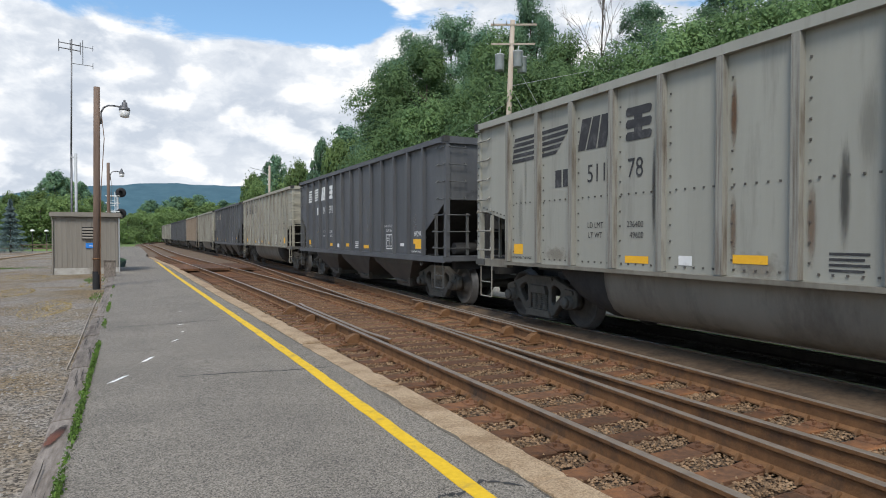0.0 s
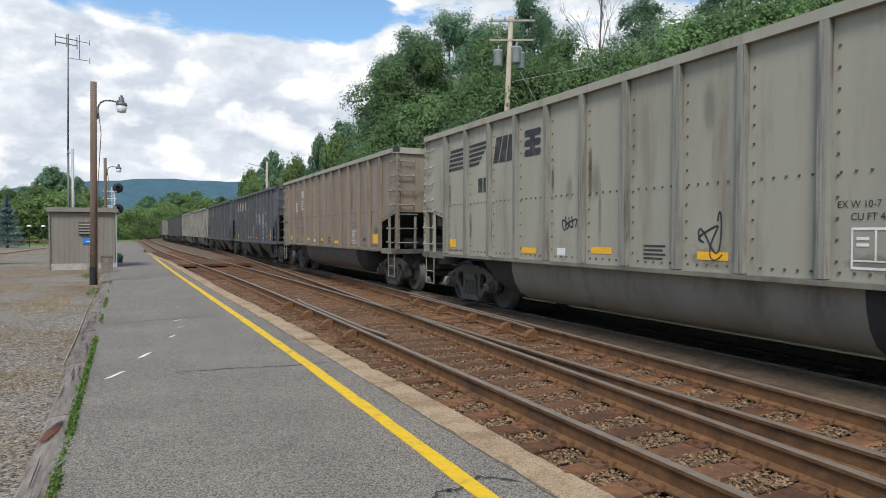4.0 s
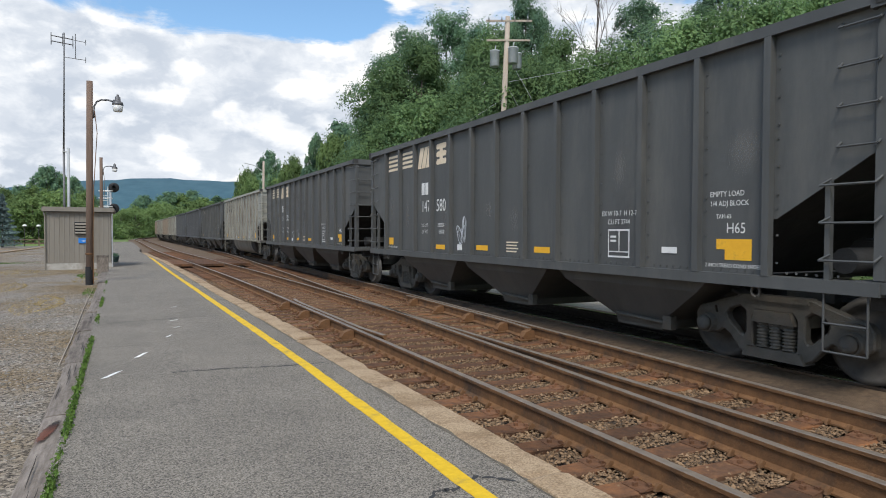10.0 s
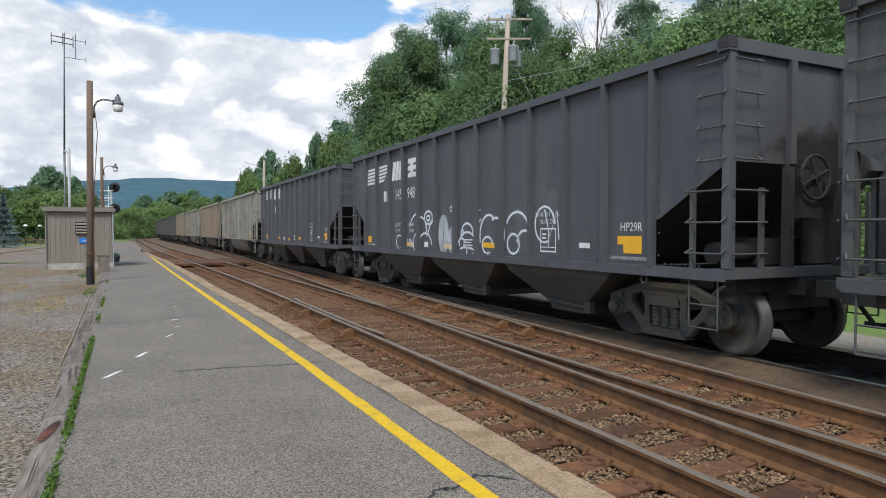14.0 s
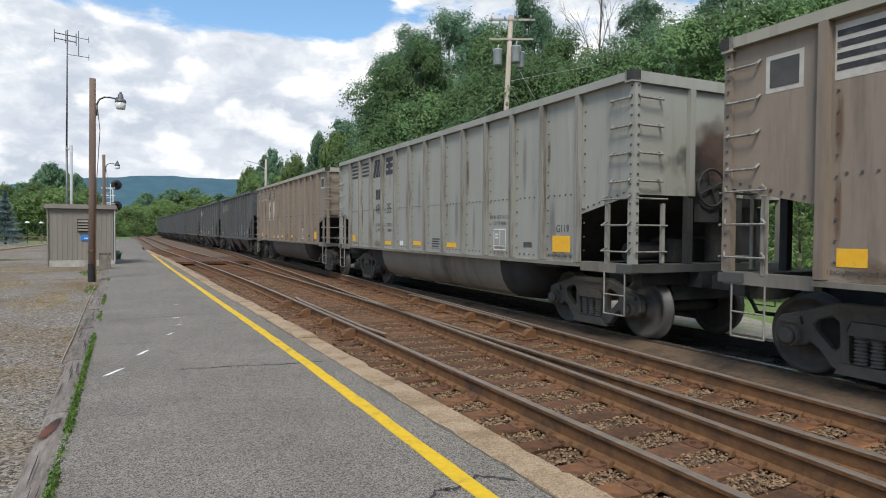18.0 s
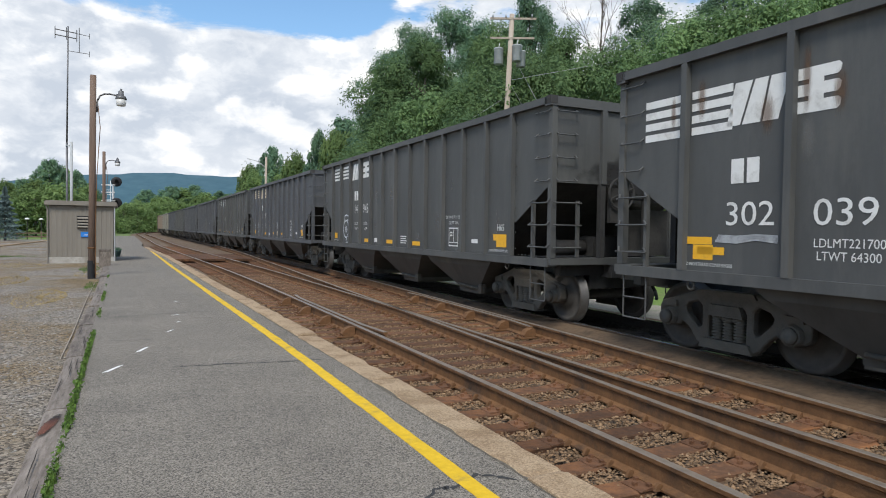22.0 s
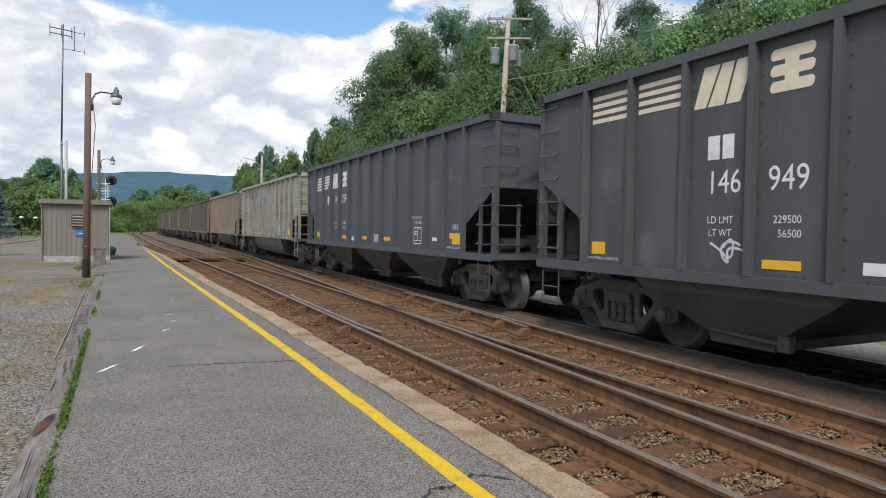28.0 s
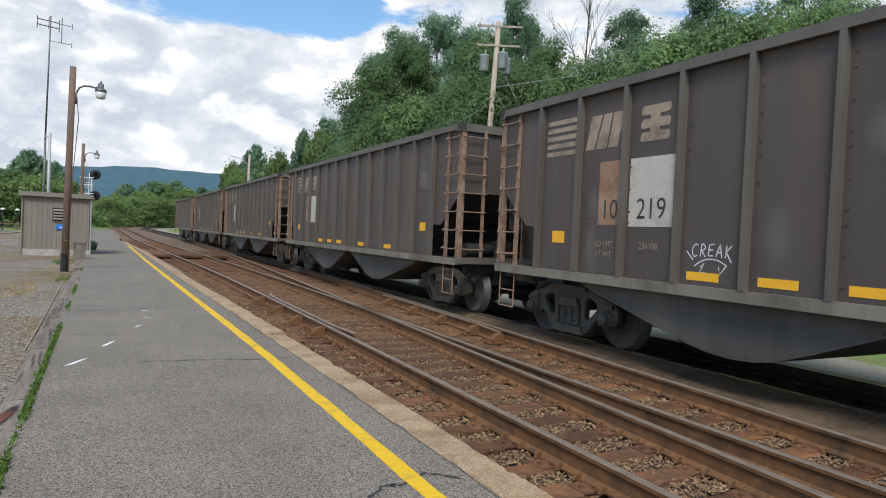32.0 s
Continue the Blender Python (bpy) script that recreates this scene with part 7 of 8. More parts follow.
KITS = {0: (16, tree_kit(11, 16, 4.4, 33000, 0.108, M_LEAF_HAZY, "broadleaf_tree", "tall dark green broadleaf tree on the wooded bank")),
        1: (15, tree_kit(12, 15, 4.8, 33000, 0.108, M_LEAF2, "broadleaf_tree", "full light green broadleaf tree on the bank")),
        2: (18, tree_kit(13, 18, 4.2, 33000, 0.108, M_LEAF_HAZY, "broadleaf_tree", "tall slim dark green tree above the bank", 0.3)),
        3: (9, tree_kit(14, 9, 4.3, 22000, 0.098, M_LEAF2, "bushy_tree", "low bushy light green tree at the wood's edge", 0.03)),
        10: (16, tree_kit(21, 16, 5.0, 8500, 0.30, M_LEAF_HAZY, "broadleaf_tree", "dark green broadleaf tree in the distance")),
        11: (15, tree_kit(22, 15, 5.6, 8500, 0.30, M_LEAF3, "broadleaf_tree", "light green broadleaf tree in the distance")),
        13: (9, tree_kit(24, 9, 4.8, 5500, 0.22, M_LEAF3, "bushy_tree", "low bushy green tree in the distance", 0.03))}
used = set()
rt = random.Random(3)
# kind of tree, x, y, height of its top
WOOD_NEAR_A = (
    (0, 17.7, 49.2, 12.1), (1, 18.2, 48.9, 14.1), (2, 20.2, 52.5, 16.8), (0, 20.1, 50.3, 17.4),
    (2, 21.3, 50.8, 19.3), (1, 21.1, 47.6, 16.6), (0, 23.4, 50.9, 18.5), (2, 25.6, 52.1, 21.8),
    (0, 23.9, 46.2, 17.5), (2, 26.8, 49.2, 20.0), (1, 26.1, 45.1, 17.9), (0, 28.7, 46.1, 22.2),
    (2, 30.7, 46.2, 21.0), (0, 34.0, 48.0, 21.9), (1, 29.9, 41.1, 16.9), (0, 31.9, 42.3, 16.2),
)
WOOD_NEAR_B = (
    (3, 16.6, 45.3, 8.9), (3, 17.6, 43.7, 9.6), (3, 18.8, 42.0, 10.1), (3, 20.7, 40.0, 10.5),
    (3, 22.5, 38.0, 11.2), (3, 24.0, 36.1, 11.4), (3, 25.5, 34.3, 11.5), (1, 30.1, 36.5, 13.0),
    (0, 34.3, 39.0, 15.6), (2, 36.7, 40.0, 20.7), (0, 31.5, 33.6, 15.1), (0, 35.9, 35.9, 20.1),
    (0, 34.5, 32.2, 17.4), (2, 37.7, 32.9, 20.5), (0, 35.7, 29.4, 18.2), (0, 38.8, 30.1, 20.9),
)
WOOD_NEAR_C = (
    (0, 36.9, 26.6, 18.4), (2, 40.1, 27.3, 21.1), (0, 37.7, 23.9, 18.2), (0, 41.3, 24.4, 20.5),
    (0, 41.0, 22.3, 19.2), (0, 45.7, 22.3, 20.9), (3, 27.4, 31.2, 12.1), (3, 29.8, 28.9, 13.2),
    (3, 31.2, 26.0, 13.6), (3, 32.3, 23.3, 13.6), (3, 34.0, 21.3, 13.8),
)
WOOD_MID_A = (
    (1, 22.0, 72.7, 13.1), (0, 22.6, 77.9, 15.5), (1, 22.8, 83.4, 14.9), (0, 23.0, 88.8, 14.2),
    (1, 23.1, 94.4, 13.4), (1, 23.9, 105.1, 13.9), (0, 23.3, 110.9, 13.5), (1, 23.3, 122.0, 15.3),
    (0, 22.0, 128.2, 16.7), (1, 19.4, 123.9, 14.0), (0, 19.7, 134.9, 14.1), (1, 18.3, 135.6, 10.7),
    (3, 20.7, 78.9, 10.0), (3, 20.1, 95.8, 9.9), (3, 18.1, 113.5, 9.8),
)
WOOD_LEFT_A = (
    (1, -18.6, 125.7, 9.7), (0, -17.1, 130.5, 9.5), (1, -14.7, 127.1, 10.3), (0, -13.7, 137.7, 13.7),
    (1, -12.2, 141.5, 13.8), (0, -9.5, 135.7, 11.7), (1, -7.3, 127.9, 9.4), (0, -6.6, 142.1, 8.7),
    (1, -21.7, 127.2, 9.4), (1, -25.0, 128.8, 10.1), (0, -29.2, 130.8, 10.8), (3, -16.4, 116.8, 5.4),
    (3, -13.3, 115.3, 5.9), (3, -10.4, 116.2, 6.8), (3, -7.6, 120.4, 5.7), (3, -20.3, 118.7, 5.9),
)
WOOD_LEFT_B = (
    (1, -3.8, 201.8, 4.4), (1, -1.7, 234.1, 8.6), (1, 1.4, 243.8, 10.1), (0, 4.4, 264.5, 13.8),
    (1, 8.0, 257.2, 11.9), (0, 13.7, 276.7, 16.1), (1, 17.7, 280.3, 17.1), (0, 22.6, 283.5, 17.4),
    (1, 26.7, 276.0, 15.7), (0, 32.0, 278.9, 15.1), (1, 35.5, 271.7, 14.8), (3, -0.6, 211.4, 4.6),
    (3, 4.7, 219.9, 6.0), (3, 10.4, 228.3, 6.2), (3, 16.6, 230.8, 6.3), (3, -3.6, 190.6, 2.8),
)
WOOD_TALL = ((0, 27.2, 44.0, 22.2), (2, 29.2, 45.0, 22.4))
for kit, x, y, top in WOOD_NEAR_A + WOOD_NEAR_B + WOOD_NEAR_C:
    grove(kit, x, y, top, hill_z(x) - 0.3, rt.uniform(0.75, 1.0))
for kit, x, y, top in WOOD_MID_A:
    grove(kit + 10, x + 1.2, y, top - 0.5, -0.5, rt.uniform(0.65, 0.85))
for kit, x, y, top in WOOD_TALL:
    grove(kit, x, y, top, hill_z(x) - 0.3, 0.55)
for kit, x, y, top, wide in ((11, 19.7, 68.2, 13.6, 0.62), (10, 19.4, 73.9, 13.1, 0.6), (11, 20.0, 88.0, 13.2, 0.7), (10, 19.6, 101.6, 14.3, 0.7), (11, 20.4, 129.0, 15.3, 0.75)):
    grove(kit, x, y, top, -0.5, wide)
# scrub beyond the far track
rs = random.Random(61)
for k in range(20):
    grove(13, 17.5 + rs.uniform(-1.5, 2.5), 3.0 + k * 3.1, rs.uniform(2.2, 4.2), -0.45, rs.uniform(0.9, 1.3))
WOOD_FAR = (
    (3, -4.3, 168.7, 3.2), (1, -3.1, 184.8, 6.2), (3, -2.1, 178.8, 4.1), (3, 1.2, 205.0, 5.2),
    (1, 5.1, 236.4, 8.7), (1, 10.5, 250.4, 12.1), (3, 12.9, 221.5, 6.6), (1, 21.0, 239.8, 12.2),
    (1, 24.3, 232.7, 11.2), (3, 24.9, 210.1, 6.8),
)
for kit, x, y, top in WOOD_FAR + WOOD_LEFT_A + WOOD_LEFT_B:
    grove(kit + 10, x, y, top + (1.5 if y > 150 else 0), -0.5, rt.uniform(1.05, 1.35) * (1.3 if y > 150 else 1))

# a bare dead tree in the gap of the wood
dead = base_of("dead_tree", "bare grey dead tree among the green ones", "tree", m=pose(31.6, 39.1, 1.0) @ Matrix.Diagonal((1.3, 1.3, 1.42, 1)))
def bare(b):
    rb = random.Random(9)
    tube(b, (0, 0, 0), (0.1, 0, 9), 0.12, 0.07, 8)
    def limb(p, d, r, n):
        q = p + d
        tube(b, p, q, r, r * 0.6, 5)
        if n:
            for _ in range(3):
                limb(p + d * rb.uniform(0.55, 1.0), Vector((d.x + rb.uniform(-1, 1) * d.length * 0.5, d.y + rb.uniform(-1, 1) * d.length * 0.5, d.z)) * 0.62, r * 0.55, n - 1)
    for k in range(7):
        a = k * 2.2
        limb(Vector((0.08, 0, 5.5 + k * 0.8)), Vector((math.cos(a) * 0.8, math.sin(a) * 0.8, 2.0)), 0.03, 3)
    limb(Vector((0.1, 0, 9)), Vector((0.1, 0, 3.4)), 0.05, 3)
made("trunk", bare, M_BARK, dead)

# wooded bank
bm = bmesh.new()
prev = None
for k in range(0, 30):
    y = -30 + k * 8
    row = [bm.verts.new((x, y, z)) for x, z in ((23.5, -0.33), (24, -0.3), (30, 1.4), (42, 5.0), (60, 10.4), (72, 13.4), (120, 14), (200, 14), (260, -1))]
    if prev:
        for a in range(8):
            bm.faces.new([prev[a], prev[a + 1], row[a + 1], row[a]])
    prev = row
thing("bank", bm, M_EARTH, "steep earth bank under the wood behind the tracks", "bank", kind="structure")

# far ridge; its blue is distance haze put into the colour
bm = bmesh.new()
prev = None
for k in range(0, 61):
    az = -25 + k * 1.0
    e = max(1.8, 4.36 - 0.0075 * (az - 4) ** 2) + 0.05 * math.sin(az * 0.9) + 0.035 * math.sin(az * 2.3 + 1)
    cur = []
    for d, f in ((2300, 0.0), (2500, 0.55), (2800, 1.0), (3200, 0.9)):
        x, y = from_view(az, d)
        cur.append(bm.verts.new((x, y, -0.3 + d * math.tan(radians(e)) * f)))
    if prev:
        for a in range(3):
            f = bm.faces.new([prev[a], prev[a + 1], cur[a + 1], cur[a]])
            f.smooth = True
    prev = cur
thing("far_ridge", bm, M_HAZEHILL, "long wooded ridge far beyond the trees, distance haze painted in its blue-green", "hill", kind="structure")

# equipment hut
M_PALE = mat("pale_concrete", (0.30, 0.285, 0.255), (0.42, 0.40, 0.365), 6, 0.9, bump=0.4, bump_scale=40, dirt=(0.2, 0.175, 0.14), dirt_amount=0.35, dirt_scale=2)
hut = base_of("equipment_hut", "beige ribbed metal equipment hut beside the platform", "hut", m=pose(-1.98, 32.75, -0.22))
HW, HD = 1.20, 1.35
made("wall", lambda b: box(b, -HW, HW, -HD, HD, 0.46, 2.62), M_HUT, hut)
first = made("siding_rib", lambda b: prism(b, [(-0.03, 0.0), (0.03, 0.0), (0.02, -0.009), (-0.02, -0.009)], "z", 0.47, 2.60), M_HUT, hut)
first.matrix_basis = pose(-HW + 0.1, -HD - 0.001, 0)
for k in range(1, 13):
    like(first, pose(-HW + 0.1 + k * 0.183, -HD - 0.001, 0))
for k in range(13):
    like(first, pose(HW + 0.001, -HD + 0.12 + k * 0.2, 0, 0, 0, 90))
made("roof", lambda b: (box(b, -HW - 0.14, HW + 0.14, -HD - 0.16, HD + 0.16, 2.64, 2.80), box(b, -HW - 0.10, HW + 0.10, -HD - 0.1, HD + 0.1, 2.80, 2.83)), M_HUT, hut, "flat roof with a raised rim", 0.03)
made("foundation", lambda b: box(b, -HW - 0.03, HW + 0.03, -HD - 0.04, HD + 0.04, 0.0, 0.455), M_PALE, hut, "pale concrete base", 0.015)
made("downpipe", lambda b: rod(b, [(-HW - 0.08, -HD - 0.1, 2.64), (-HW - 0.03, -HD - 0.05, 2.45), (-HW - 0.03, -HD - 0.05, 0.2)], 0.03), M_HUT, hut)
made("corner_pipe", lambda b: rod(b, [(HW + 0.06, -HD - 0.05, 0.1), (HW + 0.06, -HD - 0.05, 2.62)], 0.03), M_GALV, hut, "pale conduit down the corner")
vent = made("vent", lambda b: (box(b, -0.16, 0.28, -HD - 0.06, -HD - 0.022, 1.68, 2.20)), M_BLACK, hut, "dark louvred vent")
for k in range(4):
    made("louvre", lambda b: prism(b, [(-HD - 0.064, 1.73 + k * 0.12), (-HD - 0.12, 1.71 + k * 0.12), (-HD - 0.12, 1.74 + k * 0.12), (-HD - 0.064, 1.79 + k * 0.12)], "x", -0.14, 0.26), M_HUT, vent)
sign = made("sign", lambda b: box(b, -0.02, 0.28, -HD - 0.04, -HD - 0.024, 1.30, 1.52), M_BLUE, hut, "small blue sign plate")
made("sign_bar", lambda b: box(b, 0.10, 0.25, -HD - 0.044, -HD - 0.0402, 1.38, 1.41), M_WHITE, sign)

# lamp poles
def lamp_pole(m, h, lean):
    pole = base_of("lamp_pole", "brown wooden pole with a curved arm and a dish lamp", "lamp pole", "lamp poles", m=m)
    made("pole", lambda b: tube(b, (0, 0, -0.5), (lean, 0, h), 0.105, 0.088, 14), M_POLE, pole)
    made("tar_foot", lambda b: tube(b, (-lean * 0.02, 0, -0.4), (0, 0, 0.62), 0.112, 0.108, 14, False), M_BLACK, pole, "dark tarred foot")
    made("band", lambda b: tube(b, (lean * 0.1, 0, 0.98), (lean * 0.1, 0, 1.02), 0.112, 0.112, 14), M_RAIL, pole)
    pts = [(lean + 0.10, 0, h - 1.1), (lean + 0.11, 0, h - 0.75), (lean + 0.18, 0, h - 0.60), (lean + 0.30, 0, h - 0.53), (lean + 0.48, 0, h - 0.52), (lean + 0.68, 0, h - 0.56)]
    made("arm", lambda b: rod(b, pts, 0.026, 8), M_ANT, pole, "curved dark steel arm")
    head = made("lamp_head", lambda b: (lathe(b, [(h - 0.66, 0.15), (h - 0.645, 0.165), (h - 0.56, 0.14), (h - 0.54, 0.085), (h - 0.40, 0.075), (h - 0.385, 0.04)], "z", 16, (lean + 0.75, 0, 0)), tube(b, (lean + 0.75, 0, h - 0.39), (lean + 0.75, 0, h - 0.33), 0.035, 0.03, 8), box(b, lean + 0.62, lean + 0.70, -0.04, 0.04, h - 0.60, h - 0.50)), M_ANT, pole, "dark grey lamp housing with a photocell")
    made("lens", lambda b: lathe(b, [(h - 0.85, 0.115), (h - 0.84, 0.125), (h - 0.665, 0.155), (h - 0.66, 0.08)], "z", 16, (lean + 0.75, 0, 0)), M_LENS, head, "ribbed frosted drum lens")
    made("cable", lambda b: rod(b, [(lean + 0.13, -0.06, h - 0.9), (lean * 0.8 + 0.2, -0.06, h * 0.75), (lean * 0.5 + 0.12, -0.08, h * 0.5), (0.115, -0.06, 1.6), (0.115, -0.05, 0.1)], 0.012), M_RAIL, pole, "loose hanging wire")
    return pole


M_LENS = mat("frosted_lens", (0.5, 0.5, 0.5), (0.62, 0.62, 0.6), 6, 0.35, bump=0.1)
lamp_pole(pose(-1.14, 22.2, -0.1), 6.2, 0.06)
lamp_pole(pose(-1.62, 45.4, -0.12), 6.3, 0.0)

# radio mast
mast = base_of("radio_mast", "tall slim grey antenna mast behind the hut", "mast", m=pose(-3.33, 41.8, -0.2))
made("pole", lambda b: (tube(b, (0, 0, 0), (0, 0, 6.4), 0.06, 0.055, 10), tube(b, (0, 0, 6.4), (0.08, 0, 12.85), 0.048, 0.035, 10)), M_ANT, mast)
made("second_pipe", lambda b: (tube(b, (0.22, -0.05, 0), (0.22, -0.05, 6.45), 0.075, 0.075, 10), box(b, -0.06, 0.3, -0.09, 0.0, 6.2, 6.26)), M_TANK, mast, "wide galvanised pipe clamped alongside")
for z in (12.57, 12.27):
    made("crossbar", lambda b: rod(b, [(-0.55, 0, z + 0.05), (0.5, 0, z - 0.05)], 0.03), M_ANT, mast)
for x, z in ((-0.55, 12.45), (0.0, 12.45), (0.5, 12.37)):
    made("element", lambda b: rod(b, [(x, 0, z - 0.34), (x, 0, z + 0.34)], 0.022), M_ANT, mast)
made("side_antenna", lambda b: (rod(b, [(0.62, 0, 11.45), (0.62, 0, 12.85)], 0.02), rod(b, [(0.06, 0, 11.5), (1.12, 0, 11.44)], 0.018), rod(b, [(0.5, 0, 12.5), (1.12, 0, 12.44)], 0.018), rod(b, [(1.12, 0, 12.28), (1.12, 0, 12.6)], 0.016), rod(b, [(1.12, 0, 11.28), (1.12, 0, 11.6)], 0.016)), M_ANT, mast, "thin side-mounted antenna")

# signal with its ladder cage
signal = base_of("railway_signal", "railway signal with round black heads and a white ladder cage", "signal", m=pose(-1.25, 50.7, -0.2))
made("mast", lambda b: tube(b, (0, 0, 0), (0, 0, 4.9), 0.08, 0.07, 10), M_GALV, signal)
made("ladder", lambda b: ([rod(b, [(x, -0.25, 0), (x, -0.25, 4.9)], 0.025) for x in (-0.62, -0.15)], [rod(b, [(-0.62, -0.25, 0.3 + k * 0.33), (-0.15, -0.25, 0.3 + k * 0.33)], 0.016) for k in range(14)]), M_WHITE, signal)
made("cage", lambda b: [rod(b, [(-0.7, -0.5, z), (0.12, -0.5, z), (0.12, 0.3, z), (-0.7, 0.3, z), (-0.7, -0.5, z)], 0.025) for z in (3.5, 4.1, 4.6)], M_WHITE, signal, "white railing round the ladder")
for z in (4.85, 3.4):
    head = made("signal_head", lambda b: lathe(b, [(-0.08, 0.24), (-0.06, 0.34), (0.0, 0.34), (0.1, 0.2)], "y", 20, (0.22, -0.1, z)), M_BLACK, signal, "round black backing disc")
    made("hood", lambda b: tube(b, (0.22, -0.42, z + 0.02), (0.22, -0.18, z + 0.02), 0.12, 0.12, 12, False), M_BLACK, head)

# pedestal, planter, hose
ped = base_of("cable_pedestal", "weathered grey metal cable pedestal beside the pole", "pedestal", m=pose(-0.98, 28.0, -0.12))
made("cabinet", lambda b: box(b, -0.2, 0.2, -0.14, 0.14, 0.0, 0.74), M_OLDWOOD, ped, bevel=0.015)
made("lid", lambda b: prism(b, [(-0.22, 0.74), (0.22, 0.74), (0.20, 0.79), (-0.20, 0.79)], "y", -0.16, 0.16), M_OLDWOOD, ped, bevel=0.01)
M_POT = mat("dark_green_pot", (0.03, 0.06, 0.055), (0.05, 0.085, 0.08), 5, 0.5, bump=0.1)
pot = base_of("planter", "dark green round planter on the platform", "planter", m=pose(-0.74, 36.0, -0.05) @ Matrix.Diagonal((0.72, 0.72, 0.85, 1)))
made("pot", lambda b: lathe(b, [(0.0, 0.2), (0.08, 0.22), (0.4, 0.3), (0.46, 0.32), (0.5, 0.3), (0.42, 0.26)], "z", 18), M_POT, pot)
rg = np.random.default_rng(5)
d = rg.normal(size=(260, 3)) * np.array([0.14, 0.14, 0.06]) + np.array([0, 0, 0.52])
pl = new("foliage", quads("foliage", d, rg.normal(size=(260, 3)) * 0.03, rg.normal(size=(260, 3)) * 0.04, M_LEAF_HAZY))
pl.parent = pot
bm = bmesh.new()
rod(bm, [(-0.97, 20.4, -0.02), (-0.90, 15.5, -0.01), (-0.81, 10.9, -0.015), (-0.79, 8.9, -0.02)], 0.008, 6)
thing("hose", bm, M_POLE_PALE, "pale plastic conduit lying along the timber edge", "conduit")

# utility pole behind the train
upole = base_of("utility_pole", "pale leaning wooden utility pole with three transformers", "utility pole", m=pose(20.55, 34.7, -0.35))
made("pole", lambda b: tube(b, (0, 0, 0), (0.62, -0.13, 15.35), 0.20, 0.15, 14), M_POLE_PALE, upole)
for zc, ln, r in ((15.05, 1.42, 0.06), (13.85, 1.35, 0.055)):
    cx = 0.62 * zc / 15.35
    made("crossarm", lambda b: prism(b, [(zc - r, 0), (zc + r, 0), (zc + r, 0.09), (zc - r, 0.09)], "x", -ln, ln), M_POLE_PALE, upole, bevel=0.01).matrix_basis = pose(cx, -0.3, 0, 0, 0, -26) @ Matrix(((1, 0, 0, 0), (0, 0, 1, 0), (0, 1, 0, 0), (0, 0, 0, 1)))
for dx, dy, zc in ((-0.62, 0.22, 12.75), (0.28, -0.45, 12.9), (0.75, -0.2, 12.65)):
    cx = 0.62 * zc / 15.35
    tf = made("transformer", lambda b: lathe(b, [(zc - 0.5, 0.24), (zc - 0.45, 0.29), (zc + 0.42, 0.29), (zc + 0.44, 0.31), (zc + 0.5, 0.30), (zc + 0.55, 0.1)], "z", 18, (cx + dx, dy, 0)), M_TANK, upole, "pale grey transformer can")
    made("bushing", lambda b: tube(b, (cx + dx, dy, zc + 0.5), (cx + dx + 0.08, dy, zc + 0.85), 0.045, 0.03, 8), M_TANK, tf)
for k in range(4):
    made("insulator", lambda b: tube(b, (0.6 - 1.15 + k * 0.72, -0.25 + 0.35 - k * 0.35 + 0.1, 15.1), (0.6 - 1.15 + k * 0.72, -0.25 + 0.35 - k * 0.35 + 0.1, 15.3), 0.045, 0.03, 8), M_TANK, upole)
for (xa, ya, za), (xb, yb, zb) in (((0.5, -0.1, 11.2), (3.0, -1.2, 6.5)), ((0.9, -0.1, 12.6), (3.6, -1.6, 7.0)), ((0.4, 0.0, 10.3), (-5.5, 3.0, 6.0)), ((0.5, 0.0, 11.3), (14, -8, 14.0))):
    made("guy_wire", lambda b: rod(b, [(xa, ya, za), (xb, yb, zb)], 0.013, 5), M_GALV, upole)
# a second pole further along the line
up2 = base_of("utility_pole", "weathered utility pole in front of distant trees", "utility pole", m=pose(15.2, 84.0, -0.4))
made("pole", lambda b: tube(b, (0, 0, 0), (0.1, 0, 11.0), 0.17, 0.13, 10), M_POLE_PALE, up2)
made("lamp_arm", lambda b: rod(b, [(0.1, 0, 9.6), (-0.9, 0.2, 10.4), (-2.2, 0.4, 10.7)], 0.05), M_GALV, up2)

# across the gravel lot
bm = bmesh.new()
prism(bm, [(-9.6, 40.0), (-9.3, 40.0), (-7.5, 79.0), (-7.8, 79.0)], "z", -0.3, 0.03)
thing("lot_kerb", bm, M_CONCRETE, "low pale kerb along the far side of the lot", "kerb", kind="structure")
bm = bmesh.new()
prism(bm, [(-60, 40), (-9.62, 40), (-7.82, 79), (-8.5, 84), (-60, 90)], "z", -0.35, -0.07)
thing("road", bm, M_ASPHALT, "grey road beyond the gravel lot", "road", kind="structure")
for x, y in ((-12.9, 86.2), (-11.1, 88.7), (-10.0, 91.5)):
    lp = base_of("post_lamp", "short black post lamp with a white dome", "post lamp", "post lamps", m=pose(x, y, -0.3))
    made("post", lambda b: tube(b, (0, 0, 0), (0, 0, 2.55), 0.05, 0.04, 8), M_BLACK, lp)
    made("dome", lambda b: lathe(b, [(2.45, 0.08), (2.47, 0.26), (2.58, 0.22), (2.68, 0.10)], "z", 14), M_WHITE, lp, "white dome shade")
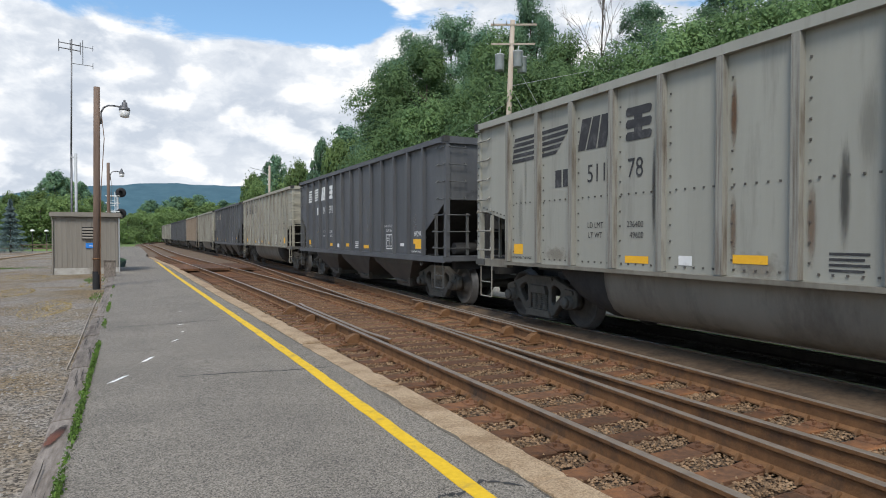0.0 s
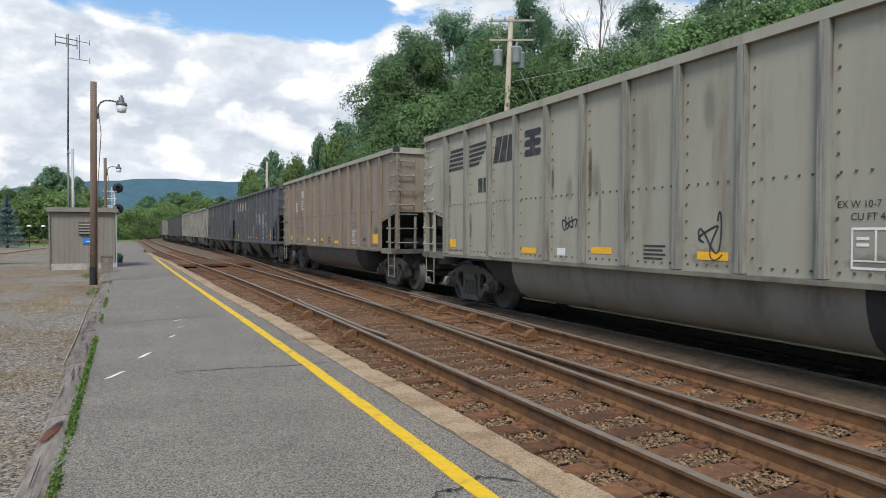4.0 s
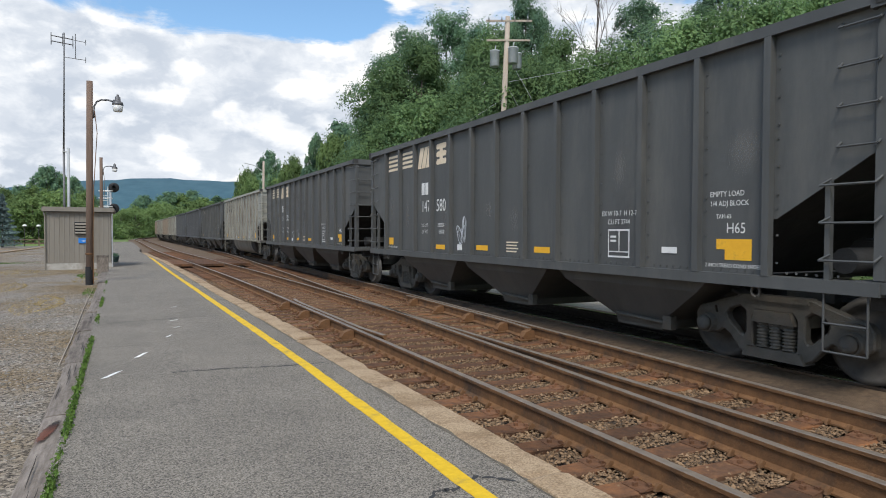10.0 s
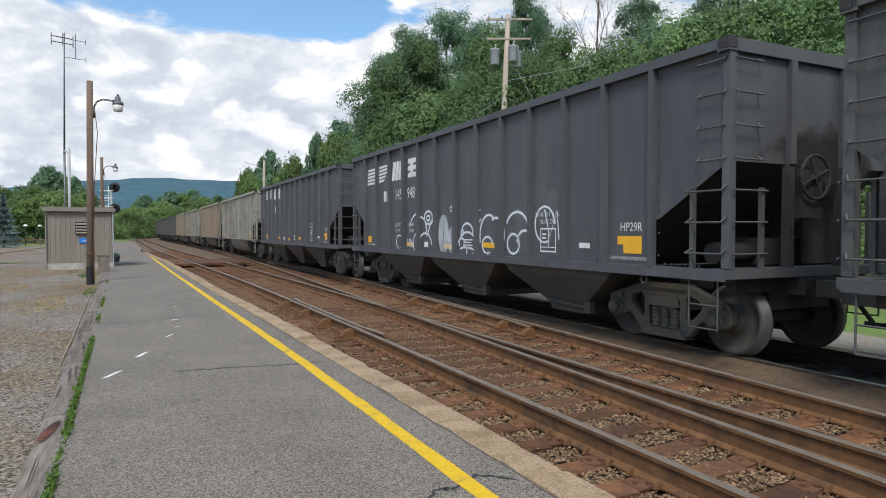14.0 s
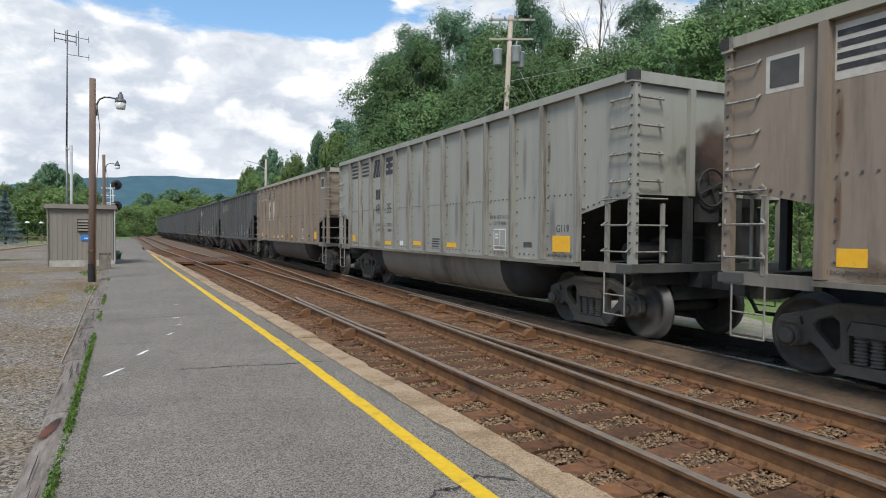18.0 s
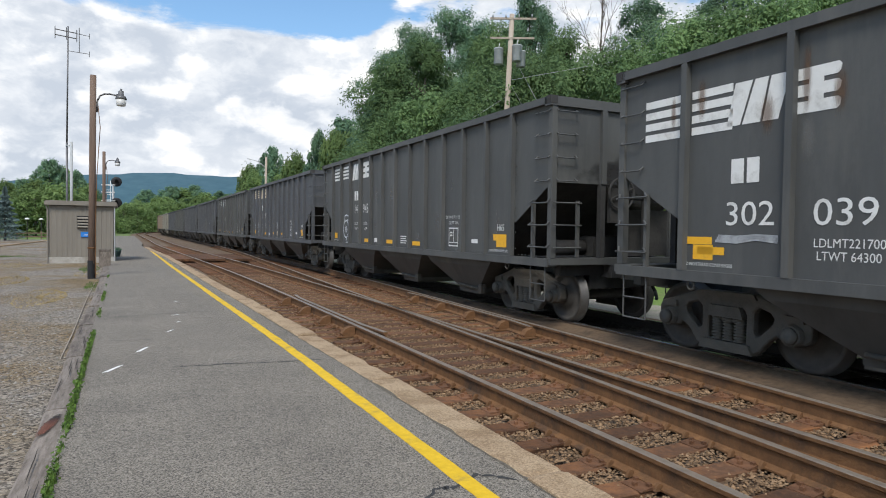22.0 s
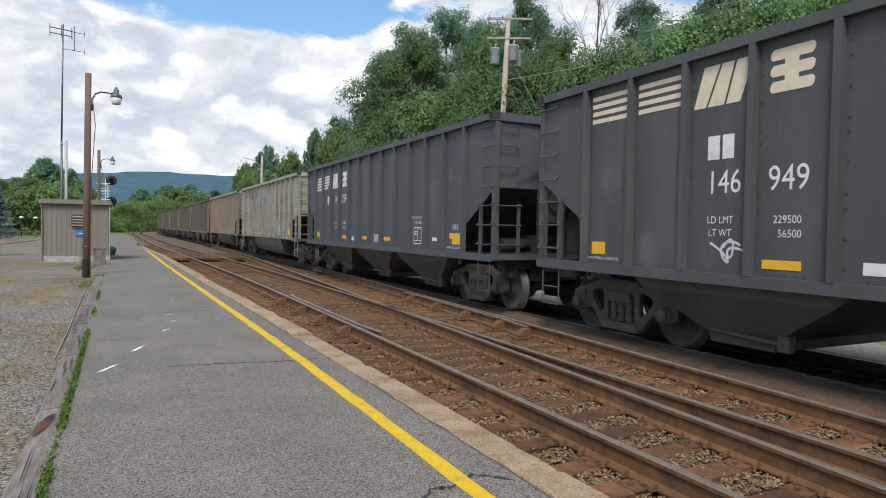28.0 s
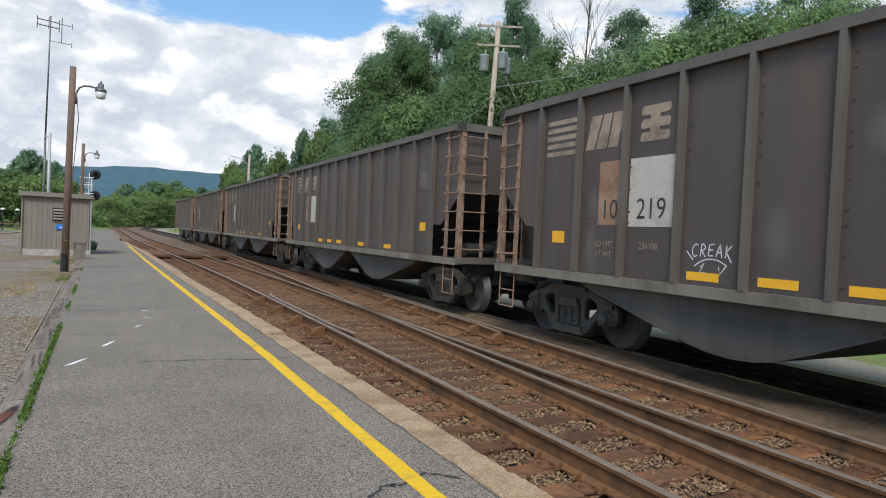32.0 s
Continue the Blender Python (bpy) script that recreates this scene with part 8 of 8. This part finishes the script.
fence = base_of("rail_fence", "dark wooden post-and-rail fence before the trees", "fence", m=pose(-24, 88, -0.35))
for k in range(8):
    made("post", lambda b: box(b, k * 2.4 - 0.06, k * 2.4 + 0.06, -0.06, 0.06, 0, 1.2), M_POLE, fence)
for z in (0.55, 0.95):
    made("fence_rail", lambda b: box(b, 0, 16.8, -0.1, -0.06, z - 0.06, z + 0.06), M_POLE, fence)
# blue spruce
spruce = base_of("blue_spruce", "blue-green spruce at the edge of the lot", "tree", m=pose(-11.8, 79.0, -0.4) @ Matrix.Diagonal((0.85, 0.85, 0.85, 1)))
made("trunk", lambda b: tube(b, (0, 0, 0), (0, 0, 6.5), 0.16, 0.03, 8), M_BARK, spruce)
rg = np.random.default_rng(15)
n = 9000
h = rg.random(n) ** 0.7
a = rg.uniform(0, 6.28, n)
tier = 0.72 + 0.28 * np.cos(h * 60)
r = (1 - h) * 2.7 * np.sqrt(rg.random(n)) * tier
c = np.stack([r * np.cos(a), r * np.sin(a), 0.4 + h * 6.4 - 0.15 * r], 1)
out_d = np.stack([np.cos(a), np.sin(a), -0.25 * np.ones(n)], 1)
u = out_d * 0.16 + rg.normal(size=(n, 3)) * 0.03
v = rg.normal(size=(n, 3)) * 0.06
sc = new("crown", quads("crown", c, u, v, M_SPRUCE))
sc.parent = spruce


# ---- what moves ----
def motions():
    """The train runs towards the camera and past it; its wheels roll while near."""
    for i, kind, car in CARS:
        walk(car, [(0.5 * k, car_pose(i, 0.5 * k)) for k in range(65)])
        near = [k for k in range(0, 961) if -16 < far_end(i, k / FPS) - HALF < 45]
        rows = sorted({0, 960, *near})
        for tr in car.children:
            for ws in tr.children:
                if ws.name.startswith("wheelset"):
                    p = ws.location.copy()
                    lo, hi = (near[0], near[-1]) if near else (0, 0)
                    def turn(k):
                        k = min(max(k, lo), hi)
                        return math.degrees((travelled(k / FPS) - travelled(lo / FPS)) / 0.455)
                    walk(ws, [(k / FPS, pose(*p, turn(k) % 360.0)) for k in rows])


motions()
